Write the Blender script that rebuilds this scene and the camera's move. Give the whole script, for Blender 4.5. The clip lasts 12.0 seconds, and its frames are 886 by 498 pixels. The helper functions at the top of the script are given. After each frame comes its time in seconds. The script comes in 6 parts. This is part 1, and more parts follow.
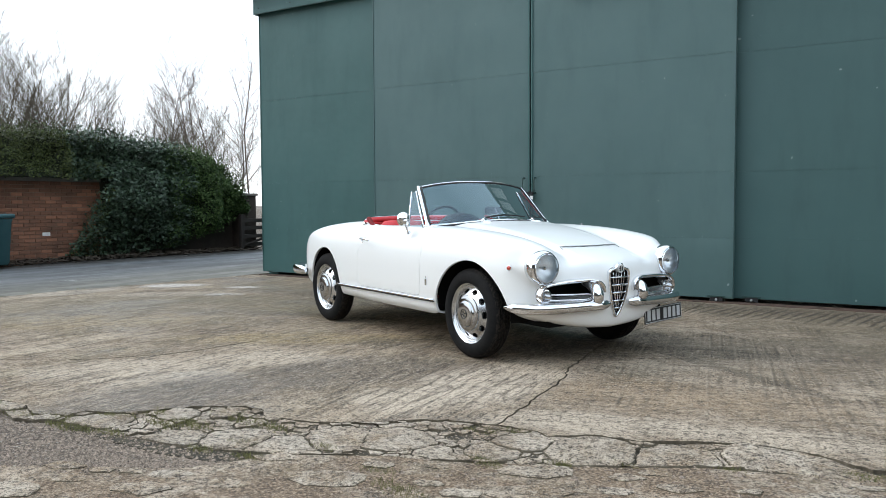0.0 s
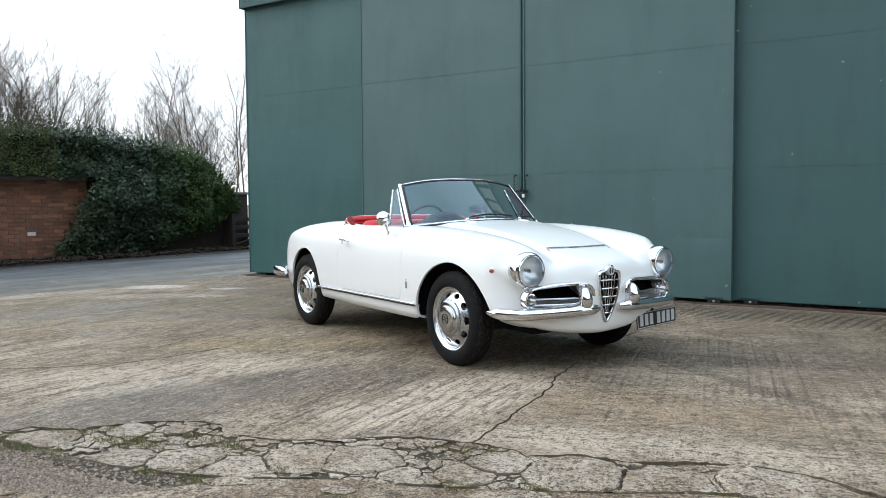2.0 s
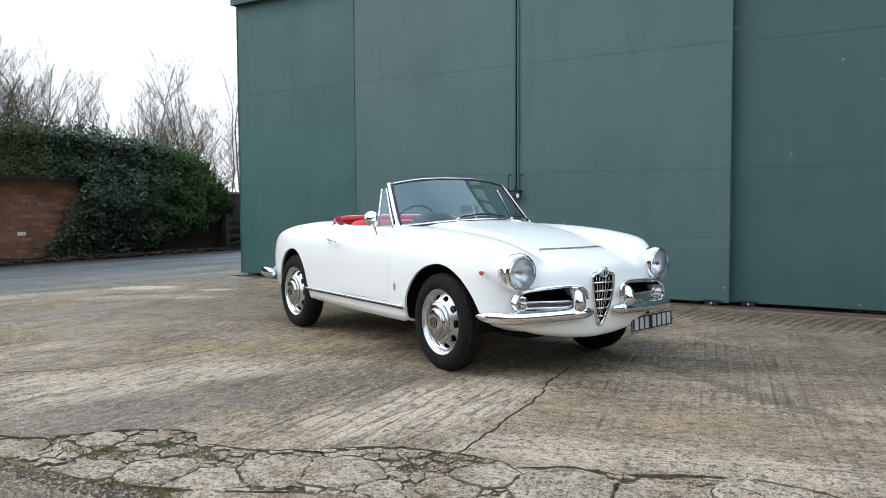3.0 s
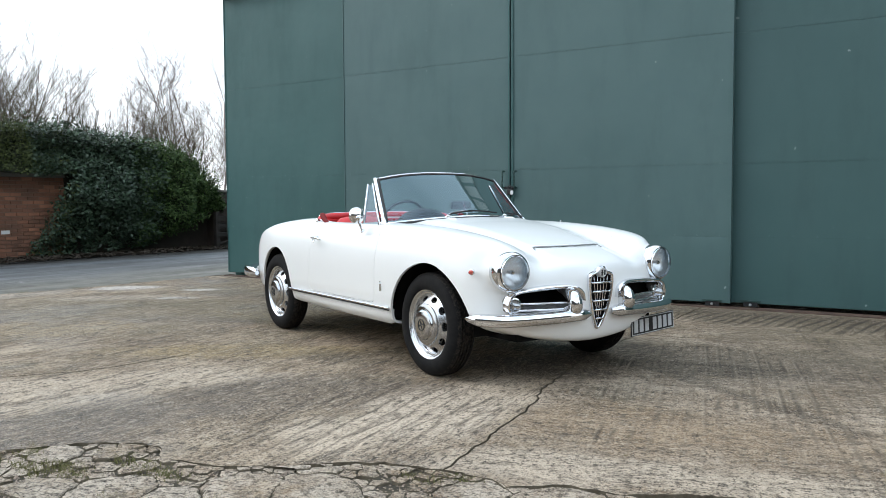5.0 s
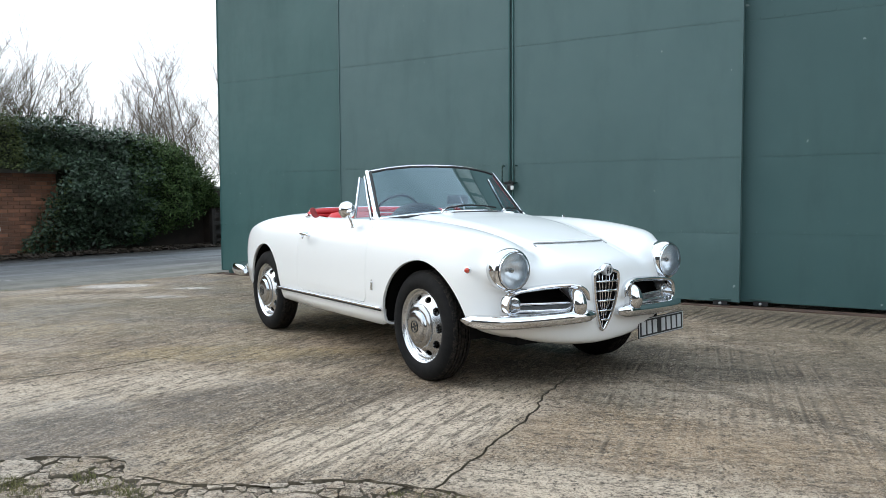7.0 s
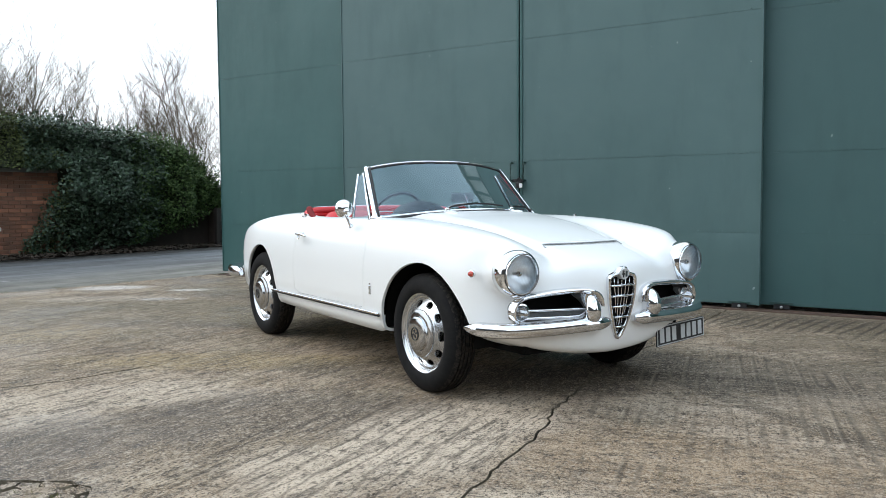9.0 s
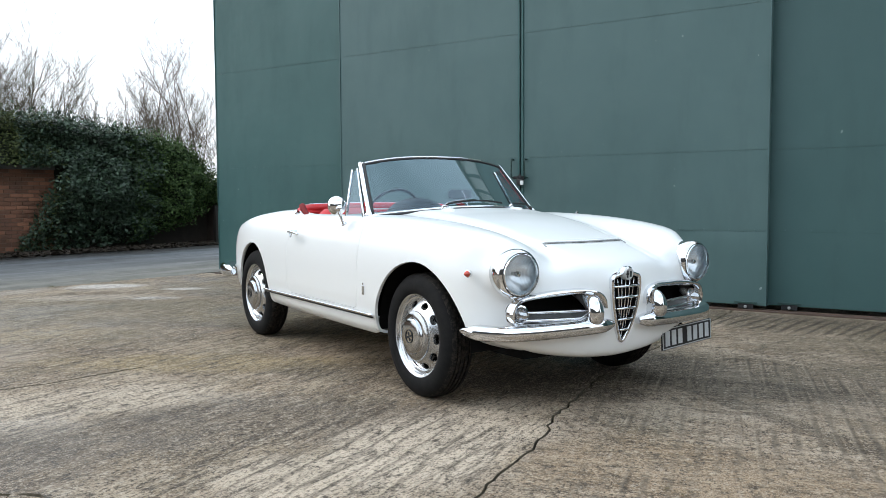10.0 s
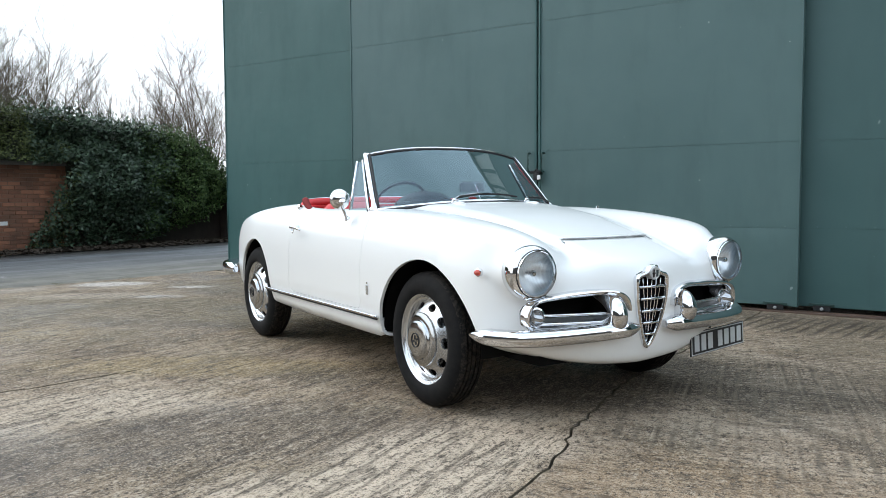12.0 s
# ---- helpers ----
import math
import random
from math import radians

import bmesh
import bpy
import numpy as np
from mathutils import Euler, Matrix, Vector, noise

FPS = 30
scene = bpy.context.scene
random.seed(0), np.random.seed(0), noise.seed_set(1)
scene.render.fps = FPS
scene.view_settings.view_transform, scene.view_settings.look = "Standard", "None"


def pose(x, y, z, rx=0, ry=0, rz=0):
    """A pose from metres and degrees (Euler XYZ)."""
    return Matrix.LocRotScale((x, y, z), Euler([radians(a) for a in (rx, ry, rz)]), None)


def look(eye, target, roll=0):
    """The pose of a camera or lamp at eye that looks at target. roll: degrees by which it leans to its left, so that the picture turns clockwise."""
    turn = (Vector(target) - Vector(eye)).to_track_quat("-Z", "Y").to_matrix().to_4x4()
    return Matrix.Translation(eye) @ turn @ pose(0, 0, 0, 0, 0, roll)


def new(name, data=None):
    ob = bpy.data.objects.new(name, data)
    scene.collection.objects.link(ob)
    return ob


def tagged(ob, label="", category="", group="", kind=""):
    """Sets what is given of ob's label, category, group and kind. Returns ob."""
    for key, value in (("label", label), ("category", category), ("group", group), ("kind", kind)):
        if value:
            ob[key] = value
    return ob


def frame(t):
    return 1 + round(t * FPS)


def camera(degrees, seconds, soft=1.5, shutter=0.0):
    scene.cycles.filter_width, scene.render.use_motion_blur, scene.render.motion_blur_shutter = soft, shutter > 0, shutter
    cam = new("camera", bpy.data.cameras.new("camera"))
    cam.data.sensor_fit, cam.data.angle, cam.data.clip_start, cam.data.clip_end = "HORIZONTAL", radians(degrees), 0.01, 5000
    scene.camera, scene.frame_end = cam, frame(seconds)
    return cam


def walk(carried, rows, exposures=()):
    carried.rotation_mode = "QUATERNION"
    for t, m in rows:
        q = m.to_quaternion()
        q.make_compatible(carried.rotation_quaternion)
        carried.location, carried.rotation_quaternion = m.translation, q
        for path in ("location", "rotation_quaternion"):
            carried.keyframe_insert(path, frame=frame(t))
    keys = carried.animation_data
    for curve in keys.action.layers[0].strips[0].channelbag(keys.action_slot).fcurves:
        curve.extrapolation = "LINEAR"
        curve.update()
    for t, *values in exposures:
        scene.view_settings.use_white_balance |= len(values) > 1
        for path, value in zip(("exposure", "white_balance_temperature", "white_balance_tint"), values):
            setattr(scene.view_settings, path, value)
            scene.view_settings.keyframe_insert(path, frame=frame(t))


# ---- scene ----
cam = camera(58.0, 12.0, soft=0.7)
PATH = [
    (0, (0.176, 0.126, 1.072), (-0.914, 1.799, 0.96), -0.3),
    (0.5, (0.147, 0.216, 1.08), (-0.945, 1.887, 0.965), -0.4),
    (1, (0.131, 0.299, 1.086), (-0.962, 1.971, 0.971), -0.4),
    (1.5, (0.124, 0.379, 1.081), (-0.967, 2.05, 0.966), -0.4),
    (2, (0.116, 0.457, 1.073), (-0.974, 2.13, 0.957), -0.4),
    (2.5, (0.1, 0.539, 1.066), (-0.989, 2.213, 0.949), -0.3),
    (3, (0.076, 0.625, 1.067), (-1.01, 2.301, 0.952), -0.3),
    (5, (-0.043, 0.895, 1.044), (-1.12, 2.576, 0.927), -0.3),
    (5.5, (-0.072, 0.964, 1.047), (-1.149, 2.645, 0.926), -0.3),
    (6, (-0.098, 1.032, 1.041), (-1.176, 2.712, 0.921), -0.4),
    (6.5, (-0.13, 1.093, 1.029), (-1.208, 2.774, 0.91), -0.3),
    (7, (-0.173, 1.168, 1.017), (-1.253, 2.847, 0.895), -0.3),
    (9, (-0.314, 1.455, 1.01), (-1.414, 3.121, 0.886), -0.4),
    (9.5, (-0.346, 1.529, 1.004), (-1.447, 3.194, 0.879), -0.3),
    (10, (-0.386, 1.623, 1.0), (-1.491, 3.286, 0.872), -0.3),
    (10.5, (-0.417, 1.689, 0.992), (-1.525, 3.349, 0.863), -0.3),
    (11, (-0.447, 1.762, 0.988), (-1.566, 3.415, 0.856), -0.3),
    (11.5, (-0.484, 1.823, 0.98), (-1.613, 3.469, 0.849), -0.3),
    (12, (-0.525, 1.901, 0.974), (-1.665, 3.538, 0.841), -0.3),
]
walk(cam, [(t, look(eye, target, roll)) for t, eye, target, roll in PATH])

# ---- light: a bright overcast sky, a wide weak sun behind thin cloud ----
SUN_ELEV, SUN_AZ = 42.0, 246.0            # degrees; azimuth clockwise from +y
scene.view_settings.exposure = 0.60
world = bpy.data.worlds.new("overcast_sky")
scene.world = world
world.use_nodes = True
wn = world.node_tree.nodes
wl = world.node_tree.links
sky = wn.new("ShaderNodeTexSky")
sky.sky_type = "NISHITA"
sky.sun_disc = False
sky.sun_elevation = radians(SUN_ELEV)
sky.sun_rotation = radians(SUN_AZ)
sky.dust_density = 1.0
wcoord = wn.new("ShaderNodeTexCoord")
wnoise = wn.new("ShaderNodeTexNoise")
wnoise.inputs["Scale"].default_value = 2.2
wnoise.inputs["Detail"].default_value = 5.0
wramp = wn.new("ShaderNodeValToRGB")
wramp.color_ramp.elements[0].position, wramp.color_ramp.elements[0].color = 0.30, (0.55, 0.55, 0.55, 1)
wramp.color_ramp.elements[1].position, wramp.color_ramp.elements[1].color = 0.55, (0.97, 0.97, 0.97, 1)
wmix = wn.new("ShaderNodeMix")
wmix.data_type = "RGBA"
wmix.inputs[7].default_value = (10.4, 11.2, 12.0, 1)
wl.new(wcoord.outputs["Generated"], wnoise.inputs["Vector"])
wl.new(wnoise.outputs["Fac"], wramp.inputs["Fac"])
wsep = wn.new("ShaderNodeSeparateXYZ")
wl.new(wcoord.outputs["Generated"], wsep.inputs[0])
wthin = wn.new("ShaderNodeMapRange")                # the cloud thins out overhead
wthin.inputs["From Min"].default_value, wthin.inputs["From Max"].default_value = 0.25, 1.0
wthin.inputs["To Min"].default_value, wthin.inputs["To Max"].default_value = 1.0, 0.75
wl.new(wsep.outputs["Z"], wthin.inputs["Value"])
wfac = wn.new("ShaderNodeMath")
wfac.operation = "MULTIPLY"
wl.new(wramp.outputs["Color"], wfac.inputs[0])
wl.new(wthin.outputs["Result"], wfac.inputs[1])
whigh = wn.new("ShaderNodeMix")                      # and its veil is bluer there
whigh.data_type = "RGBA"
whigh.inputs[6].default_value, whigh.inputs[7].default_value = (8.9, 9.3, 9.7, 1), (9.9, 12.1, 14.2, 1)
wl.new(wsep.outputs["Z"], whigh.inputs[0])
wl.new(whigh.outputs[2], wmix.inputs[7])
wl.new(wfac.outputs[0], wmix.inputs[0])
wl.new(sky.outputs["Color"], wmix.inputs[6])
wl.new(wmix.outputs[2], wn["Background"].inputs["Color"])
wn["Background"].inputs["Strength"].default_value = 0.12

sun_data = bpy.data.lights.new("sun", "SUN")
sun_data.energy, sun_data.angle, sun_data.color = 0.8, radians(26), (1.0, 0.96, 0.90)
sun = new("sun", sun_data)
_a, _e = radians(SUN_AZ), radians(SUN_ELEV)
SUN_FROM = Vector((math.sin(_a) * math.cos(_e), math.cos(_a) * math.cos(_e), math.sin(_e)))
sun.matrix_world = look(tuple(SUN_FROM * 40), (0, 0, 0))

# ---- materials ----
def mk(name):
    m = bpy.data.materials.new(name)
    m.use_nodes = True
    nt = m.node_tree
    return m, nt, nt.nodes["Principled BSDF"]


def n_pos(nt, rot=(0, 0, 0), scale=(1, 1, 1), loc=(0, 0, 0), own=False):
    """World place (or the object's own place) through a mapping."""
    if own:
        src = nt.nodes.new("ShaderNodeTexCoord").outputs["Object"]
    else:
        src = nt.nodes.new("ShaderNodeNewGeometry").outputs["Position"]
    mp = nt.nodes.new("ShaderNodeMapping")
    mp.inputs["Location"].default_value = loc
    mp.inputs["Rotation"].default_value = [radians(a) for a in rot]
    mp.inputs["Scale"].default_value = scale
    nt.links.new(src, mp.inputs["Vector"])
    return mp.outputs["Vector"]


def n_noise(nt, vec, scale, detail=5.0, rough=0.6, distort=0.0):
    n = nt.nodes.new("ShaderNodeTexNoise")
    n.inputs["Scale"].default_value, n.inputs["Detail"].default_value = scale, detail
    n.inputs["Roughness"].default_value, n.inputs["Distortion"].default_value = rough, distort
    nt.links.new(vec, n.inputs["Vector"])
    return n.outputs["Fac"]


def n_voronoi(nt, vec, scale, feature="F1", out="Distance"):
    n = nt.nodes.new("ShaderNodeTexVoronoi")
    n.feature = feature
    n.inputs["Scale"].default_value = scale
    nt.links.new(vec, n.inputs["Vector"])
    return n.outputs[out]


def n_ramp(nt, fac, *stops):
    """Stops of a ramp: plain numbers at two places make a clamped range, else colours."""
    if len(stops) == 2 and all(isinstance(c, (int, float)) for _, c in stops):
        r = nt.nodes.new("ShaderNodeMapRange")
        for k, v in zip((1, 2, 3, 4), (stops[0][0], stops[1][0], stops[0][1], stops[1][1])):
            r.inputs[k].default_value = v
        nt.links.new(fac, r.inputs[0])
        return r.outputs[0]
    r = nt.nodes.new("ShaderNodeValToRGB")
    e = r.color_ramp.elements
    while len(e) < len(stops):
        e.new(0.5)
    for el, (p, c) in zip(e, stops):
        el.position = p
        el.color = (c, c, c, 1) if isinstance(c, (int, float)) else (*c, 1)
    nt.links.new(fac, r.inputs["Fac"])
    return r.outputs["Color"]


def put(nt, sock, v):
    if hasattr(v, "is_output"):
        nt.links.new(v, sock)
    else:
        sock.default_value = (*v, 1) if isinstance(v, tuple) and len(v) == 3 and sock.type == "RGBA" else v


def n_mix(nt, fac, a, b, mode="MIX"):
    m = nt.nodes.new("ShaderNodeMix")
    m.data_type, m.blend_type = "RGBA", mode
    put(nt, m.inputs[0], fac)
    put(nt, m.inputs[6], a)
    put(nt, m.inputs[7], b)
    return m.outputs[2]


def n_math(nt, op, a, b=0.0, clamp=False):
    m = nt.nodes.new("ShaderNodeMath")
    m.operation, m.use_clamp = op, clamp
    put(nt, m.inputs[0], a)
    put(nt, m.inputs[1], b)
    return m.outputs[0]


def n_bump(nt, b, height, strength=0.3, dist=0.01, under=None):
    n = nt.nodes.new("ShaderNodeBump")
    n.inputs["Strength"].default_value, n.inputs["Distance"].default_value = strength, dist
    nt.links.new(height, n.inputs["Height"])
    if under is not None:
        nt.links.new(under, n.inputs["Normal"])
    nt.links.new(n.outputs["Normal"], b.inputs["Normal"])
    return n.outputs["Normal"]


def n_random(nt):
    return nt.nodes.new("ShaderNodeObjectInfo").outputs["Random"]


def surface(name, a, b, rough=(0.5, 0.7), metal=0.0, coarse=1.5, fine=30.0, bump=0.2, dist=0.005, own=True, coat=0.0, spread=(0.35, 0.7), per_piece=0.0):
    """A surface between two colours, at a coarse and a fine scale."""
    m, nt, bs = mk(name)
    vec = n_pos(nt, own=own)
    c1, c2 = n_noise(nt, vec, coarse, 4), n_noise(nt, vec, fine, 6)
    f = n_math(nt, "ADD", n_math(nt, "MULTIPLY", c1, 0.6), n_math(nt, "MULTIPLY", c2, 0.4))
    col = n_mix(nt, n_ramp(nt, f, (spread[0], 0.0), (spread[1], 1.0)), a, b)
    if per_piece:
        rnd = n_random(nt)
        col = n_mix(nt, per_piece, col, n_ramp(nt, rnd, (0.0, tuple(x * 0.45 for x in a)), (0.5, a), (1.0, tuple(min(1, x * 1.5) for x in b))))
    put(nt, bs.inputs["Base Color"], col)
    put(nt, bs.inputs["Roughness"], n_ramp(nt, c2, (0.3, rough[0]), (0.7, rough[1])))
    bs.inputs["Metallic"].default_value = metal
    bs.inputs["Coat Weight"].default_value = coat
    bs.inputs["Coat Roughness"].default_value = 0.03
    if bump:
        n_bump(nt, bs, c2, bump, dist)
    return m


def plain(name, col, rough, metal=0.0, coat=0.0, spec=0.5):
    m, nt, bs = mk(name)
    vec = n_pos(nt, own=True)
    f = n_noise(nt, vec, 9.0, 5)
    put(nt, bs.inputs["Base Color"], n_mix(nt, n_ramp(nt, f, (0.35, 0.0), (0.75, 1.0)), col, tuple(c * 0.86 for c in col)))
    put(nt, bs.inputs["Roughness"], n_ramp(nt, f, (0.3, rough), (0.8, min(1.0, rough * 1.35))))
    bs.inputs["Metallic"].default_value = metal
    bs.inputs["Coat Weight"].default_value = coat
    bs.inputs["Specular IOR Level"].default_value = spec
    return m


def glass_mat(name, tint, rough=0.0, ior=1.45):
    m, nt, bs = mk(name)
    nt.nodes.remove(bs)
    out = nt.nodes["Material Output"]
    tr, gl, fr, mx = (nt.nodes.new(k) for k in ("ShaderNodeBsdfTransparent", "ShaderNodeBsdfGlossy", "ShaderNodeFresnel", "ShaderNodeMixShader"))
    tr.inputs["Color"].default_value = (*tint, 1)
    gl.inputs["Roughness"].default_value = rough
    # gloss colour tinted blue, which puts a bluer sky into the reflections
    gl.inputs["Color"].default_value = (0.74, 0.90, 1.0, 1)
    fr.inputs["IOR"].default_value = ior
    nt.links.new(fr.outputs[0], mx.inputs[0])
    nt.links.new(tr.outputs[0], mx.inputs[1])
    nt.links.new(gl.outputs[0], mx.inputs[2])
    nt.links.new(mx.outputs[0], out.inputs["Surface"])
    return m


M_PAINT, _nt, _bs = mk("white_car_paint")
_f = n_noise(_nt, n_pos(_nt, own=True), 1.6, 3)
put(_nt, _bs.inputs["Base Color"], n_mix(_nt, _f, (0.845, 0.845, 0.825), (0.865, 0.865, 0.845)))
_bs.inputs["Roughness"].default_value = 0.42
_bs.inputs["Coat Weight"].default_value, _bs.inputs["Coat Roughness"].default_value = 0.8, 0.03
M_CHROME = plain("chrome", (0.82, 0.83, 0.85), 0.045, metal=1.0)
M_STEEL = surface("silver_wheel_paint", (0.64, 0.65, 0.66), (0.70, 0.71, 0.72), (0.20, 0.26), metal=0.95, coarse=3, fine=18, bump=0.0)
M_BLACK = plain("black_trim", (0.012, 0.012, 0.013), 0.5)
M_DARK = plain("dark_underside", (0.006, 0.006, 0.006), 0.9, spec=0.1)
M_RED = surface("red_leather", (0.50, 0.014, 0.018), (0.62, 0.025, 0.028), (0.38, 0.55), coarse=5, fine=90, bump=0.25, dist=0.002)
M_REDDARK = surface("dark_red_carpet", (0.16, 0.012, 0.012), (0.22, 0.02, 0.02), (0.8, 0.95), coarse=6, fine=120, bump=0.3)
M_LAMPRED = plain("amber_red_lens", (0.55, 0.06, 0.03), 0.12, coat=0.6)
M_GLASS = glass_mat("window_glass", (0.76, 0.83, 0.86), ior=1.85)
M_LENS = glass_mat("lamp_glass", (0.95, 0.97, 0.98), rough=0.02, ior=1.45)
M_LINING = plain("bright_painted_lining", (0.46, 0.47, 0.47), 0.22, metal=0.55)
M_CAP = plain("worn_chrome", (0.56, 0.565, 0.57), 0.12, metal=1.0)


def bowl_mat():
    """A silvered lamp bowl; the lens flutes' light and dark bands are painted into its colour."""
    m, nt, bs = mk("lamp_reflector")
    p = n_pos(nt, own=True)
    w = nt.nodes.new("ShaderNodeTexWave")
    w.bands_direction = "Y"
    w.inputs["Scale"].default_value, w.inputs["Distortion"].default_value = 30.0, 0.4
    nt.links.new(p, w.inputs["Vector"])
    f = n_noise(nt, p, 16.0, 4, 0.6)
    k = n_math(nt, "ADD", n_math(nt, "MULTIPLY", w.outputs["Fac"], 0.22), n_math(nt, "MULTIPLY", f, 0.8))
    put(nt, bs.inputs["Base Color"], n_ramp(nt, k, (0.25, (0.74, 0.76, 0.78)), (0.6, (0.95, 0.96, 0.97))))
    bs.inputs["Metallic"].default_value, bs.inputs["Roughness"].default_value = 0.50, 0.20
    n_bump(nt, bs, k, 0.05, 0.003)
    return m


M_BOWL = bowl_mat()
M_SIGNAL = plain("clear_signal_lens", (0.50, 0.51, 0.52), 0.07, metal=0.85, coat=0.8)
M_PLATE = plain("plate_black", (0.013, 0.013, 0.015), 0.35)
M_SILVER = plain("plate_silver", (0.62, 0.63, 0.64), 0.38, metal=0.2)

# ---- mesh helpers ----
def mesh_of(name, verts, faces, smooth=True, normals=None):
    me = bpy.data.meshes.new(name)
    me.from_pydata([tuple(map(float, v)) for v in verts], [], [tuple(map(int, f)) for f in faces])
    me.validate()
    if smooth:
        me.polygons.foreach_set("use_smooth", np.ones(len(me.polygons), bool))
    if normals is not None and len(me.vertices) == len(verts):
        me.normals_split_custom_set_from_vertices([tuple(map(float, n)) for n in normals])
    me.update()
    return me


def part(name, data, material, parent=None, label=""):
    """One mesh object, from a mesh or a bmesh, under a thing or a part."""
    if isinstance(data, bmesh.types.BMesh):
        me = bpy.data.meshes.new(name)
        bmesh.ops.recalc_face_normals(data, faces=data.faces)
        data.to_mesh(me)
        data.free()
    else:
        me = data
    if not me.materials:
        me.materials.append(material)
    ob = new(name, me)
    ob.parent = parent
    if label:
        ob["label"] = label
    return ob


def thing(name, m, label, category, group="", kind=""):
    ob = new(name)
    ob.empty_display_size = 0.1
    ob.matrix_world = m
    return tagged(ob, label, category, group, kind)


def box_bm(x0, x1, y0, y1, z0, z1, bevel=0.0, bm=None, seg=2):
    own = bm is None
    bm = bm or bmesh.new()
    r = bmesh.ops.create_cube(bm, size=1, matrix=Matrix.Translation(((x0 + x1) / 2, (y0 + y1) / 2, (z0 + z1) / 2)) @ Matrix.Diagonal((x1 - x0, y1 - y0, z1 - z0, 1)))
    if bevel and own:
        bmesh.ops.bevel(bm, geom=bm.edges[:], offset=bevel, segments=seg, affect="EDGES", profile=0.5)
    return bm


def smooth_bm(bm):
    for f in bm.faces:
        f.smooth = True
    return bm


def bez(xs, ys):
    """A smooth curve through knots, with no overshoot."""
    xs, ys = np.array(xs, float), np.array(ys, float)
    h, d = np.diff(xs), np.diff(ys) / np.diff(xs)
    m = np.zeros(len(xs))
    for i in range(1, len(xs) - 1):
        if d[i - 1] * d[i] > 0:
            w1, w2 = 2 * h[i] + h[i - 1], h[i] + 2 * h[i - 1]
            m[i] = (w1 + w2) / (w1 / d[i - 1] + w2 / d[i])
    m[0], m[-1] = d[0], d[-1]

    def at(x):
        x = np.clip(np.asarray(x, float), xs[0], xs[-1])
        i = np.clip(np.searchsorted(xs, x) - 1, 0, len(h) - 1)
        t = (x - xs[i]) / h[i]
        return ((1 + 2 * t) * (1 - t) ** 2 * ys[i] + t * (1 - t) ** 2 * h[i] * m[i] + t * t * (3 - 2 * t) * ys[i + 1] + t * t * (t - 1) * h[i] * m[i + 1])

    return at


def spline(points, n):
    """n places along a smooth line through the points."""
    p = [Vector(q) for q in points]
    p = [2 * p[0] - p[1], *p, 2 * p[-1] - p[-2]]
    out = []
    spans = len(p) - 3
    for k in range(n):
        s = k / (n - 1) * spans
        i = min(int(s), spans - 1)
        t = s - i
        a, b, c, d = p[i : i + 4]
        out.append(0.5 * ((2 * b) + (c - a) * t + (2 * a - 5 * b + 4 * c - d) * t * t + (3 * b - a - 3 * c + d) * t**3))
    return out


def tube(path, radius, sides=10, flat=1.0, up=(0, 0, 1), caps=True, closed=False):
    """A mesh swept along a path. radius: a number or one per place; flat: height over width of the section."""
    path = [Vector(p) for p in path]
    n = len(path)
    verts, faces = [], []
    for i, p in enumerate(path):
        a = path[(i - 1) % n] if closed or i else p
        b = path[(i + 1) % n] if closed or i < n - 1 else p
        d = (b - a).normalized()
        side = d.cross(Vector(up))
        side = side.normalized() if side.length > 1e-4 else d.orthogonal().normalized()
        top = side.cross(d).normalized()
        r = radius[i] if hasattr(radius, "__len__") else radius
        for k in range(sides):
            w = 2 * math.pi * k / sides
            verts.append(p + side * (r * math.cos(w)) + top * (r * flat * math.sin(w)))
    for i in range(n if closed else n - 1):
        for k in range(sides):
            a, b = i * sides + k, i * sides + (k + 1) % sides
            c, e = ((i + 1) % n) * sides + (k + 1) % sides, ((i + 1) % n) * sides + k
            faces.append((a, b, c, e))
    if caps and not closed:
        faces.append(tuple(range(sides))[::-1])
        faces.append(tuple((n - 1) * sides + k for k in range(sides)))
    return mesh_of("tube", verts, faces)


def lathe(profile, n=48, m=Matrix(), close=False):
    """Turns a profile of (radius, along) about the x axis of m."""
    verts, faces = [], []
    for r, x in profile:
        for k in range(n):
            w = 2 * math.pi * k / n
            verts.append(m @ Vector((x, r * math.cos(w), r * math.sin(w))))
    for i in range(len(profile) - 1):
        for k in range(n):
            faces.append((i * n + k, i * n + (k + 1) % n, (i + 1) * n + (k + 1) % n, (i + 1) * n + k))
    if not close:
        for i in (0, len(profile) - 1):
            if profile[i][0] > 1e-5:
                faces.append(tuple(i * n + k for k in range(n)))
    bm = bmesh.new()
    me = mesh_of("lathe", verts, faces)
    bm.from_mesh(me)
    bpy.data.meshes.remove(me)
    bmesh.ops.remove_doubles(bm, verts=bm.verts[:], dist=1e-5)
    bmesh.ops.recalc_face_normals(bm, faces=bm.faces[:])
    smooth_bm(bm)
    for e in bm.edges:
        if len(e.link_faces) == 2 and e.calc_face_angle(0) > 0.7:
            e.smooth = False
    return bm


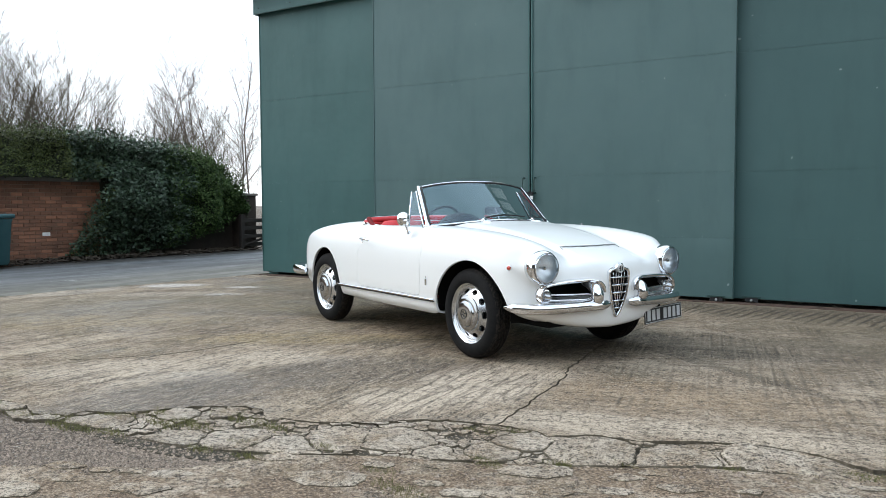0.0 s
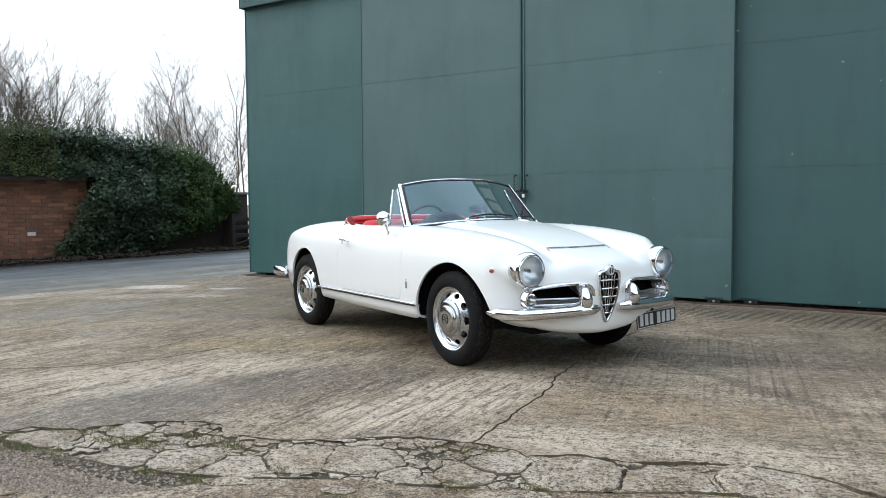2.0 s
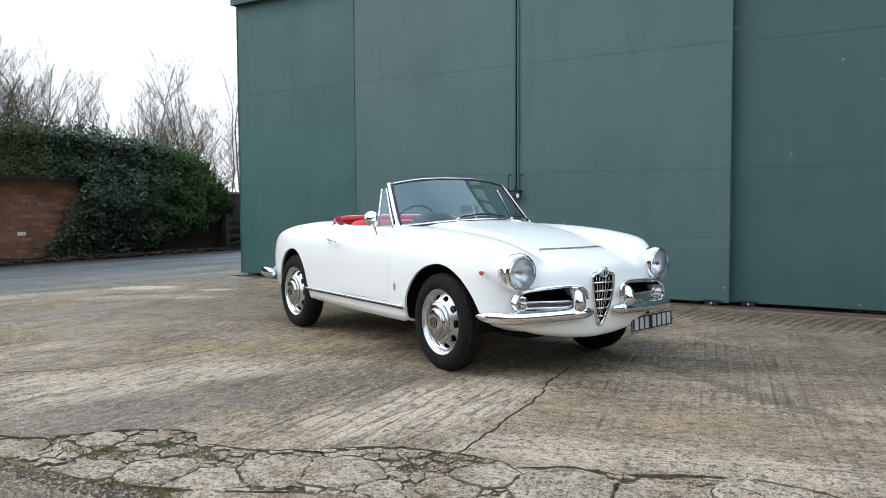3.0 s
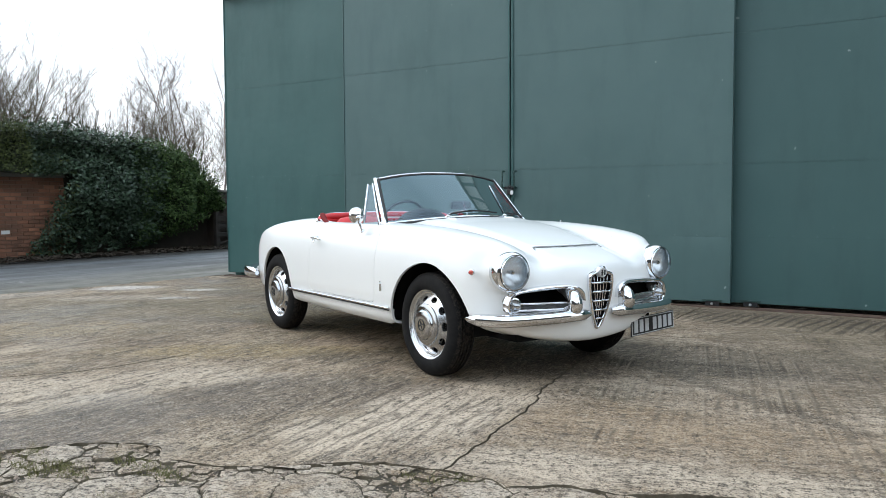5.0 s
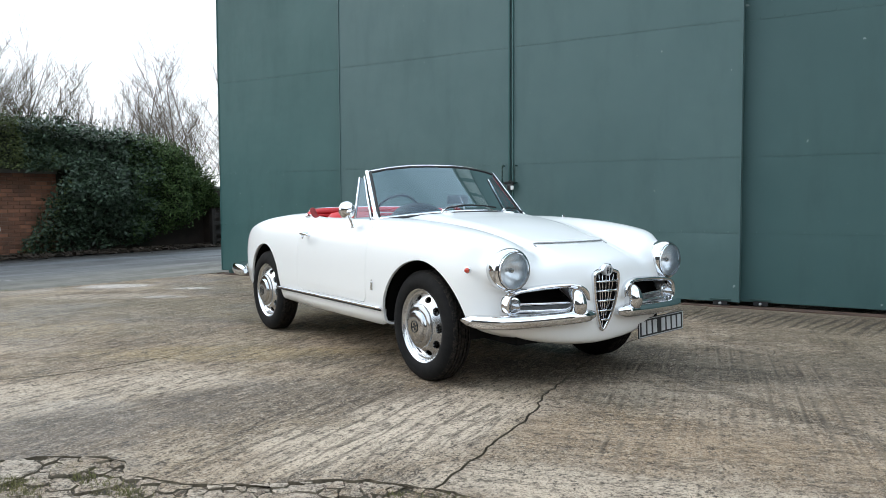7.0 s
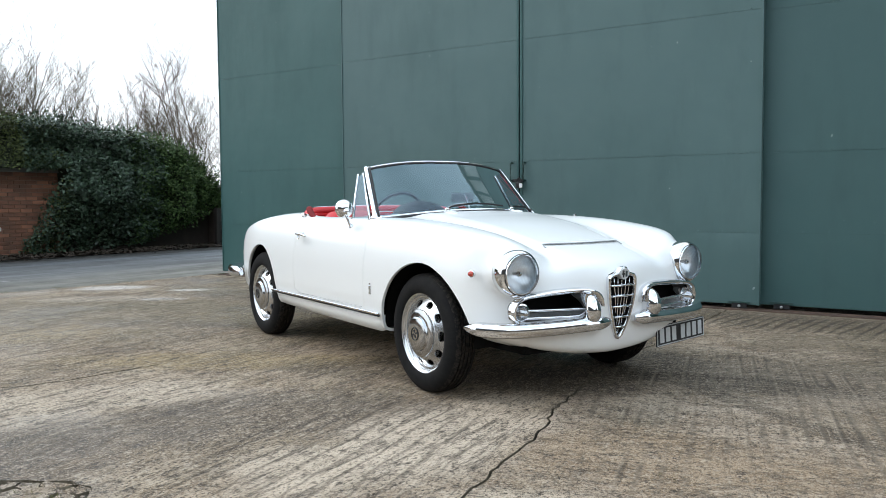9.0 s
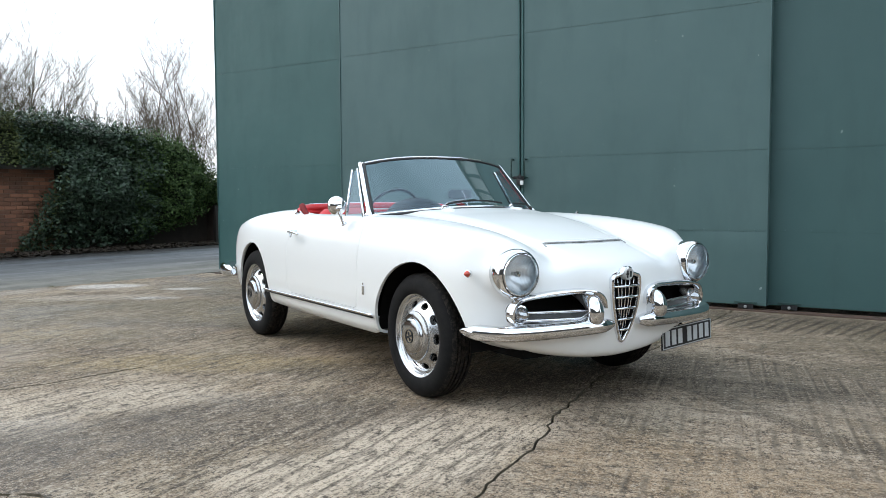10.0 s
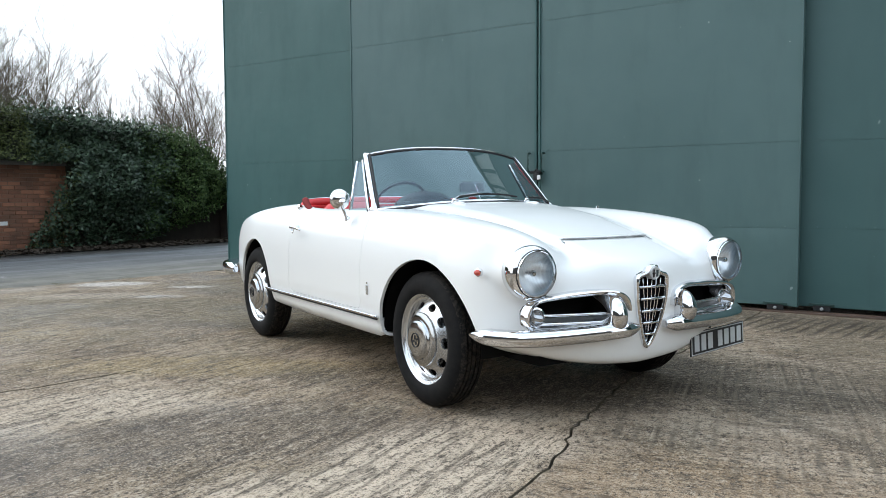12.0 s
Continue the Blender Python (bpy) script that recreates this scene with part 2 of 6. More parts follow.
def lofted(outlines, cap=True):
    """Joins closed outlines of equal length, one after the other."""
    n = len(outlines[0])
    verts = [p for o in outlines for p in o]
    faces = []
    for i in range(len(outlines) - 1):
        for k in range(n):
            faces.append((i * n + k, i * n + (k + 1) % n, (i + 1) * n + (k + 1) % n, (i + 1) * n + k))
    if cap:
        faces.append(tuple(range(n))[::-1])
        faces.append(tuple((len(outlines) - 1) * n + k for k in range(n)))
    bm = bmesh.new()
    me = mesh_of("loft", verts, faces)
    bm.from_mesh(me)
    bpy.data.meshes.remove(me)
    bmesh.ops.remove_doubles(bm, verts=bm.verts[:], dist=1e-5)
    bmesh.ops.recalc_face_normals(bm, faces=bm.faces[:])
    for e in bm.edges:
        if len(e.link_faces) == 2 and e.calc_face_angle(0) > 0.7:
            e.smooth = False
    return smooth_bm(bm)


def clip(V, N, T, d):
    """Keeps the part of a triangle mesh where d < 0."""
    inn = d[T] < 0
    cnt = inn.sum(1)
    keep = [tuple(t) for t in T[cnt == 3]]
    V2, N2, made = list(V), list(N), {}

    def cross(a, b):
        key = (a, b) if a < b else (b, a)
        if key not in made:
            s = d[a] / (d[a] - d[b])
            made[key] = len(V2)
            V2.append(V[a] + s * (V[b] - V[a]))
            q = N[a] + s * (N[b] - N[a])
            N2.append(q / (np.linalg.norm(q) + 1e-9))
        return made[key]

    for t in T[(cnt == 1) | (cnt == 2)]:
        f = d[t] < 0
        k = int(np.argmax(f)) if f.sum() == 1 else int(np.argmin(f))
        a, b, c = t[k], t[(k + 1) % 3], t[(k + 2) % 3]
        p, q = cross(a, b), cross(a, c)
        if f.sum() == 1:
            keep.append((a, p, q))
        else:
            keep += [(p, b, c), (p, c, q)]
    V2, N2, K = np.array(V2), np.array(N2), np.array(keep, int).reshape(-1, 3)
    used = np.unique(K)
    where = np.full(len(V2), -1)
    where[used] = np.arange(len(used))
    return V2[used], N2[used], where[K]


def with_rims(name, V, N, T, depth, custom=True):
    """The clipped sheet as one mesh, its open edges turned inwards by depth."""
    edges = np.concatenate([T[:, [0, 1]], T[:, [1, 2]], T[:, [2, 0]]])
    key = np.sort(edges, 1)
    _, first, count = np.unique(key, axis=0, return_index=True, return_counts=True)
    vs, ns, fs = [], [], []
    for a, b in edges[first[count == 1]]:
        e = V[b] - V[a]
        n = np.cross(e, N[a])
        if np.linalg.norm(n) < 1e-7:
            continue
        n = n / np.linalg.norm(n)
        k = len(V) + len(vs)
        vs += [V[a], V[b], V[b] - N[b] * depth, V[a] - N[a] * depth]
        ns += [n] * 4
        fs += [(k + 1, k, k + 3, k + 2)]
    return mesh_of(name, list(V) + vs, list(map(tuple, T)) + fs, True, list(N) + ns if custom else None)

# ---- ground ----
WET_SHADE, TAN, PALE, OCHRE = (0.055, 0.043, 0.029), (0.335, 0.255, 0.165), (0.66, 0.61, 0.53), (0.33, 0.265, 0.130)
# place, size, turn, strength and colour of the yard's larger stains and painted shadow
STAINS_AND_SHADE = [
    (-5.6, 5.9, 1.5, 0.35, 30, 0.55, WET_SHADE), (-6.8, 4.4, 1.6, 0.6, 40, 0.5, OCHRE), (-6.2, 7.6, 1.4, 0.6, 20, 0.6, WET_SHADE), (-5.3, 5.1, 1.1, 0.35, 33, 0.45, (0.20, 0.165, 0.10)),
    (-4.25, 4.85, 1.15, 0.34, 30, 0.75, OCHRE), (-5.4, 6.3, 1.2, 0.4, 25, 0.6, (0.23, 0.19, 0.085)), (-4.3, 6.3, 1.3, 0.55, 15, 0.7, (0.15, 0.122, 0.048)), (-3.35, 5.15, 0.8, 0.30, 20, 0.60, (0.10, 0.084, 0.046)), (-3.05, 4.15, 1.25, 0.50, 42, 0.68, (0.078, 0.060, 0.040)),
    (-3.1, 3.35, 0.7, 0.30, 30, 0.50, (0.13, 0.100, 0.066)), (-3.95, 4.0, 0.7, 0.35, 40, 0.55, PALE), (-4.3, 3.3, 0.8, 0.5, 30, 0.6, PALE), (-2.9, 6.6, 1.6, 0.55, -20, 0.8, WET_SHADE),
    (-2.18, 4.35, 0.48, 0.85, 5, 0.9, PALE), (-2.35, 3.6, 0.45, 0.35, 10, 0.7, PALE), (-1.35, 3.75, 0.7, 0.24, 20, 0.7, PALE), (-0.5, 3.95, 0.6, 0.25, 20, 0.6, PALE),
    # last two here: the car's shadow under its nose, darkened in the colour
    (-1.25, 4.45, 0.75, 0.50, 15, 0.70, TAN), (-0.6, 4.55, 0.5, 0.35, 20, 0.5, TAN), (-2.35, 5.42, 0.85, 0.40, 20, 0.92, WET_SHADE), (-1.95, 6.15, 0.75, 0.50, -25, 0.88, WET_SHADE),
    (-1.0, 6.15, 1.7, 0.85, -8, 0.55, (0.13, 0.104, 0.070)), (-1.2, 5.95, 0.75, 0.25, 10, 0.55, WET_SHADE), (-1.20, 5.48, 1.55, 0.085, -36, 0.72, (0.095, 0.074, 0.050)), (-2.5, 8.55, 4.5, 0.32, 0, 0.80, (0.070, 0.052, 0.030)), (-1.2, 8.25, 1.6, 0.45, 0, 0.75, (0.090, 0.074, 0.038)), (0.3, 7.5, 2.4, 0.75, 0, 0.55, (0.140, 0.128, 0.075)), (-0.1, 6.6, 1.3, 0.40, -8, 0.6, (0.105, 0.092, 0.052)),
    (-7.4, 5.6, 2.2, 1.1, 35, 0.60, (0.165, 0.150, 0.098)), (-8.2, 3.9, 1.3, 0.8, 20, 0.6, (0.15, 0.135, 0.092)), (-6.4, 6.6, 1.6, 0.5, 30, 0.5, (0.14, 0.128, 0.075)), (-7.2, 7.7, 1.3, 0.5, 20, 0.55, (0.13, 0.120, 0.075)), (-7.9, 6.4, 0.9, 0.30, 40, 0.5, (0.52, 0.50, 0.46)),
    # first three: pale bluish puddles, their sky reflection put into the colour
    (-8.70, 7.12, 0.50, 0.30, 42, 0.85, (0.80, 0.83, 0.86)), (-7.72, 7.42, 0.32, 0.16, 38, 0.85, (0.80, 0.83, 0.86)), (-7.3, 6.7, 0.30, 0.16, 35, 0.6, (0.60, 0.64, 0.70)), (-9.1, 5.9, 0.28, 0.9, -8, 0.45, (0.66, 0.66, 0.64)),
]


def n_blob(nt, x, y, rx, ry, turn=0.0, rag=0.35, most=1.0):
    """A ragged patch of a shape of its own, at a place on the ground."""
    p = n_pos(nt, loc=(-x, -y, 0))
    rot = nt.nodes.new("ShaderNodeMapping")
    rot.inputs["Rotation"].default_value = (0, 0, radians(-turn))
    nt.links.new(p, rot.inputs["Vector"])
    sc = nt.nodes.new("ShaderNodeMapping")
    sc.inputs["Scale"].default_value = (1 / rx, 1 / ry, 0)
    nt.links.new(rot.outputs["Vector"], sc.inputs["Vector"])
    ln = nt.nodes.new("ShaderNodeVectorMath")
    ln.operation = "LENGTH"
    nt.links.new(sc.outputs["Vector"], ln.inputs[0])
    n = n_noise(nt, n_pos(nt, loc=(x, y, 0)), 2.2, 6, 0.7)
    d = n_math(nt, "ADD", ln.outputs["Value"], n_math(nt, "MULTIPLY", n_math(nt, "SUBTRACT", n, 0.5), rag * 4))
    return n_ramp(nt, d, (0.55, most), (1.0, 0.0))


def n_dir(nt, angle, across, along, loc=(0, 0, 0)):
    """World place turned so that its y runs along a way on the ground, then stretched."""
    a = n_pos(nt, rot=(0, 0, -angle), loc=loc)
    mp = nt.nodes.new("ShaderNodeMapping")
    mp.inputs["Scale"].default_value = (across, along, 1)
    nt.links.new(a, mp.inputs["Vector"])
    return mp.outputs["Vector"]


def n_lines(nt, vec, scale, width, detail=4.0, rough=0.6):
    """Thin wandering lines: where a soft field passes its middle."""
    n = n_noise(nt, vec, scale, detail, rough)
    d = n_math(nt, "ABSOLUTE", n_math(nt, "SUBTRACT", n, 0.5))
    return n_ramp(nt, d, (0.0, 1.0), (width, 0.0))


def n_bands(nt, vec, scale, distort=1.0):
    w = nt.nodes.new("ShaderNodeTexWave")
    w.bands_direction = "X"
    w.inputs["Scale"].default_value, w.inputs["Distortion"].default_value = scale, distort
    w.inputs["Detail"].default_value, w.inputs["Detail Scale"].default_value = 3.0, 1.5
    nt.links.new(vec, w.inputs["Vector"])
    return w.outputs["Fac"]


def concrete_mat(name, way, kind, tint=1.0, brown=1.0):
    """Old brushed concrete: tamped streaks, brown damp patches, moss, pits and grit. way: degrees from y of the brushing."""
    m, nt, bs = mk(name)
    p = n_pos(nt)
    loose = kind in ("broken", "near")
    long = 1.0 if loose else 0.75 if kind == "right" else 0.42
    big = n_noise(nt, n_dir(nt, way, 1.0, 0.5, (3.1, 1.7, 0)), 0.75, 6, 0.65)
    mid = n_noise(nt, n_dir(nt, way, 1.0, 0.6), 3.2, 8, 0.72)
    speck = n_noise(nt, n_dir(nt, way, 1.0, long, (5, 1, 0)), 28.0, 8, 0.68)
    flake = n_noise(nt, n_dir(nt, way, 1.0, min(1.0, long * 1.7), (1, 9, 0)), 70.0, 7, 0.70)
    streak = n_noise(nt, n_dir(nt, way, 1.0, 1.0 if loose else 0.40 if kind == "right" else 0.09, (2, 8, 0)), 19.0, 8, 0.72)
    grit = n_noise(nt, p, 210.0, 3, 0.7)
    rough = n_ramp(nt, n_noise(nt, n_dir(nt, way, 1.0, 0.6, (6, 3, 0)), 1.7, 6, 0.68), (0.40, 0.70), (0.56, 1.0))
    crisp = n_noise(nt, n_dir(nt, way, 1.0, min(1.0, long * 1.5), (7, 2, 0)), 150.0, 5, 0.8)
    light, dark = tuple(c * tint for c in ((0.420, 0.372, 0.300) if kind == "left" else (0.395, 0.378, 0.345) if kind == "broken" else (0.405, 0.366, 0.312))), tuple(c * tint for c in (0.200, 0.155, 0.105))
    col = n_mix(nt, n_ramp(nt, mid, (0.40, 0.0), (0.58, 1.0)), dark, light)
    col = n_mix(nt, n_ramp(nt, big, (0.46, 0.0), (0.58, 0.85 * brown)), col, n_mix(nt, n_ramp(nt, mid, (0.38, 0.0), (0.62, 1.0)), (0.090, 0.062, 0.036), (0.255, 0.190, 0.120)))
    moss = n_ramp(nt, n_noise(nt, n_pos(nt, loc=(9, 4, 0)), 0.9, 7, 0.72), (0.55, 0.0), (0.68, 0.5 * brown))
    col = n_mix(nt, moss, col, (0.175, 0.138, 0.050))
    algae = n_ramp(nt, n_noise(nt, n_pos(nt, loc=(-2, -7, 0)), 1.5, 8, 0.74), (0.50, 0.0), (0.64, 0.55 * brown))
    col = n_mix(nt, algae, col, (0.165, 0.158, 0.078))
    damp = n_ramp(nt, n_noise(nt, n_pos(nt, loc=(-5, 14, 0)), 0.5, 6, 0.65), (0.50, 0.0), (0.62, 0.75 * brown))
    col = n_mix(nt, damp, col, (0.072, 0.053, 0.032))
    for x, y, rx, ry, turn, most, c in STAINS_AND_SHADE:
        if loose or (kind == "left" and x - rx > -1.65) or (kind == "right" and x + rx < -2.2):
            continue
        col = n_mix(nt, n_blob(nt, x, y, rx, ry, turn, 0.35, most), col, c)
    col = n_mix(nt, n_ramp(nt, streak, (0.38, 0.90 if kind == "left" else 0.6), (0.48, 0.0)), col, (0.075, 0.060, 0.042))
    col = n_mix(nt, n_ramp(nt, streak, (0.55, 0.0), (0.68, 0.5)), col, tuple(min(0.7, c * tint) for c in (0.47, 0.415, 0.325)))
    col = n_mix(nt, n_math(nt, "MULTIPLY", n_ramp(nt, speck, (0.395, 0.90), (0.47, 0.0)), rough), col, (0.042, 0.034, 0.023))
    col = n_mix(nt, n_math(nt, "MULTIPLY", n_ramp(nt, speck, (0.54, 0.0), (0.63, 0.60)), rough), col, (0.56, 0.535, 0.475))
    col = n_mix(nt, n_math(nt, "MULTIPLY", n_ramp(nt, flake, (0.41, 0.95), (0.465, 0.0)), rough), col, (0.035, 0.027, 0.018))
    col = n_mix(nt, n_math(nt, "MULTIPLY", n_ramp(nt, flake, (0.54, 0.0), (0.62, 0.65)), rough), col, (0.60, 0.575, 0.515))
    col = n_mix(nt, n_ramp(nt, crisp, (0.39, 0.85), (0.45, 0.0)), col, (0.030, 0.024, 0.016))
    col = n_mix(nt, n_ramp(nt, crisp, (0.55, 0.0), (0.61, 0.65)), col, (0.64, 0.615, 0.555))
    col = n_mix(nt, n_ramp(nt, grit, (0.30, 0.6), (0.42, 0.0)), col, (0.055, 0.046, 0.036))
    if kind == "near":
        soil = n_math(nt, "ADD", n_ramp(nt, n_noise(nt, n_pos(nt, loc=(2, 6, 0)), 2.1, 7, 0.68), (0.45, 0.0), (0.52, 0.95)), n_ramp(nt, n_noise(nt, n_pos(nt, loc=(7, 3, 0)), 9.0, 6, 0.7), (0.52, 0.0), (0.62, 0.6)), True)
        grain = n_ramp(nt, n_noise(nt, p, 75.0, 6, 0.8), (0.38, (0.035, 0.026, 0.017)), (0.5, (0.185, 0.137, 0.092)), (0.61, (0.46, 0.40, 0.32)))
        col = n_mix(nt, soil, col, grain)
        col = n_mix(nt, n_ramp(nt, n_noise(nt, n_pos(nt, loc=(-3, 8, 0)), 3.0, 7, 0.75), (0.58, 0.0), (0.66, 0.65)), col, (0.10, 0.092, 0.035))
    if loose:
        lines = n_lines(nt, p, 5.5, 0.014, 6, 0.72)
    else:
        lines = n_lines(nt, n_dir(nt, way + 6, 1.0, 0.16, (4, 4, 0)), 6.0, 0.012, 6, 0.72)
    col = n_mix(nt, n_math(nt, "MULTIPLY", lines, n_ramp(nt, mid, (0.42, 0.75), (0.6, 0.15))), col, (0.040, 0.032, 0.022))
    h = n_math(nt, "ADD", n_math(nt, "MULTIPLY", streak, 1.0), n_math(nt, "SUBTRACT", n_math(nt, "ADD", speck, flake), n_math(nt, "MULTIPLY", lines, 0.5)))
    if kind == "left":
        near = n_blob(nt, -2.35, 4.05, 0.70, 1.1, 8, 0.45, 0.42)
        g = n_ramp(nt, n_bands(nt, n_dir(nt, 10.3, 1.0, 0.35), 3.1, 4.5), (0.0, 1.0), (0.14, 0.0))
        g = n_math(nt, "MULTIPLY", g, near)
        col = n_mix(nt, g, col, (0.055, 0.046, 0.034))
        h = n_math(nt, "SUBTRACT", h, n_math(nt, "MULTIPLY", g, 1.5))
    if kind == "right":
        near, far = n_blob(nt, -0.35, 5.6, 2.3, 1.9, 0, 0.45, 0.85), n_blob(nt, -0.6, 6.7, 1.9, 1.2, 0, 0.4, 1.0)
        ribs = n_ramp(nt, n_bands(nt, n_dir(nt, 104.0, 1.0, 0.12), 7.0, 2.6), (0.0, 1.0), (0.45, 0.0))
        rows = n_ramp(nt, n_bands(nt, n_dir(nt, 14.0, 1.0, 0.10), 4.1, 3.2), (0.0, 1.0), (0.42, 0.0))
        crest = n_ramp(nt, n_bands(nt, n_dir(nt, 14.0, 1.0, 0.10, (0.04, 0, 0)), 4.1, 3.2), (0.70, 0.0), (1.0, 0.38))
        patchy = n_ramp(nt, n_noise(nt, n_pos(nt, loc=(4, 2, 0)), 1.3, 5, 0.62), (0.40, 0.10), (0.58, 0.9))
        both = n_math(nt, "MAXIMUM", n_math(nt, "MULTIPLY", n_math(nt, "MULTIPLY", ribs, 0.6), far), n_math(nt, "MULTIPLY", n_math(nt, "MULTIPLY", rows, patchy), n_math(nt, "MAXIMUM", near, far)))
        hatch = n_ramp(nt, n_bands(nt, n_dir(nt, -8.0, 1.0, 0.30), 3.2, 4.0), (0.0, 1.0), (0.50, 0.0))
        both = n_math(nt, "MAXIMUM", both, n_math(nt, "MULTIPLY", hatch, n_blob(nt, 0.3, 8.25, 5.0, 0.60, 0, 0.12, 1.0)))
        both = n_math(nt, "MULTIPLY", both, n_ramp(nt, mid, (0.42, 1.0), (0.64, 0.45)))
        col = n_mix(nt, n_math(nt, "MULTIPLY", n_math(nt, "MULTIPLY", crest, patchy), n_math(nt, "MAXIMUM", near, far)), col, (0.62, 0.57, 0.48))
        col = n_mix(nt, both, col, (0.048, 0.038, 0.026))
        h = n_math(nt, "SUBTRACT", h, both)
    col = n_mix(nt, 1.0, col, (0.935, 0.815, 0.705), "MULTIPLY")
    put(nt, bs.inputs["Base Color"], col)
    put(nt, bs.inputs["Roughness"], n_ramp(nt, damp, (0.0, 0.90), (0.6, 0.55)))
    n_bump(nt, bs, h, 0.9, 0.010)
    return m


M_SLAB_L = concrete_mat("brushed_concrete", 3.0, "left", 1.18, 0.85)
M_SLAB_R = concrete_mat("worn_concrete", -76.0, "right", 1.42, 0.45)
M_CHUNK = concrete_mat("broken_concrete", 20.0, "broken", 1.6, 0.25)
M_NEAR = concrete_mat("old_dirty_concrete", 20.0, "near", 1.4, 0.35)


def asphalt_mat():
    """Old asphalt: algae and silt towards the yard, damp sheets with sky sheen painted paler, dark soil towards the
    wall.
    """
    m, nt, bs = mk("worn_asphalt")
    p = n_pos(nt)
    big, mid, fine = n_noise(nt, p, 0.35, 5, 0.6), n_noise(nt, p, 3.0, 6, 0.7), n_noise(nt, p, 90.0, 4, 0.7)
    streak = n_noise(nt, n_pos(nt, scale=(1.0, 0.22, 1)), 1.3, 7, 0.68)
    col = n_mix(nt, n_ramp(nt, mid, (0.35, 0.0), (0.7, 1.0)), (0.050, 0.050, 0.050), (0.105, 0.104, 0.100))
    col = n_mix(nt, n_ramp(nt, streak, (0.42, 0.0), (0.60, 0.8)), col, (0.135, 0.140, 0.144))
    sep = nt.nodes.new("ShaderNodeSeparateXYZ")
    nt.links.new(p, sep.inputs[0])
    x = n_math(nt, "ADD", sep.outputs[0], n_math(nt, "MULTIPLY", n_math(nt, "SUBTRACT", streak, 0.5), 2.4))
    algae = n_math(nt, "DIVIDE", n_math(nt, "ADD", x, 11.3), 1.6, True)
    col = n_mix(nt, n_math(nt, "MULTIPLY", algae, 0.85), col, n_mix(nt, n_ramp(nt, mid, (0.38, 0.0), (0.64, 1.0)), (0.075, 0.066, 0.044), (0.170, 0.152, 0.115)))
    soil = n_math(nt, "DIVIDE", n_math(nt, "SUBTRACT", -12.9, x), 0.9, True)
    col = n_mix(nt, n_math(nt, "MULTIPLY", soil, 0.85), col, (0.030, 0.025, 0.019))
    col = n_mix(nt, n_ramp(nt, fine, (0.55, 0.0), (0.75, 0.4)), col, (0.28, 0.27, 0.26))
    col = n_mix(nt, n_ramp(nt, n_noise(nt, n_pos(nt, loc=(3, 2, 0), scale=(1, 0.5, 1)), 1.9, 7, 0.7), (0.64, 0.0), (0.70, 0.8)), col, (0.42, 0.41, 0.39))
    put(nt, bs.inputs["Base Color"], col)
    put(nt, bs.inputs["Roughness"], n_ramp(nt, streak, (0.44, 0.85), (0.60, 0.50)))
    n_bump(nt, bs, fine, 0.4, 0.004)
    return m


def dirt_mat():
    m, nt, bs = mk("gravel_dirt")
    p = n_pos(nt)
    cells = n_voronoi(nt, p, 105.0, "F1", "Color")
    edge = n_voronoi(nt, p, 105.0)
    mid, big = n_noise(nt, p, 4.0, 6, 0.7), n_noise(nt, p, 0.9, 5)
    sep = nt.nodes.new("ShaderNodeSeparateColor")
    nt.links.new(cells, sep.inputs[0])
    col = n_ramp(nt, sep.outputs[0], (0.0, (0.030, 0.021, 0.015)), (0.5, (0.125, 0.090, 0.062)), (0.85, (0.25, 0.195, 0.150)), (1.0, (0.46, 0.41, 0.35)))
    col = n_mix(nt, n_ramp(nt, mid, (0.4, 0.0), (0.7, 0.75)), col, (0.095, 0.068, 0.046))
    col = n_mix(nt, n_ramp(nt, big, (0.5, 0.0), (0.7, 0.6)), col, (0.17, 0.130, 0.095))
    put(nt, bs.inputs["Base Color"], col)
    bs.inputs["Roughness"].default_value = 0.92
    n_bump(nt, bs, n_math(nt, "SUBTRACT", mid, n_math(nt, "MULTIPLY", edge, 2.0)), 0.8, 0.012)
    return m


M_ASPHALT, M_DIRT = asphalt_mat(), dirt_mat()
# mossy soil, its colour made darker for the shade deep in the cracks
M_CREVICE = surface("shaded_mossy_soil", (0.010, 0.008, 0.005), (0.085, 0.066, 0.034), (0.9, 1.0), coarse=14, fine=90, bump=0.6, own=False)
# soil and moss on the broken sides, with the cracks' shade in the colour
M_EARTHY_SHADE = surface("mossy_shaded_face", (0.040, 0.032, 0.020), (0.200, 0.165, 0.115), (0.9, 1.0), coarse=9, fine=60, bump=0.4, own=False)
SOIL = -0.075


def flat_mesh(name, poly, z):
    bm = bmesh.new()
    f = bm.faces.new([bm.verts.new((x, y, z)) for x, y in poly])
    bmesh.ops.triangulate(bm, faces=[f])
    bmesh.ops.recalc_face_normals(bm, faces=bm.faces[:])
    if bm.faces[:][0].normal.z < 0:
        bmesh.ops.reverse_faces(bm, faces=bm.faces[:])
    return bm


def slab_bm(poly, z0, z1, round_edge=0.0):
    bm = bmesh.new()
    f = bm.faces.new([bm.verts.new((x, y, z1)) for x, y in poly])
    if f.normal.z < 0:
        f.normal_flip()
    r = bmesh.ops.extrude_face_region(bm, geom=[f])
    down = [v for v in r["geom"] if isinstance(v, bmesh.types.BMVert)]
    bmesh.ops.translate(bm, verts=down, vec=(0, 0, z0 - z1))
    bmesh.ops.recalc_face_normals(bm, faces=bm.faces[:])
    return bm


def earthy_shade(bm):
    """The broken, upright faces take the second material: soil, moss and painted crack shade."""
    bm.normal_update()
    for f in bm.faces:
        if abs(f.normal.z) < 0.45:
            f.material_index = 1
    return bm


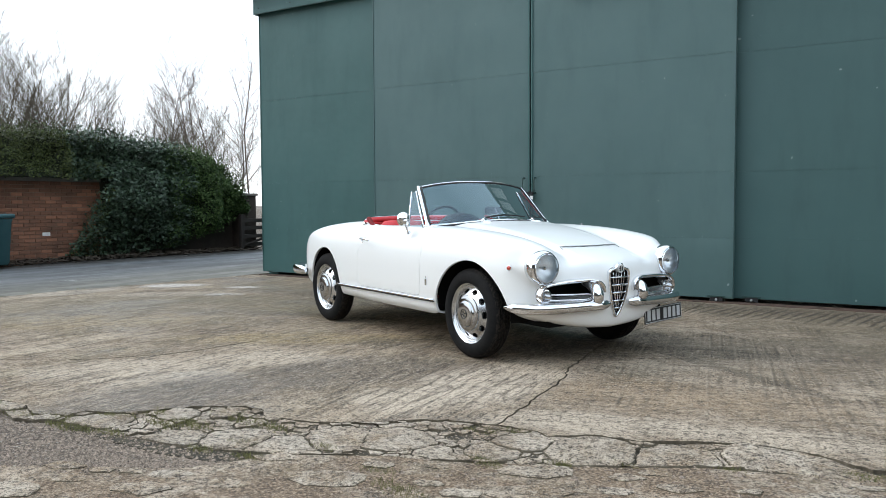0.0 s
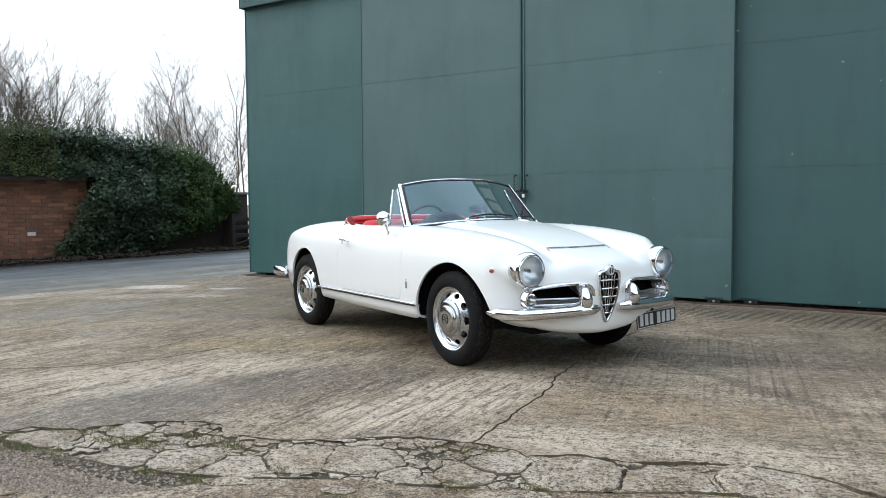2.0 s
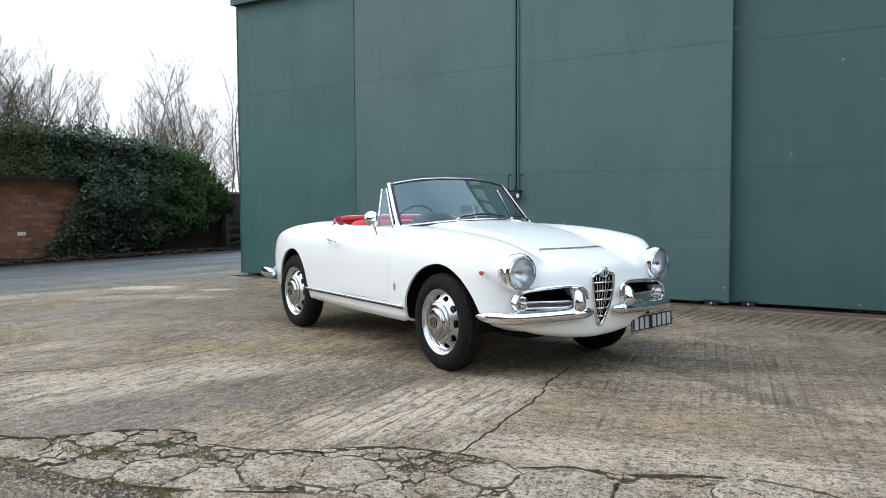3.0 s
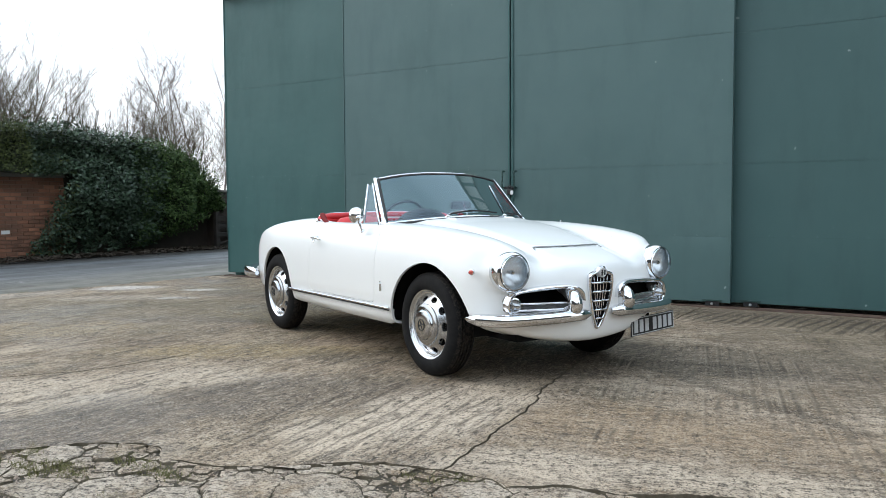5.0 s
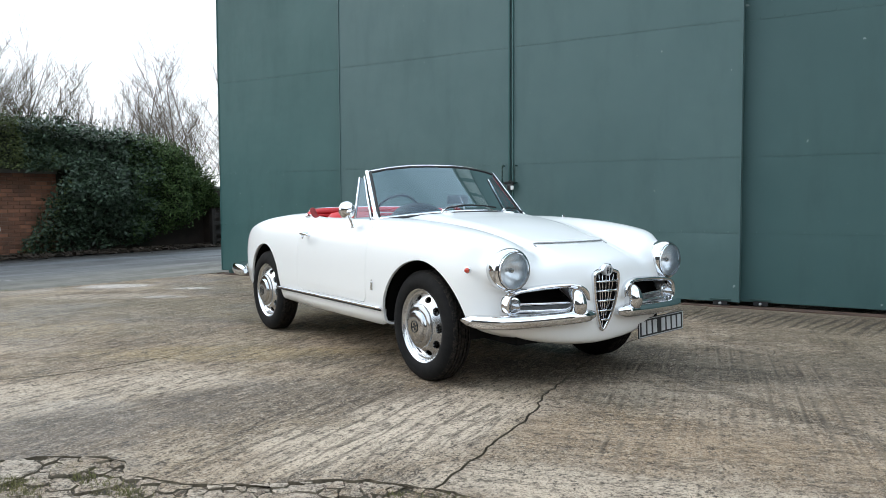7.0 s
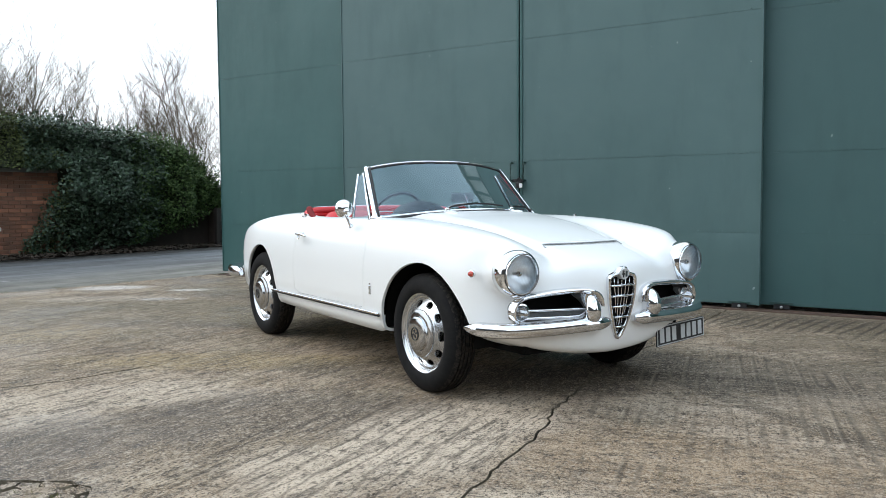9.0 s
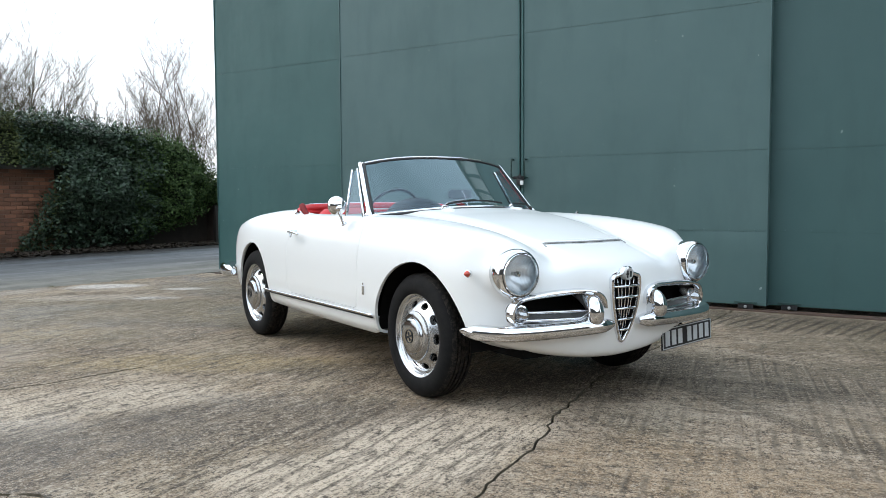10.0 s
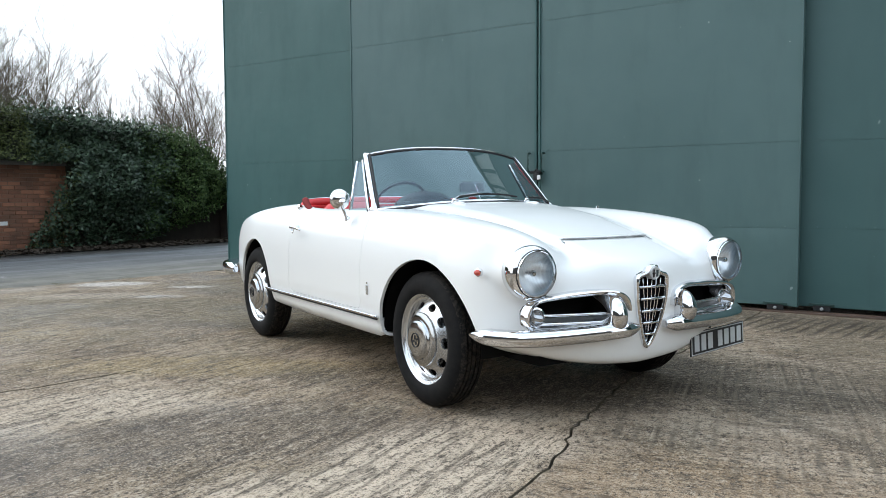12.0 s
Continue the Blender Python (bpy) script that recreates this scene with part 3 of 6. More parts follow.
def jag(line, step, amount, seed):
    """A line with small uneven steps between its places."""
    rnd = random.Random(seed)
    out = []
    for (x0, y0), (x1, y1) in zip(line, line[1:]):
        n = max(1, int(math.hypot(x1 - x0, y1 - y0) / step))
        for k in range(n):
            t = k / n
            j = amount if k else amount * 0.4
            out.append((x0 + (x1 - x0) * t + rnd.uniform(-j, j), y0 + (y1 - y0) * t + rnd.uniform(-j, j)))
    return out + [line[-1]]


# one sheet to the horizon: asphalt and soil
bm = flat_mesh("ground", [(-700, -700), (700, -700), (700, 900), (-700, 900)], SOIL)
tagged(part("ground", bm, M_DIRT), "brown gravelly soil around the yard", "ground", kind="structure")
road = part("road", slab_bm(jag([(-9.28, 2.0), (-9.40, 5.2), (-9.38, 6.0), (-9.22, 6.8), (-9.12, 7.7), (-9.10, 9.1), (-9.05, 30)], 0.35, 0.03, 5) + [(-9.05, 70), (-14.6, 70), (-14.4, 30), (-14.2, 11), (-14.5, 9.0), (-13.8, 7.0), (-13.4, 2.0), (-11.5, -4), (-9.28, -6)], SOIL - 0.2, -0.006), M_ASPHALT)
tagged(road, "worn grey asphalt lane beside the concrete yard", "road", kind="structure")

# concrete yard: two slabs parted by a long crack, their front edge broken off
EDGE = [(-9.25, 0.9), (-6.2, 1.75), (-4.6, 2.32), (-4.29, 2.46), (-4.04, 2.47), (-3.85, 2.40), (-3.70, 2.45), (-3.66, 2.57), (-3.48, 2.64), (-3.36, 2.78), (-3.25, 2.93), (-3.05, 3.06), (-2.89, 3.09), (-2.76, 2.99), (-2.50, 3.04), (-2.29, 3.17), (-2.11, 3.33), (-1.95, 3.44), (-1.74, 3.46)]
EDGE_R = [(-1.66, 3.48), (-1.49, 3.49), (-1.40, 3.44), (-1.22, 3.58), (-1.03, 3.58), (-0.81, 3.72), (-0.59, 3.80), (-0.31, 3.80), (-0.10, 3.70), (0.3, 3.86), (1.2, 4.05), (9.0, 5.6)]
CRACK = [(-1.70, 3.48), (-1.73, 3.74), (-1.79, 4.14), (-1.83, 4.45), (-1.885, 4.70), (-1.95, 4.86), (-1.985, 5.12), (-2.03, 5.38), (-2.09, 5.72), (-2.12, 6.4), (-2.10, 7.4), (-2.12, 8.84)]
yard = thing("concrete_yard", Matrix(), "old brushed concrete yard, cracked and stained, mossy joints", "pavement", kind="structure")
crack = jag(CRACK, 0.045, 0.010, 11)
edge_l, edge_r = jag(EDGE, 0.05, 0.016, 12), jag(EDGE_R, 0.03, 0.011, 13)
joint = jag([(-4.49, 4.62), (-4.52, 4.38), (-4.55, 4.10), (-4.62, 3.83), (-4.82, 3.56), (-5.05, 3.32), (-5.6, 3.0), (-6.0, 1.83)], 0.08, 0.012, 14)
left = [p for p in edge_l if p[0] < -6.03] + [(x - 0.008, y) for x, y in joint[::-1]] + [(x + 0.008, y) for x, y in joint[1:]] + [p for p in edge_l if p[0] > -5.97] + [(x - 0.007, y) for x, y in crack] + [(-9.04, 8.84)] + [(-9.10, 8.0), (-9.20, 6.8), (-9.36, 6.0), (-9.38, 5.2), (-9.26, 2.0)]
part("slab", earthy_shade(slab_bm(left, -0.16, 0.0)), M_SLAB_L, yard).data.materials.append(M_EARTHY_SHADE)
right = [(x + 0.005, y) for x, y in crack[::-1]] + edge_r + [(9.0, 8.84)]
part("slab", earthy_shade(slab_bm(right, -0.16, 0.0)), M_SLAB_R, yard).data.materials.append(M_EARTHY_SHADE)
part("slab", slab_bm([(-9.04, 8.846), (9.0, 8.846), (9.0, 9.6), (-9.04, 9.6)], -0.16, -0.012), M_SLAB_R, yard)

# older, lower surface on the near side of the broken edge
part("slab", slab_bm(jag([(-6.0, 0.75), (-4.2, 1.45), (-3.2, 1.86), (-2.75, 2.11), (-2.5, 2.25), (-2.40, 2.40), (-2.30, 2.58), (-2.13, 2.68), (-1.93, 2.80), (-1.60, 2.91), (-1.28, 3.06), (-0.95, 3.225), (-0.66, 3.40), (-0.30, 3.52), (-0.08, 3.575), (-0.06, 3.68), (0.3, 3.835), (1.2, 4.028), (9.0, 5.58)], 0.08, 0.008, 15) + [(9, -5), (-6.0, -5)], -0.16, -0.009), M_NEAR, yard)

# bed of gravel and soil in the hollow beside the broken edge
part("gravel_bed", slab_bm([(-9.2, 0.4), (-5.0, 0.9), (-2.3, 2.0), (-2.45, 2.50), (-2.75, 2.42), (-3.2, 2.38), (-3.42, 2.40), (-3.66, 2.44), (-3.85, 2.38), (-4.05, 2.45), (-4.30, 2.44), (-4.6, 2.30), (-6.2, 1.73), (-9.24, 0.88)], -0.2, -0.020), M_DIRT, yard)
fill = [(-3.8, 2.37), (-3.42, 2.36), (-3.1, 2.34), (-2.75, 2.34), (-2.4, 2.40), (-1.6, 2.8), (-0.9, 3.15), (-0.3, 3.45), (0.6, 3.68), (4.0, 4.48), (9.0, 5.35), (9.0, 5.7), (1.2, 4.15), (0.3, 3.95), (-0.3, 3.9), (-0.8, 3.82), (-1.2, 3.68), (-1.9, 3.54), (-2.3, 3.27), (-2.9, 3.19), (-3.3, 3.0), (-3.5, 2.75)]
part("crack_fill", slab_bm(fill, -0.2, -0.015), M_CREVICE, yard)

# broken pieces along the edge
def cell_cut(poly, p, q):
    """The part of a polygon that belongs to p rather than to q; each has a place and a reach."""
    nx, ny = q[0] - p[0], q[1] - p[1]
    d = math.hypot(nx, ny)
    t0 = 0.5 + (p[2] ** 2 - q[2] ** 2) / (2 * d * d)
    mx, my = p[0] + nx * t0, p[1] + ny * t0
    out = []
    for i, a in enumerate(poly):
        b = poly[(i + 1) % len(poly)]
        da, db = (a[0] - mx) * nx + (a[1] - my) * ny, (b[0] - mx) * nx + (b[1] - my) * ny
        if da <= 0:
            out.append(a)
        if da * db < 0:
            t = da / (da - db)
            out.append((a[0] + (b[0] - a[0]) * t, a[1] + (b[1] - a[1]) * t))
    return out


UP = [(-4.6, 2.325), (-4.29, 2.455), (-4.04, 2.465), (-3.85, 2.395), (-3.72, 2.44), (-3.66, 2.57), (-3.48, 2.64), (-3.36, 2.78), (-3.25, 2.93), (-3.05, 3.06), (-2.89, 3.09), (-2.76, 2.99), (-2.50, 3.04), (-2.29, 3.17), (-2.11, 3.33), (-1.95, 3.44), (-1.70, 3.47), (-1.49, 3.49), (-1.40, 3.44), (-1.22, 3.58), (-1.03, 3.58), (-0.81, 3.72), (-0.59, 3.80), (-0.31, 3.80), (-0.10, 3.68)]
LOW = [(-4.6, 2.23), (-4.29, 2.34), (-4.04, 2.35), (-3.85, 2.29), (-3.72, 2.33), (-3.66, 2.38), (-3.42, 2.41), (-3.24, 2.40), (-3.10, 2.42), (-2.75, 2.44), (-2.40, 2.55), (-2.13, 2.69), (-1.93, 2.81), (-1.60, 2.92), (-1.28, 3.07), (-0.95, 3.235), (-0.66, 3.41), (-0.30, 3.53), (-0.08, 3.585)]


def line_y(line, x):
    return float(np.interp(x, [p[0] for p in line], [p[1] for p in line]))


rnd = random.Random(21)
# the large pieces, then small ones between them
sites = [(-4.50, 2.30, 0.10), (-4.33, 2.38, 0.11), (-4.12, 2.41, 0.12), (-3.90, 2.35, 0.10), (-3.72, 2.37, 0.08), (-3.44, 2.50, 0.17), (-3.20, 2.80, 0.11), (-2.88, 2.50, 0.16), (-2.63, 2.66, 0.17), (-2.36, 2.70, 0.15), (-2.21, 2.92, 0.18), (-2.00, 3.04, 0.19), (-1.47, 3.31, 0.15), (-1.52, 3.12, 0.13), (-1.15, 3.34, 0.21), (-0.80, 3.43, 0.20), (-0.40, 3.66, 0.28), (-1.74, 2.98, 0.09), (-3.0, 2.93, 0.08)]
LARGE = len(sites)
for _ in range(4000):
    x = rnd.uniform(-4.55, -0.1)
    y = line_y(LOW, x) + (line_y(UP, x) - line_y(LOW, x)) * rnd.random()
    r = rnd.uniform(0.022, 0.05)
    if all(math.hypot(x - a, y - b) > (c * 0.86 if k < LARGE else c * 0.75) + r * 0.6 for k, (a, b, c) in enumerate(sites)):
        sites.append((x, y, r))


def chunk(i):
    p = sites[i]
    h = 0.45 if i < LARGE else 0.12
    poly = [(p[0] - h, p[1] - h), (p[0] + h, p[1] - h), (p[0] + h, p[1] + h), (p[0] - h, p[1] + h)]
    for q in sites:
        if q != p and math.hypot(q[0] - p[0], q[1] - p[1]) < 1.0:
            poly = cell_cut(poly, p, q)
    if len(poly) < 3:
        return
    # hold the piece between the two lines
    poly = [(a, min(max(b, line_y(LOW, a)), line_y(UP, a) - 0.002)) for a, b in jag(poly + poly[:1], 0.024, 0.009 if i < LARGE else 0.005, i)[:-1]]
    cx, cy = sum(a for a, _ in poly) / len(poly), sum(b for _, b in poly) / len(poly)
    size = max(math.hypot(a - cx, b - cy) for a, b in poly)
    if size < 0.015 or (i >= LARGE and rnd.random() < 0.06):
        return
    k = 1 - rnd.uniform(0.0015, 0.0065) / max(size, 0.03)
    top = rnd.uniform(-0.006, 0.004) if i < LARGE else rnd.uniform(-0.015, 0.0)
    tilt = (rnd.uniform(-0.03, 0.03), rnd.uniform(-0.03, 0.03))
    outs = []
    for s, z in ((k, -0.12), (k, top - 0.014), (k * 0.985, top - 0.006), (k * 0.955, top - 0.0015), (k * 0.80, top)):
        outs.append([Vector((cx + (a - cx) * s, cy + (b - cy) * s, z + (0 if z < -0.1 else tilt[0] * (a - cx) + tilt[1] * (b - cy) + 0.007 * noise.noise(Vector((a * 14, b * 14, 3)))))) for a, b in poly])
    part("concrete_piece", earthy_shade(smooth_bm(lofted(outs))), M_CHUNK, yard).data.materials.append(M_EARTHY_SHADE)


for i in range(len(sites)):
    chunk(i)

# thin flat crusts left on the older surface
rnd = random.Random(23)
crusts = []
for _ in range(900):
    x, r = rnd.uniform(-3.0, 0.6), rnd.uniform(0.06, 0.20)
    y = line_y(LOW, x) - rnd.uniform(0.06, 0.85) if x > -2.3 else rnd.uniform(1.6, 2.05 + 0.4 * (x + 2.9))
    if len(crusts) < 46 and all(math.hypot(x - a, (y - b) * 1.5) > (r + c) * 1.0 for a, b, c in crusts):
        crusts.append((x, y, r))
        poly = []
        for k in range(11):
            w = 2 * math.pi * k / 11 + rnd.uniform(-0.2, 0.2)
            q = r * rnd.uniform(0.62, 1.0)
            poly.append((x + q * math.cos(w), y + 0.62 * q * math.sin(w) + 0.3 * q * math.cos(w)))
        poly = jag(poly + poly[:1], 0.02, 0.006, len(crusts))[:-1]
        top = -0.009 + rnd.uniform(0.003, 0.008)
        outs = [[Vector((x + (a - x) * s, y + (b - y) * s, z)) for a, b in poly] for s, z in ((1.0, -0.03), (1.0, top - 0.003), (0.97, top - 0.0008), (0.86, top))]
        part("concrete_crust", earthy_shade(smooth_bm(lofted(outs))), M_CHUNK, yard).data.materials.append(M_EARTHY_SHADE)

# pebbles and crumbs, moss and dry grass in the joints
def scatter_stones(count, seed):
    rnd = random.Random(seed)
    verts, faces = [], []
    for _ in range(count):
        if rnd.random() < 0.5:
            x, y, z0 = rnd.uniform(-4.4, -2.4), 0, -0.020
            edge = line_y([(-4.3, 1.42), (-3.2, 1.87), (-2.5, 2.26), (-2.4, 2.4)], x)
            y = rnd.uniform(edge, max(1.5, line_y([(-4.4, 2.31), (-3.85, 2.30), (-3.6, 2.40), (-2.4, 2.5)], x)))
        else:
            x = rnd.uniform(-3.4, -0.1)
            y = rnd.uniform(line_y(LOW, x) - 0.1, line_y(UP, x) + 0.02)
            z0 = -0.016
        if rnd.random() < 0.06:
            x, z0 = rnd.uniform(-3.8, 0.3), -0.009
            y = line_y(LOW, x) - abs(rnd.gauss(0, 0.25)) - 0.02
            y = y if x > -2.5 else line_y([(-4.3, 1.42), (-2.5, 2.26)], x) - abs(rnd.gauss(0, 0.12))
        r = rnd.uniform(0.0028, 0.008) * (1 if rnd.random() < 0.90 else 2.3)
        k = len(verts)
        w = rnd.uniform(0, 6.28)
        for j in range(5):
            verts.append((x + r * math.cos(w + j * 1.257) * rnd.uniform(0.7, 1.2), y + r * math.sin(w + j * 1.257) * rnd.uniform(0.7, 1.2), z0))
        verts.append((x + rnd.uniform(-0.3, 0.3) * r, y + rnd.uniform(-0.3, 0.3) * r, z0 + r * rnd.uniform(0.5, 1.0)))
        faces += [(k + j, k + (j + 1) % 5, k + 5) for j in range(5)]
    return mesh_of("stones", verts, faces, False)


M_STONE = surface("pebble", (0.040, 0.028, 0.019), (0.48, 0.375, 0.29), (0.8, 0.95), coarse=60, fine=120, bump=0.2, own=False)
tagged(part("gravel", scatter_stones(15000, 31), M_STONE), "loose grey brown grit and small stones on the soil", "gravel", kind="stuff")


def blades(count, seed, line_up, line_low, spots):
    rnd = random.Random(seed)
    verts, faces = [], []
    for _ in range(count):
        sx, sy, sr = rnd.choice(spots)
        a, d = rnd.uniform(0, 6.28), 0.72 * sr * math.sqrt(rnd.random())
        x, y = sx + d * math.cos(a) * 1.9 + rnd.gauss(0, 0.02), sy + d * math.sin(a) * 0.7 + rnd.gauss(0, 0.012)
        h, w, t = rnd.uniform(0.008, 0.028), rnd.uniform(0.0012, 0.0028), rnd.uniform(0, 6.28)
        lx, ly = rnd.uniform(-0.6, 0.6) * h, rnd.uniform(-0.6, 0.6) * h
        k = len(verts)
        z = -0.016
        verts += [(x - w * math.cos(t), y - w * math.sin(t), z), (x + w * math.cos(t), y + w * math.sin(t), z), (x + lx, y + ly, z + h)]
        faces.append((k, k + 1, k + 2))
    return mesh_of("blades", verts, faces, False)


SPOTS = [(-4.28, 2.42, 0.09), (-4.10, 2.41, 0.09), (-3.75, 2.41, 0.08), (-3.68, 2.43, 0.10), (-3.60, 2.44, 0.10), (-3.30, 2.74, 0.06), (-3.15, 2.66, 0.09), (-3.02, 2.74, 0.08), (-2.92, 2.68, 0.07), (-4.18, 2.40, 0.07), (-3.93, 2.37, 0.09), (-3.63, 2.39, 0.09), (-3.5, 2.37, 0.09), (-3.36, 2.39, 0.07), (-3.20, 2.42, 0.06), (-3.35, 2.80, 0.05), (-3.09, 2.72, 0.06), (-2.96, 2.90, 0.07), (-2.65, 2.47, 0.05), (-2.38, 2.50, 0.05), (-1.80, 2.66, 0.07), (-1.64, 2.54, 0.08), (-1.55, 2.50, 0.08), (-9.39, 5.6, 0.12), (-9.38, 6.2, 0.12), (-9.25, 6.8, 0.10), (-9.15, 7.6, 0.12), (-9.38, 5.2, 0.12), (-3.5, 2.60, 0.05), (-3.42, 2.62, 0.09), (-3.0, 2.95, 0.08), (-2.85, 2.92, 0.12), (-2.72, 2.85, 0.10), (-2.6, 2.9, 0.08), (-2.2, 2.78, 0.05), (-1.72, 3.38, 0.07), (-1.6, 3.44, 0.05), (-1.5, 3.0, 0.05), (-1.45, 2.95, 0.05), (-1.0, 3.25, 0.04), (-0.1, 3.62, 0.08), (-0.6, 3.43, 0.04), (-3.1, 2.62, 0.06), (-2.55, 2.62, 0.06), (-1.2, 3.12, 0.04), (-9.3, 6.0, 0.2)]
M_GRASS = surface("grass", (0.075, 0.085, 0.022), (0.27, 0.235, 0.10), (0.7, 0.9), coarse=9, fine=60, bump=0.0, own=False)
tagged(part("grass_tufts", blades(9000, 41, UP, LOW, SPOTS), M_GRASS), "short green and straw-coloured grass in the joints", "grass", kind="stuff")

# a few fallen leaves and crumbs lying on the slabs
M_FALLEN = surface("fallen_leaf", (0.10, 0.065, 0.03), (0.30, 0.24, 0.13), (0.7, 0.9), coarse=20, fine=60, bump=0.1, per_piece=0.4)


def fallen_leaf(x, y, size, turn, seed):
    """A curled dry leaf with a short stalk."""
    rnd = random.Random(seed)
    line = [(0.0, 0.0), (0.35, 0.26), (0.7, 0.2), (1.0, 0.0), (0.7, -0.22), (0.35, -0.27)]
    top = [Vector(((a - 0.5) * size, b * size, 0.004 + 0.3 * size * abs(b) + rnd.uniform(0, 0.004))) for a, b in line]
    low = [p - Vector((0, 0, 0.0015)) for p in top]
    lf = thing("fallen_leaf", pose(x, y, 0.001, 0, 0, turn), "dry curled brown leaf lying on the concrete", "leaf", "fallen leaves on the yard")
    part("blade", lofted([low, top]), M_FALLEN, lf)
    part("stalk", tube([(-0.5 * size, 0, 0.005), (-0.8 * size, 0.05 * size, 0.003)], 0.0012, 5), M_FALLEN, lf)


for i, (x, y, sz) in enumerate([(-4.47, 4.46, 0.05), (-1.23, 4.27, 0.022), (-1.17, 4.24, 0.018), (-0.55, 4.95, 0.02), (-0.25, 4.30, 0.022), (-1.9, 5.35, 0.018), (-1.15, 4.0, 0.02), (-3.0, 3.6, 0.016), (-0.9, 3.2, 0.03), (-5.3, 5.6, 0.03), (-0.4, 5.5, 0.02), (-3.4, 4.9, 0.018)]):
    fallen_leaf(x, y, sz, 67 * i, i)

# ---- the hangar ----
def sheet_metal(name, a, b):
    m, nt, bs = mk(name)
    p = n_pos(nt)
    big, mid, fine = n_noise(nt, p, 0.7, 4), n_noise(nt, n_pos(nt, scale=(1, 1, 0.25)), 3.5, 6, 0.65), n_noise(nt, p, 60.0, 4)
    col = n_mix(nt, n_ramp(nt, big, (0.35, 0.0), (0.68, 1.0)), a, b)
    col = n_mix(nt, n_ramp(nt, mid, (0.50, 0.0), (0.75, 0.35)), col, tuple(x * 0.72 for x in a))
    chips = n_ramp(nt, n_noise(nt, p, 17.0, 2, 0.4), (0.770, 0.0), (0.80, 0.6))
    col = n_mix(nt, chips, col, (0.30, 0.36, 0.35))
    put(nt, bs.inputs["Base Color"], col)
    put(nt, bs.inputs["Roughness"], n_ramp(nt, mid, (0.3, 0.42), (0.7, 0.60)))
    h = n_math(nt, "ADD", n_noise(nt, p, 1.3, 3), n_math(nt, "MULTIPLY", fine, 0.03))
    n_bump(nt, bs, h, 0.35, 0.05)
    return m


M_GREEN = sheet_metal("green_sheet_paint", (0.028, 0.088, 0.084), (0.040, 0.107, 0.102))
M_GREEN2 = sheet_metal("grey_green_sheet_paint", (0.056, 0.110, 0.108), (0.070, 0.128, 0.125))
M_GREEN3 = sheet_metal("deep_green_sheet_paint", (0.033, 0.082, 0.081), (0.043, 0.097, 0.095))
M_GREEN_D = surface("dark_green_paint", (0.014, 0.044, 0.038), (0.022, 0.060, 0.052), (0.4, 0.6), coarse=2, fine=30, bump=0.1, own=False)
M_RUST = surface("rusty_steel", (0.05, 0.035, 0.028), (0.14, 0.085, 0.06), (0.7, 0.9), coarse=6, fine=60, bump=0.4)
M_GALV = surface("worn_bright_steel", (0.34, 0.35, 0.35), (0.55, 0.56, 0.56), (0.35, 0.55), metal=0.6, coarse=9, fine=80, bump=0.1)
SEAMS = [0.052, 0.692, 1.40, 2.65, 3.90, 4.35]


def leaf(x0, x1, y, material, label, cols=1, group="hangar door leaves"):
    """A sliding leaf faced with lapped sheets, riveted along the laps."""
    d = thing("hangar_door", pose(x0, y, 0), label, "hangar door", group, "structure")
    w = x1 - x0
    part("core", box_bm(0.01, w - 0.01, 0.006, 0.05, 0.048, SEAMS[-1]), M_GREEN_D, d)
    for c in range(cols):
        a, b = w * c / cols, w * (c + 1) / cols
        for k in range(len(SEAMS) - 1):
            z0, z1 = SEAMS[k], SEAMS[k + 1]
            sh = bmesh.new()
            nx, nz = max(2, int((b - a) / 0.12)), max(2, int((z1 - z0) / 0.12))
            grid = {}
            for i in range(nx + 1):
                for j in range(nz + 1):
                    xx, zz = a + (b - a) * i / nx, z0 + 0.0004 + (z1 - z0 - 0.0008) * j / nz
                    push = 0.004 * noise.noise(Vector(((x0 + xx) * 1.1, y, zz * 1.3))) * min(1, i, nx - i) - 0.0018 * (1 - j / nz) - 0.020 * math.exp(-(((x0 + xx + 2.15) / 0.16) ** 2) - ((zz - 0.56) / 0.05) ** 2) * (y < 8.95) + 0.018 * math.exp(-(((x0 + xx + 2.10) / 0.2) ** 2) - ((zz - 0.63) / 0.05) ** 2) * (y < 8.95)
                    grid[i, j] = sh.verts.new((xx, push, zz))
            for i in range(nx):
                for j in range(nz):
                    sh.faces.new((grid[i, j], grid[i + 1, j], grid[i + 1, j + 1], grid[i, j + 1])).smooth = True
            lip = [grid[i, 0] for i in range(nx + 1)]
            back = [sh.verts.new((v.co.x, 0.010, v.co.z)) for v in lip]
            for i in range(nx):
                sh.faces.new((lip[i + 1], lip[i], back[i], back[i + 1]))
            sh.edges.ensure_lookup_table()
            for i in range(nx):
                sh.edges.get((lip[i], lip[i + 1])).smooth = False
            sheet = part("sheet", sh, material, d)
            if k:
                riv = bmesh.new()
                n = int((b - a) / 0.20)
                for i in range(n):
                    bmesh.ops.create_icosphere(riv, subdivisions=1, radius=0.006, matrix=Matrix.Translation((a + (b - a) * (i + 0.5) / n, -0.004, z0 + 0.014)))
                part("rivet_row", riv, material, sheet)
    for xx in (0.0, w - 0.012):
        part("edge_strip", box_bm(xx, xx + 0.012, -0.010, 0.05, 0.048, SEAMS[-1], 0.002), material, d)
    return d


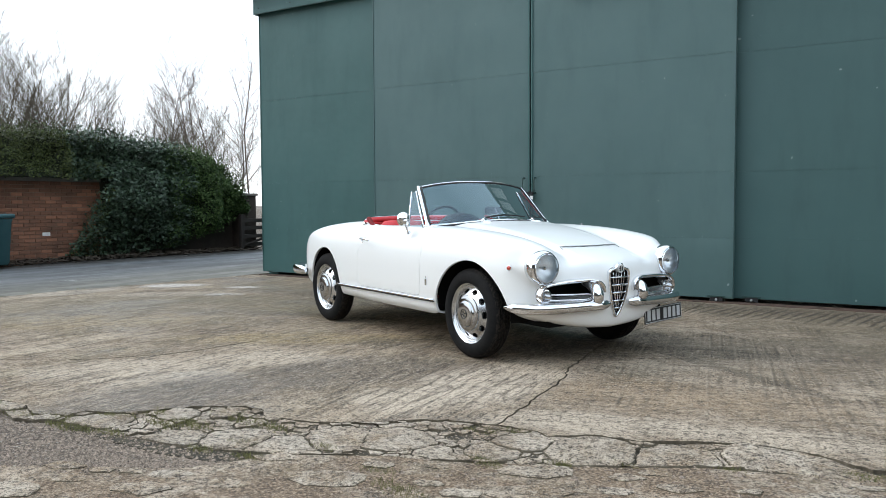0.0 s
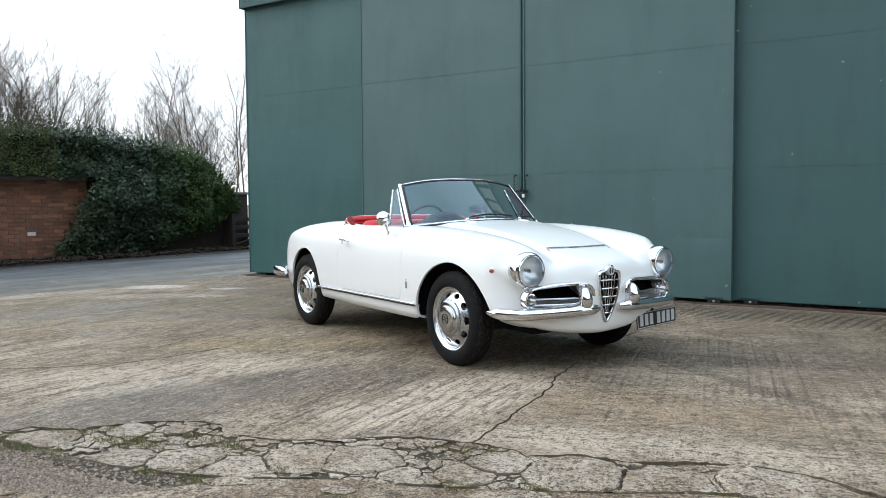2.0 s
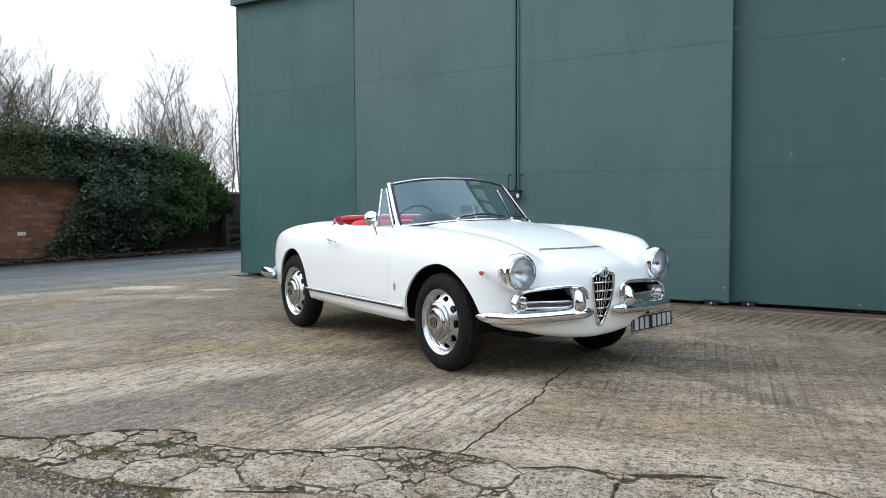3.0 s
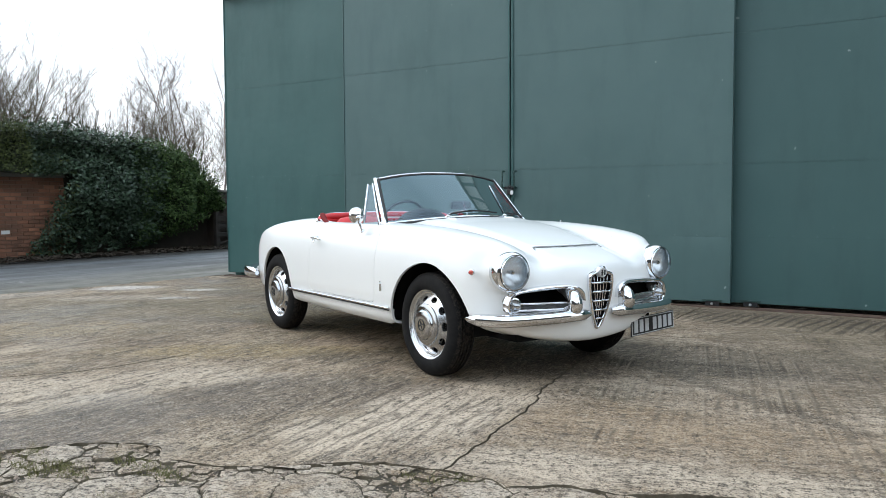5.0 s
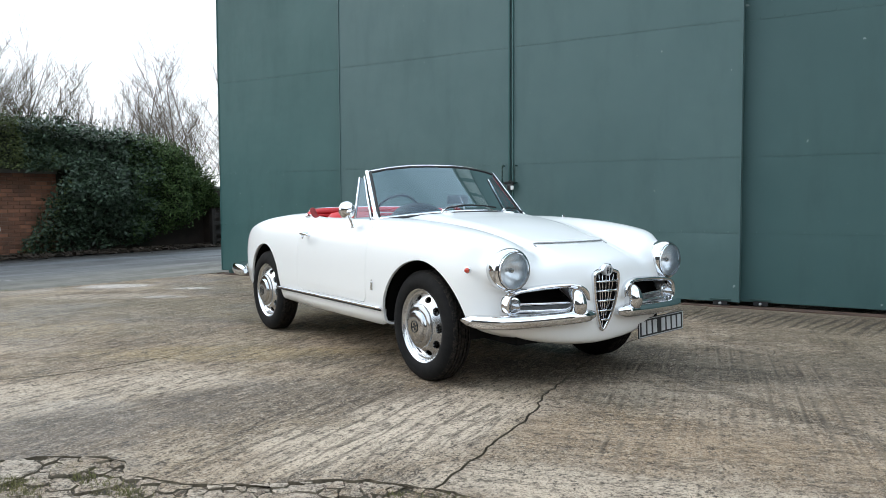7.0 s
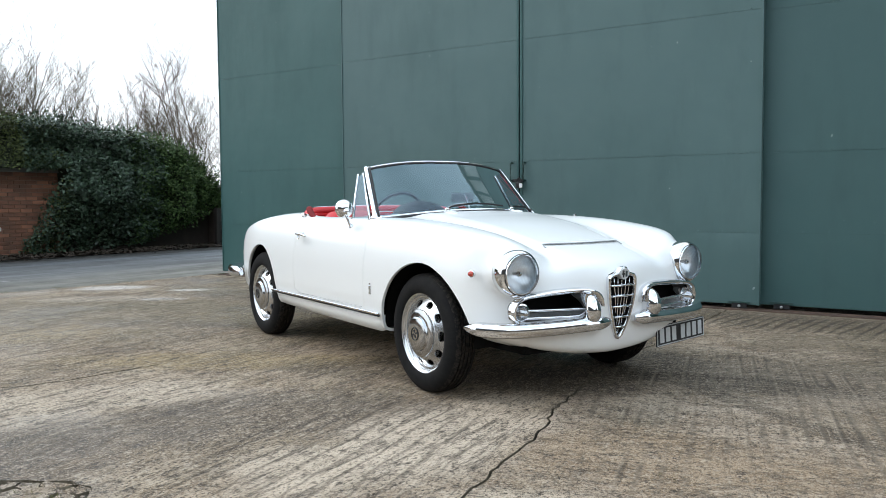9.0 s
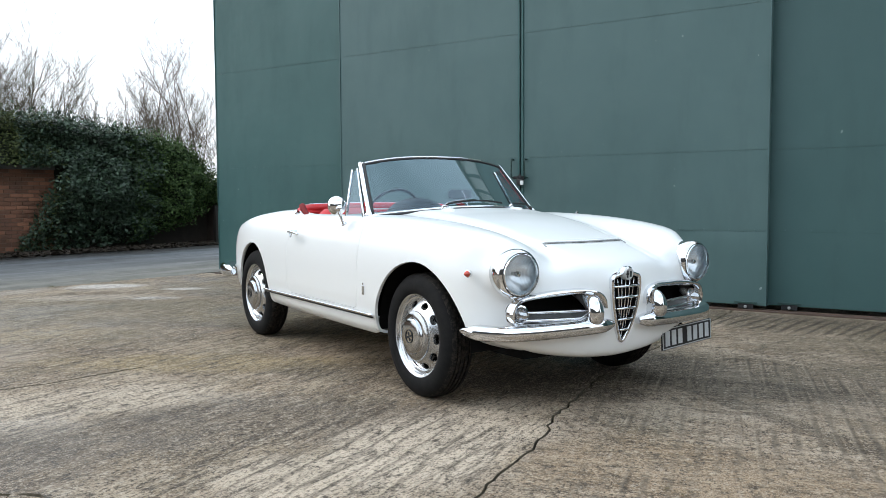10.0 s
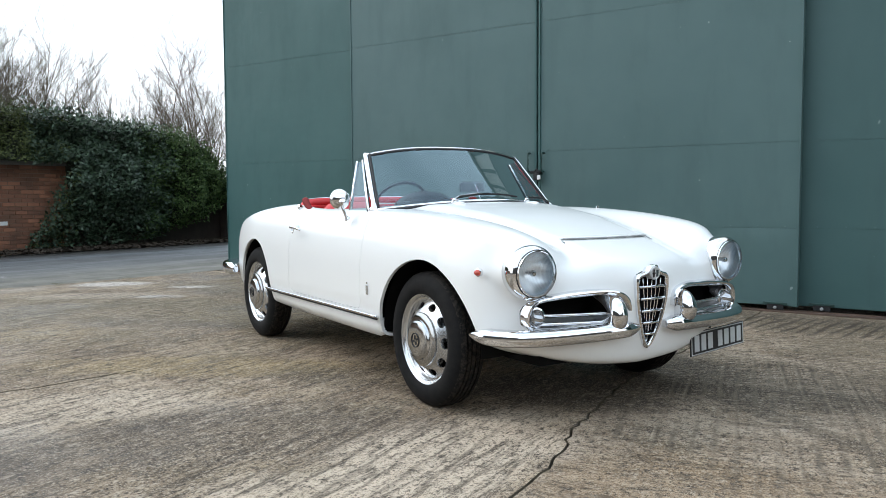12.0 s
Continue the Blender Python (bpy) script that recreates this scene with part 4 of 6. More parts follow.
def roller(d, x, y=0.0):
    b = part("roller_bracket", box_bm(x - 0.095, x + 0.095, y - 0.016, y - 0.004, 0.062, 0.078, 0.002), M_GREEN_D, d)
    part("roller_plate", box_bm(x - 0.065, x + 0.065, y - 0.010, y + 0.004, 0.018, 0.064), M_BLACK, b)
    part("roller_bolt", lathe([(0.013, -0.01), (0.013, 0.010), (0.009, 0.015), (0.0, 0.016)], 16, Matrix.Translation((x, y - 0.012, 0.036)) @ pose(0, 0, 0, 0, 0, -90)), M_GALV, b)


leaf(-8.90, -6.60, 8.955, M_GREEN, "green painted sheet steel hangar door leaf at the corner")
d2 = leaf(-6.66, -4.262, 8.89, M_GREEN2, "grey-green sheet steel sliding door leaf with a handle")
d3 = leaf(-4.246, -1.86, 8.89, M_GREEN2, "grey-green sheet steel sliding door leaf, dented at its foot")
d4 = leaf(-2.05, 4.2, 8.985, M_GREEN3, "green sheet steel sliding door leaf set behind its neighbour", cols=2)
roller(d3, 2.386 - 0.17)
roller(d4, 0.36, 0.0)
roller(d2, 0.25)
for d, x in ((d2, 2.398 - 0.018), (d3, 0.010)):
    part("meeting_strip", box_bm(x - 0.006, x + 0.012, -0.016, 0.0, 0.04, SEAMS[-1], 0.002), M_GREEN, d)
for d, x in ((d2, 2.398 - 0.075), (d3, 0.060)):
    part("pull_handle", tube(spline([(x, -0.002, 1.385), (x, -0.045, 1.383), (x, -0.055, 1.365), (x, -0.055, 1.30), (x, -0.055, 1.225), (x, -0.045, 1.205), (x, -0.002, 1.203)], 22), 0.0085, 8), M_GREEN_D, d)
lock = thing("padlock", pose(-4.24, 8.84, 1.165), "black padlock with a white tag hanging on the door hasp", "padlock")
part("lock_body", smooth_bm(box_bm(-0.030, 0.035, -0.022, 0.012, -0.045, 0.020, 0.008, seg=3)), M_BLACK, lock)
part("shackle", tube(spline([(-0.02, 0, 0.015), (-0.022, 0.0, 0.045), (-0.002, 0.0, 0.062), (0.018, 0.0, 0.045), (0.02, 0, 0.015)], 16), 0.006, 8), M_BLACK, lock)
part("tag", box_bm(0.020, 0.056, -0.034, -0.026, -0.040, 0.004, 0.003), plain("white_tag", (0.72, 0.73, 0.72), 0.5), lock)
hasp = tagged(part("hasp", box_bm(-4.33, -4.20, 8.862, 8.872, 1.185, 1.215, 0.003), M_BLACK), "black steel hasp across the door joint", "hasp")

tagged(part("door_rail", box_bm(-8.9, 9.0, 8.86, 8.90, -0.012, 0.012, 0.003), M_RUST), "rusty floor rail of the sliding doors", "rail", kind="structure")
tagged(part("door_rail", box_bm(-8.9, 9.0, 8.975, 9.01, -0.012, 0.010, 0.003), M_RUST), "rusty floor rail of the sliding doors", "rail", kind="structure")
hw = bmesh.new()
box_bm(-8.9, -8.7, 9.08, 34, -0.1, 4.3, bm=hw)
box_bm(8.8, 9.0, 9.08, 34, -0.1, 4.3, bm=hw)
box_bm(-8.9, 9.0, 33.8, 34, -0.1, 4.3, bm=hw)
tagged(part("wall_hangar", hw, M_GREEN), "green sheet steel hangar walls", "wall", kind="structure")
tagged(part("roof_hangar", lofted([[Vector((x, 8.70, 4.30)), Vector((x, 21.5, 5.9)), Vector((x, 34.2, 4.30)), Vector((x, 34.2, 4.22)), Vector((x, 21.5, 5.82)), Vector((x, 8.70, 4.22))] for x in (-9.0, 9.1)]), M_GREEN_D), "low pitched dark green hangar roof", "roof", kind="structure")
M_PANEL = surface("pale_panel_board", (0.66, 0.66, 0.60), (0.78, 0.77, 0.71), (0.7, 0.9), coarse=2, fine=30, bump=0.1, own=False)
FX, FY, FZ = -8.88, 8.84, 3.950
fas = thing("fascia", Matrix(), "dark green box fascia over the sliding doors", "fascia", kind="structure")
part("fascia_board", box_bm(FX, 9.1, FY, FY + 0.02, FZ, 4.34, 0.004), M_GREEN, fas)
part("fascia_lip", box_bm(FX, 9.1, FY - 0.005, FY + 0.02, FZ - 0.010, FZ - 0.002, 0.003), M_GREEN2, fas)
part("fascia_soffit", box_bm(FX, 9.1, FY + 0.022, 9.08, FZ + 0.02, FZ + 0.035), M_GREEN_D, fas)
part("fascia_end", box_bm(FX - 0.017, FX - 0.003, FY - 0.004, 9.1, FZ - 0.012, 4.34), M_GREEN, fas)
for k in range(28):
    part("fascia_bolt", lathe([(0.009, 0.0), (0.009, 0.006), (0.0, 0.009)], 8, Matrix.Translation((FX + 0.09 + 0.65 * k, FY, FZ + 0.075)) @ pose(0, 0, 0, 0, 0, -90)), M_BLACK, fas)
# pale slatted panel added above the view, to be mirrored in the car's screen
panel = thing("reflected_panel", pose(-3.75, FY - 0.03, 3.50), "pale panel with dark battens, added out of view for the screen's reflection", "panel", kind="structure")
part("panel_board", box_bm(0, 4.2, 0.0, 0.025, 0.0, 0.80), M_PANEL, panel)
for k in range(22):
    part("panel_batten", box_bm(0.02 + 0.197 * k, 0.065 + 0.197 * k, -0.022, -0.001, 0.0, 0.80, 0.003), M_GREEN_D, panel)
part("panel_rail", box_bm(-0.02, 4.22, -0.04, -0.001, 0.805, 0.85, 0.003), M_GREEN_D, panel)

# unseen walls added to block low sky and give the chrome dark reflections
M_RENDER = surface("dark_wall_render", (0.040, 0.038, 0.034), (0.075, 0.070, 0.062), (0.85, 0.95), coarse=0.5, fine=12, bump=0.2, own=False)
tagged(part("wall_yard", box_bm(-12, 16, -15.2, -15.0, -0.1, 7.0), M_RENDER), "unseen dark wall added to block low sky and darken chrome reflections", "wall", kind="structure")
tagged(part("wall_yard", box_bm(15.8, 16.0, -15.0, 9.0, -0.1, 4.5), M_RENDER), "unseen dark wall added to block low sky and darken chrome reflections", "wall", kind="structure")

# ---- the far side of the lane: brick wall, hedge, gate, bin ----
M_BRICK = surface("red_brick", (0.120, 0.060, 0.040), (0.360, 0.155, 0.088), (0.85, 0.95), coarse=2.6, fine=60, bump=0.4, per_piece=0.32, own=False)
M_MORTAR = surface("mortar", (0.16, 0.105, 0.075), (0.27, 0.180, 0.13), (0.9, 1.0), coarse=5, fine=50, bump=0.4, own=False)
M_COPING = surface("coping_stone", (0.14, 0.125, 0.11), (0.26, 0.235, 0.21), (0.85, 0.95), coarse=4, fine=40, bump=0.4, own=False)
M_WOOD = surface("dark_weathered_wood", (0.016, 0.012, 0.010), (0.036, 0.027, 0.021), (0.75, 0.9), coarse=5, fine=60, bump=0.4)

# brick darkened in colour for the shade behind the hedge and at the gate
M_SHADED_BRICK = surface("shaded_brick", (0.035, 0.024, 0.019), (0.06, 0.042, 0.034), (0.85, 0.95), coarse=6, fine=50, bump=0.5)
bw = thing("wall_brick", Matrix(), "old red brick boundary wall with a stone coping", "wall", kind="structure")
part("wall_core", box_bm(-15.12, -14.913, -4, 10.2, -0.1, 1.56), M_MORTAR, bw)
part("wall_core", box_bm(-15.12, -14.905, 10.2, 13.8, -0.1, 1.50), M_SHADED_BRICK, bw)
part("coping", box_bm(-15.18, -14.84, -4, 13.4, 1.56, 1.635, 0.012), M_COPING, bw)
brick_me = bpy.data.meshes.new("brick")
bb = box_bm(0, 0.014, 0, 0.212, 0, 0.064, 0.004, seg=1)
bb.to_mesh(brick_me)
bb.free()
brick_me.materials.append(M_BRICK)
rnd = random.Random(51)
BRICKS = []
for c in range(21):
    for k in range(15):
        y = 6.9 + k * 0.2225 + (0.11 if c % 2 else 0)
        BRICKS.append((y, 0.005 + c * 0.0745))
pier = thing("brick_pier", pose(-14.75, 14.00, 0), "brick gate pier darkened for shade, with a stone cap", "gate pier", kind="structure")
part("pier_body", box_bm(-0.22, 0.22, -0.22, 0.22, -0.1, 1.30, 0.01), M_SHADED_BRICK, pier)
part("pier_cap", box_bm(-0.26, 0.26, -0.26, 0.26, 1.30, 1.36, 0.012), M_COPING, pier)
gate = thing("wooden_gate", pose(-14.40, 13.62, 0), "dark weathered wooden field gate, closed", "gate")
for z in (0.12, 0.32, 0.52, 0.70):
    part("rail", box_bm(-0.02, 0.02, 0.0, 2.6, z - 0.045, z + 0.045, 0.005), M_WOOD, gate)
for y in (0.0, 0.75, 2.5):
    part("post", box_bm(-0.045, 0.045, y - 0.05, y + 0.05, -0.05, 0.85, 0.008), M_WOOD, gate)
part("brace", tube([(0.03, 0.05, 0.1), (0.03, 2.4, 0.7)], 0.03, 6), M_WOOD, gate)

M_BIN = surface("teal_bin_plastic", (0.016, 0.066, 0.074), (0.026, 0.085, 0.094), (0.4, 0.55), coarse=4, fine=50, bump=0.1)
wb = thing("wheelie_bin", pose(-13.9, 7.37, 0, 0, 0, 12), "teal green plastic wheelie bin with a closed lid", "bin")
outs = []
for z, a, b in ((0.06, 0.20, 0.23), (0.10, 0.22, 0.25), (0.80, 0.26, 0.285), (0.84, 0.275, 0.30), (0.86, 0.275, 0.30)):
    outs.append([Vector((x * a, y * b, z)) for x, y in ((-1, -0.9), (-0.9, -1), (0.9, -1), (1, -0.9), (1, 0.9), (0.9, 1), (-0.9, 1), (-1, 0.9))])
part("bin_body", lofted(outs), M_BIN, wb)
part("bin_lid", smooth_bm(box_bm(-0.30, 0.31, -0.315, 0.315, 0.865, 0.945, 0.03, seg=3)), M_BIN, wb)
part("bin_handle", tube([(-0.33, -0.25, 0.90), (-0.33, 0.25, 0.90)], 0.015, 8), M_BIN, wb)
for y in (-0.25, 0.25):
    part("bin_wheel", lathe([(0.0, -0.025), (0.10, -0.025), (0.10, 0.025), (0.0, 0.025)], 20, Matrix.Translation((-0.20, y, 0.09)) @ pose(0, 0, 0, 0, 0, 90)), M_BLACK, wb)
tagged(part("wall_tag", box_bm(-14.90, -14.893, 8.93, 9.09, 0.49, 0.56, 0.002), plain("white_plate", (0.75, 0.75, 0.74), 0.5)), "small white plate fixed to the brick wall", "sign")

M_LEAF = []
for nm, a, b in (("dark_ivy_leaf", (0.020, 0.044, 0.012), (0.070, 0.108, 0.034)), ("hedge_leaf", (0.020, 0.029, 0.008), (0.066, 0.080, 0.025)), ("shrub_leaf", (0.014, 0.030, 0.016), (0.055, 0.086, 0.050))):
    m, nt, bs = mk(nm)
    isl = nt.nodes.new("ShaderNodeNewGeometry").outputs["Random Per Island"]
    put(nt, bs.inputs["Base Color"], n_ramp(nt, isl, (0.0, a), (0.75, b), (1.0, tuple(min(1, x * 1.5) for x in b))))
    bs.inputs["Roughness"].default_value = 0.46 if nm == "shrub_leaf" else 0.65
    bs.inputs["Specular IOR Level"].default_value = 0.4 if nm == "shrub_leaf" else 0.2
    M_LEAF.append(m)
M_TWIG = surface("bare_twig", (0.052, 0.042, 0.028), (0.120, 0.100, 0.068), (0.8, 0.95), coarse=8, fine=60, bump=0.2, own=False)
M_BIRCH = surface("pale_bare_twig", (0.070, 0.050, 0.042), (0.145, 0.112, 0.095), (0.8, 0.95), coarse=8, fine=60, bump=0.2, own=False)
# near-black sheet behind the leaves; the hedge's inner shade is its colour
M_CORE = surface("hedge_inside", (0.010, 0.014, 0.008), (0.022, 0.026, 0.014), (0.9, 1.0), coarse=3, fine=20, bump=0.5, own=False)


def leaf_mass(count, place, size, seed):
    """Small pointed leaves; place(rnd) gives a spot and the way out of the crown."""
    rnd = random.Random(seed)
    verts, faces = [], []
    for _ in range(count):
        p, out = place(rnd)
        d = Vector((rnd.gauss(0, 1), rnd.gauss(0, 1), rnd.gauss(-0.2, 0.7))).normalized()
        d = (d + out * 0.5).normalized()
        n = (out + Vector((rnd.gauss(0, 0.6), rnd.gauss(0, 0.6), 0.5 + rnd.gauss(0, 0.5)))).normalized()
        s = d.cross(n).normalized()
        l = size * rnd.uniform(0.6, 1.4)
        w = l * rnd.uniform(0.2, 0.32)
        k = len(verts)
        verts += [p, p + d * l * 0.45 + s * w, p + d * l, p + d * l * 0.45 - s * w]
        faces.append((k, k + 1, k + 2, k + 3))
    return mesh_of("leaves", verts, faces, False)


def hedge_top(y):
    return float(np.interp(y, [2, 6, 7.9, 8.9, 10.1, 11.5, 12.7, 13.3, 13.6, 13.9], [2.5, 2.5, 2.50, 2.52, 2.38, 2.25, 2.18, 2.0, 1.6, 0.7])) + 0.16 * noise.noise(Vector((0, y * 1.7, 0))) + 0.12 * noise.noise(Vector((3, y * 5, 0)))


def hedge_low(y):
    return float(np.interp(y, [6, 9.30, 9.40, 10.3, 12, 13.2, 13.7], [1.62, 1.62, 0.05, 0.03, 0.15, 0.5, 1.0]))


def hedge_front(y, z):
    bulge = 0.35 * math.sin(min(1, max(0, (z - 0.2) / 2.2)) * 3.0)
    return -14.68 + bulge + 0.22 * noise.noise(Vector((9, y * 1.3, z * 1.3))) + 0.20 * noise.noise(Vector((5, y * 3.1, z * 3.1)))


def hedge_spot(y0, y1):
    def place(rnd):
        y = rnd.uniform(y0, y1)
        lo, hi = hedge_low(y), hedge_top(y)
        z = lo + (hi - lo) * rnd.random() ** 0.8
        # the lower growth creeps along the wall and leaves bare brick above it
        rise = (y - 9.3) * 1.9 + 0.5 * noise.noise(Vector((y * 4, 1, 2)))
        if 9.3 < y < 10.15 and rise < z < 1.66:
            z = rnd.uniform(1.62, hi)
        y += rnd.gauss(0, 0.06)
        depth = abs(rnd.gauss(0, 0.13))
        x = hedge_front(y, z) - depth
        out = Vector((0.8, -0.35, 0.25 + 0.6 * max(0, (z - hi + 0.4) / 0.4))).normalized()
        if rnd.random() < 0.28:
            x, z = rnd.uniform(-15.9, -14.5), hi + rnd.gauss(0.02, 0.11)
            out = Vector((0.3, -0.2, 1)).normalized()
        return Vector((x, y, z)), out
    return place


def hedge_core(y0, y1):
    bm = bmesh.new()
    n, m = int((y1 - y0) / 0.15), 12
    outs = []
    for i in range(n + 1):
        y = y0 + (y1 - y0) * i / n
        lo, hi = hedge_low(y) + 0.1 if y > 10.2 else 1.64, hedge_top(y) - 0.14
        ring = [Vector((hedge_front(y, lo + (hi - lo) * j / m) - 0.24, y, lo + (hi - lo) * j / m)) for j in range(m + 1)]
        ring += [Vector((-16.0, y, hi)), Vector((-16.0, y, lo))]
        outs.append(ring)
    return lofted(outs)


for y0, y1, mat, n, lab in ((2.0, 10.1, 1, 40000, "untrimmed green ivy hedge growing over a brick wall"), (9.4, 12.2, 2, 22000, "glossy dark green laurel hedge"), (11.6, 13.9, 0, 19000, "clipped dark green hedge end beside a gate pier")):
    h = thing("hedge", pose(0, 0, 0), lab, "hedge")
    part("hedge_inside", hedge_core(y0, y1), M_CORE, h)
    part("foliage", leaf_mass(n, hedge_spot(y0, y1), (0.060, 0.048, 0.080)[mat], int(y0 * 10)), M_LEAF[mat], h)

# dead leaves and soil along the foot of the wall
def litter(count, seed):
    rnd = random.Random(seed)
    verts, faces = [], []
    for _ in range(count):
        y = rnd.uniform(6.5, 14.0)
        x = -14.86 + abs(rnd.gauss(0, 0.40))
        r, w, z = rnd.uniform(0.02, 0.045), rnd.uniform(0, 6.28), rnd.uniform(0.0, 0.05)
        k = len(verts)
        verts += [(x + r * math.cos(w + q), y + r * math.sin(w + q) * s, z + rnd.uniform(0, 0.03)) for q, s in ((0, 1), (1.5, 0.6), (3.1, 1), (4.7, 0.6))]
        faces.append((k, k + 1, k + 2, k + 3))
    return mesh_of("litter", verts, faces, False)


tagged(part("leaf_litter", litter(7500, 61), surface("dead_leaf", (0.022, 0.016, 0.011), (0.075, 0.05, 0.03), (0.8, 0.95), coarse=9, fine=40, bump=0.0, own=False)), "dark dead leaves along the foot of the wall", "leaves", kind="stuff")

# bare trees behind
def bare_tree(name_label, x, y, height, seed, mat, spread=0.5, stems=1, lean=0.0, levels=5, habit=(10, 6, 5, 3), reach=(0.36, 0.58)):
    rnd = random.Random(seed)
    verts, faces, tv, tf = [], [], [], []

    def limb(p, d, length, r, level):
        seg = 5 if level < 2 else 3
        pts, rad = [p], [r]
        q, v = p.copy(), d.copy()
        for s in range(seg):
            v = (v + Vector((rnd.gauss(0, 0.10), rnd.gauss(0, 0.10), rnd.gauss(0.05, 0.06)))).normalized()
            q = q + v * (length / seg)
            pts.append(q.copy())
            rad.append(r * (1 - 0.75 * (s + 1) / seg))
        V, F = (verts, faces) if level == 0 else (tv, tf)
        sides = 6 if level == 0 else 4 if level < 3 else 3
        k0 = len(V)
        for i, c in enumerate(pts):
            dd = (pts[min(i + 1, seg)] - pts[max(i - 1, 0)]).normalized()
            a = dd.orthogonal().normalized()
            b = dd.cross(a)
            for j in range(sides):
                w = 2 * math.pi * j / sides
                V.append(c + (a * math.cos(w) + b * math.sin(w)) * rad[i])
        for i in range(seg):
            for j in range(sides):
                F.append((k0 + i * sides + j, k0 + i * sides + (j + 1) % sides, k0 + (i + 1) * sides + (j + 1) % sides, k0 + (i + 1) * sides + j))
        if level >= levels - 1:
            return
        n = habit[level]
        for i in range(n):
            t = (0.28 if level == 0 else 0.15) + (0.72 if level == 0 else 0.85) * (i + rnd.random()) / n
            j = min(int(t * seg), seg - 1)
            c = pts[j].lerp(pts[j + 1], t * seg - j)
            ax = Vector((rnd.gauss(0, 1), rnd.gauss(0, 1), 0)).normalized()
            nd = (v * (1 - spread) + ax * spread + Vector((0, 0, 0.25))).normalized()
            limb(c, nd, length * rnd.uniform(*reach) * (1.15 - 0.55 * t), max(0.0032, rad[j] * 0.42), level + 1)

    for s in range(stems):
        d = Vector((rnd.gauss(0, 0.12 + lean), rnd.gauss(0, 0.12 + lean), 1)).normalized()
        off = Vector((rnd.gauss(0, 0.25), rnd.gauss(0, 0.25), 0)) if stems > 1 else Vector((0, 0, 0))
        limb(off, d, height * rnd.uniform(0.65, 0.95) if stems > 1 else height, 0.0058 * height, 0)
    t = thing("tree", pose(x, y, SOIL), name_label, "tree", "bare trees behind the hedge")
    part("trunk", mesh_of("trunk", verts, faces), mat, t)
    tagged(part("branch_work", mesh_of("branch_work", tv, tf), mat, t), kind="stuff")



# ---- the car: x forward from the front axle, y to its own left, z up ----
car = thing("car", pose(-2.416, 5.512, 0, 0, 0, -22.79), "white vintage open two-seat roadster with chrome trim and red leather cabin", "car")

c_plan = bez([-3.0, -2.85, -2.6, -2.25, -1.6, -0.8, -0.2, 0.1, 0.35, 0.5, 0.65, 0.8], [0.60, 0.675, 0.735, 0.76, 0.762, 0.762, 0.765, 0.765, 0.758, 0.735, 0.68, 0.60])
c_fender = bez([-3.0, -2.9, -2.8, -2.7, -2.58, -2.46, -2.28, -2.1, -1.9, -1.72, -1.55, -1.40, -1.2, -0.8, -0.5, -0.24, 0.0, 0.19, 0.34, 0.48, 0.55, 0.60, 0.64, 0.8],
               [0.64, 0.72, 0.785, 0.825, 0.850, 0.870, 0.893, 0.910, 0.924, 0.930, 0.922, 0.905, 0.900, 0.902, 0.906, 0.903, 0.892, 0.874, 0.856, 0.830, 0.805, 0.772, 0.72, 0.58])
c_hood = bez([-3.0, -2.85, -2.6, -2.2, -1.8, -1.4, -0.9, -0.46, -0.2, 0.0, 0.2, 0.46, 0.6, 0.72, 0.85],
             [0.66, 0.78, 0.85, 0.905, 0.93, 0.93, 0.94, 0.942, 0.916, 0.887, 0.846, 0.778, 0.735, 0.685, 0.60])
c_front = bez([0.0, 0.2, 0.4, 0.55, 0.65, 0.72, 0.80], [0.712, 0.705, 0.672, 0.615, 0.550, 0.47, 0.33])
c_rear = bez([0.0, 0.3, 0.5, 0.65, 0.8], [-3.02, -3.0, -2.95, -2.86, -2.68])


def smax(a, b, k):
    return 0.5 * (a + b + np.sqrt((a - b) ** 2 + k * k))


def body_field(u, v, z):
    """Negative inside the closed body."""
    a = np.abs(v)
    hi, lo = np.clip(z - 0.58, 0, 1), np.clip(0.46 - z, 0, 1)
    side = a - (c_plan(u) - 0.62 * hi**2 - 0.35 * lo**1.5)
    fender = c_fender(u) - 1.45 * np.clip(0.60 - a, 0, 1) ** 2 - 0.5 * np.clip(a - 0.62, 0, 1) ** 2
    st = np.clip((a - 0.22 - 0.14 * np.clip(0.45 - u, 0, 1)) / 0.16, 0, 1)
    hood = c_hood(u) - 0.10 * a**2 - 0.024 * st * st * (3 - 2 * st) * (u > -0.7)
    top = z - smax(fender, hood, 0.03)
    under = 0.25 + (0.24 * a**2 - 0.028) * np.clip((u - 0.1) / 0.4, 0, 1) + 0.02 * np.clip(a, 0, 1) + 0.06 * np.clip((-2.3 - u) / 0.5, 0, 1) - z
    front = u - (c_front(a) - 0.45 * np.clip(z - 0.50, 0, 1) ** 2 - 0.35 * np.clip(0.48 - z, 0, 1) ** 2)
    rear = c_rear(a) + 0.5 * (z - 0.62) ** 2 - u
    front = front - 0.020 * np.exp(-((a / 0.14) ** 2) - ((z - 0.56) / 0.13) ** 2)
    f = smax(side, top, 0.055)
    f = smax(f, under, 0.035)
    f = smax(f, front, 0.05)
    f = smax(f, rear, 0.08)
    lamp = np.maximum(np.sqrt((a - 0.586) ** 2 + (z - 0.661) ** 2) - 0.088 - 0.05 * np.clip(0.55 - u, 0, 1), np.abs(u - 0.44) - 0.185)
    return -smax(-f, -lamp, 0.04)


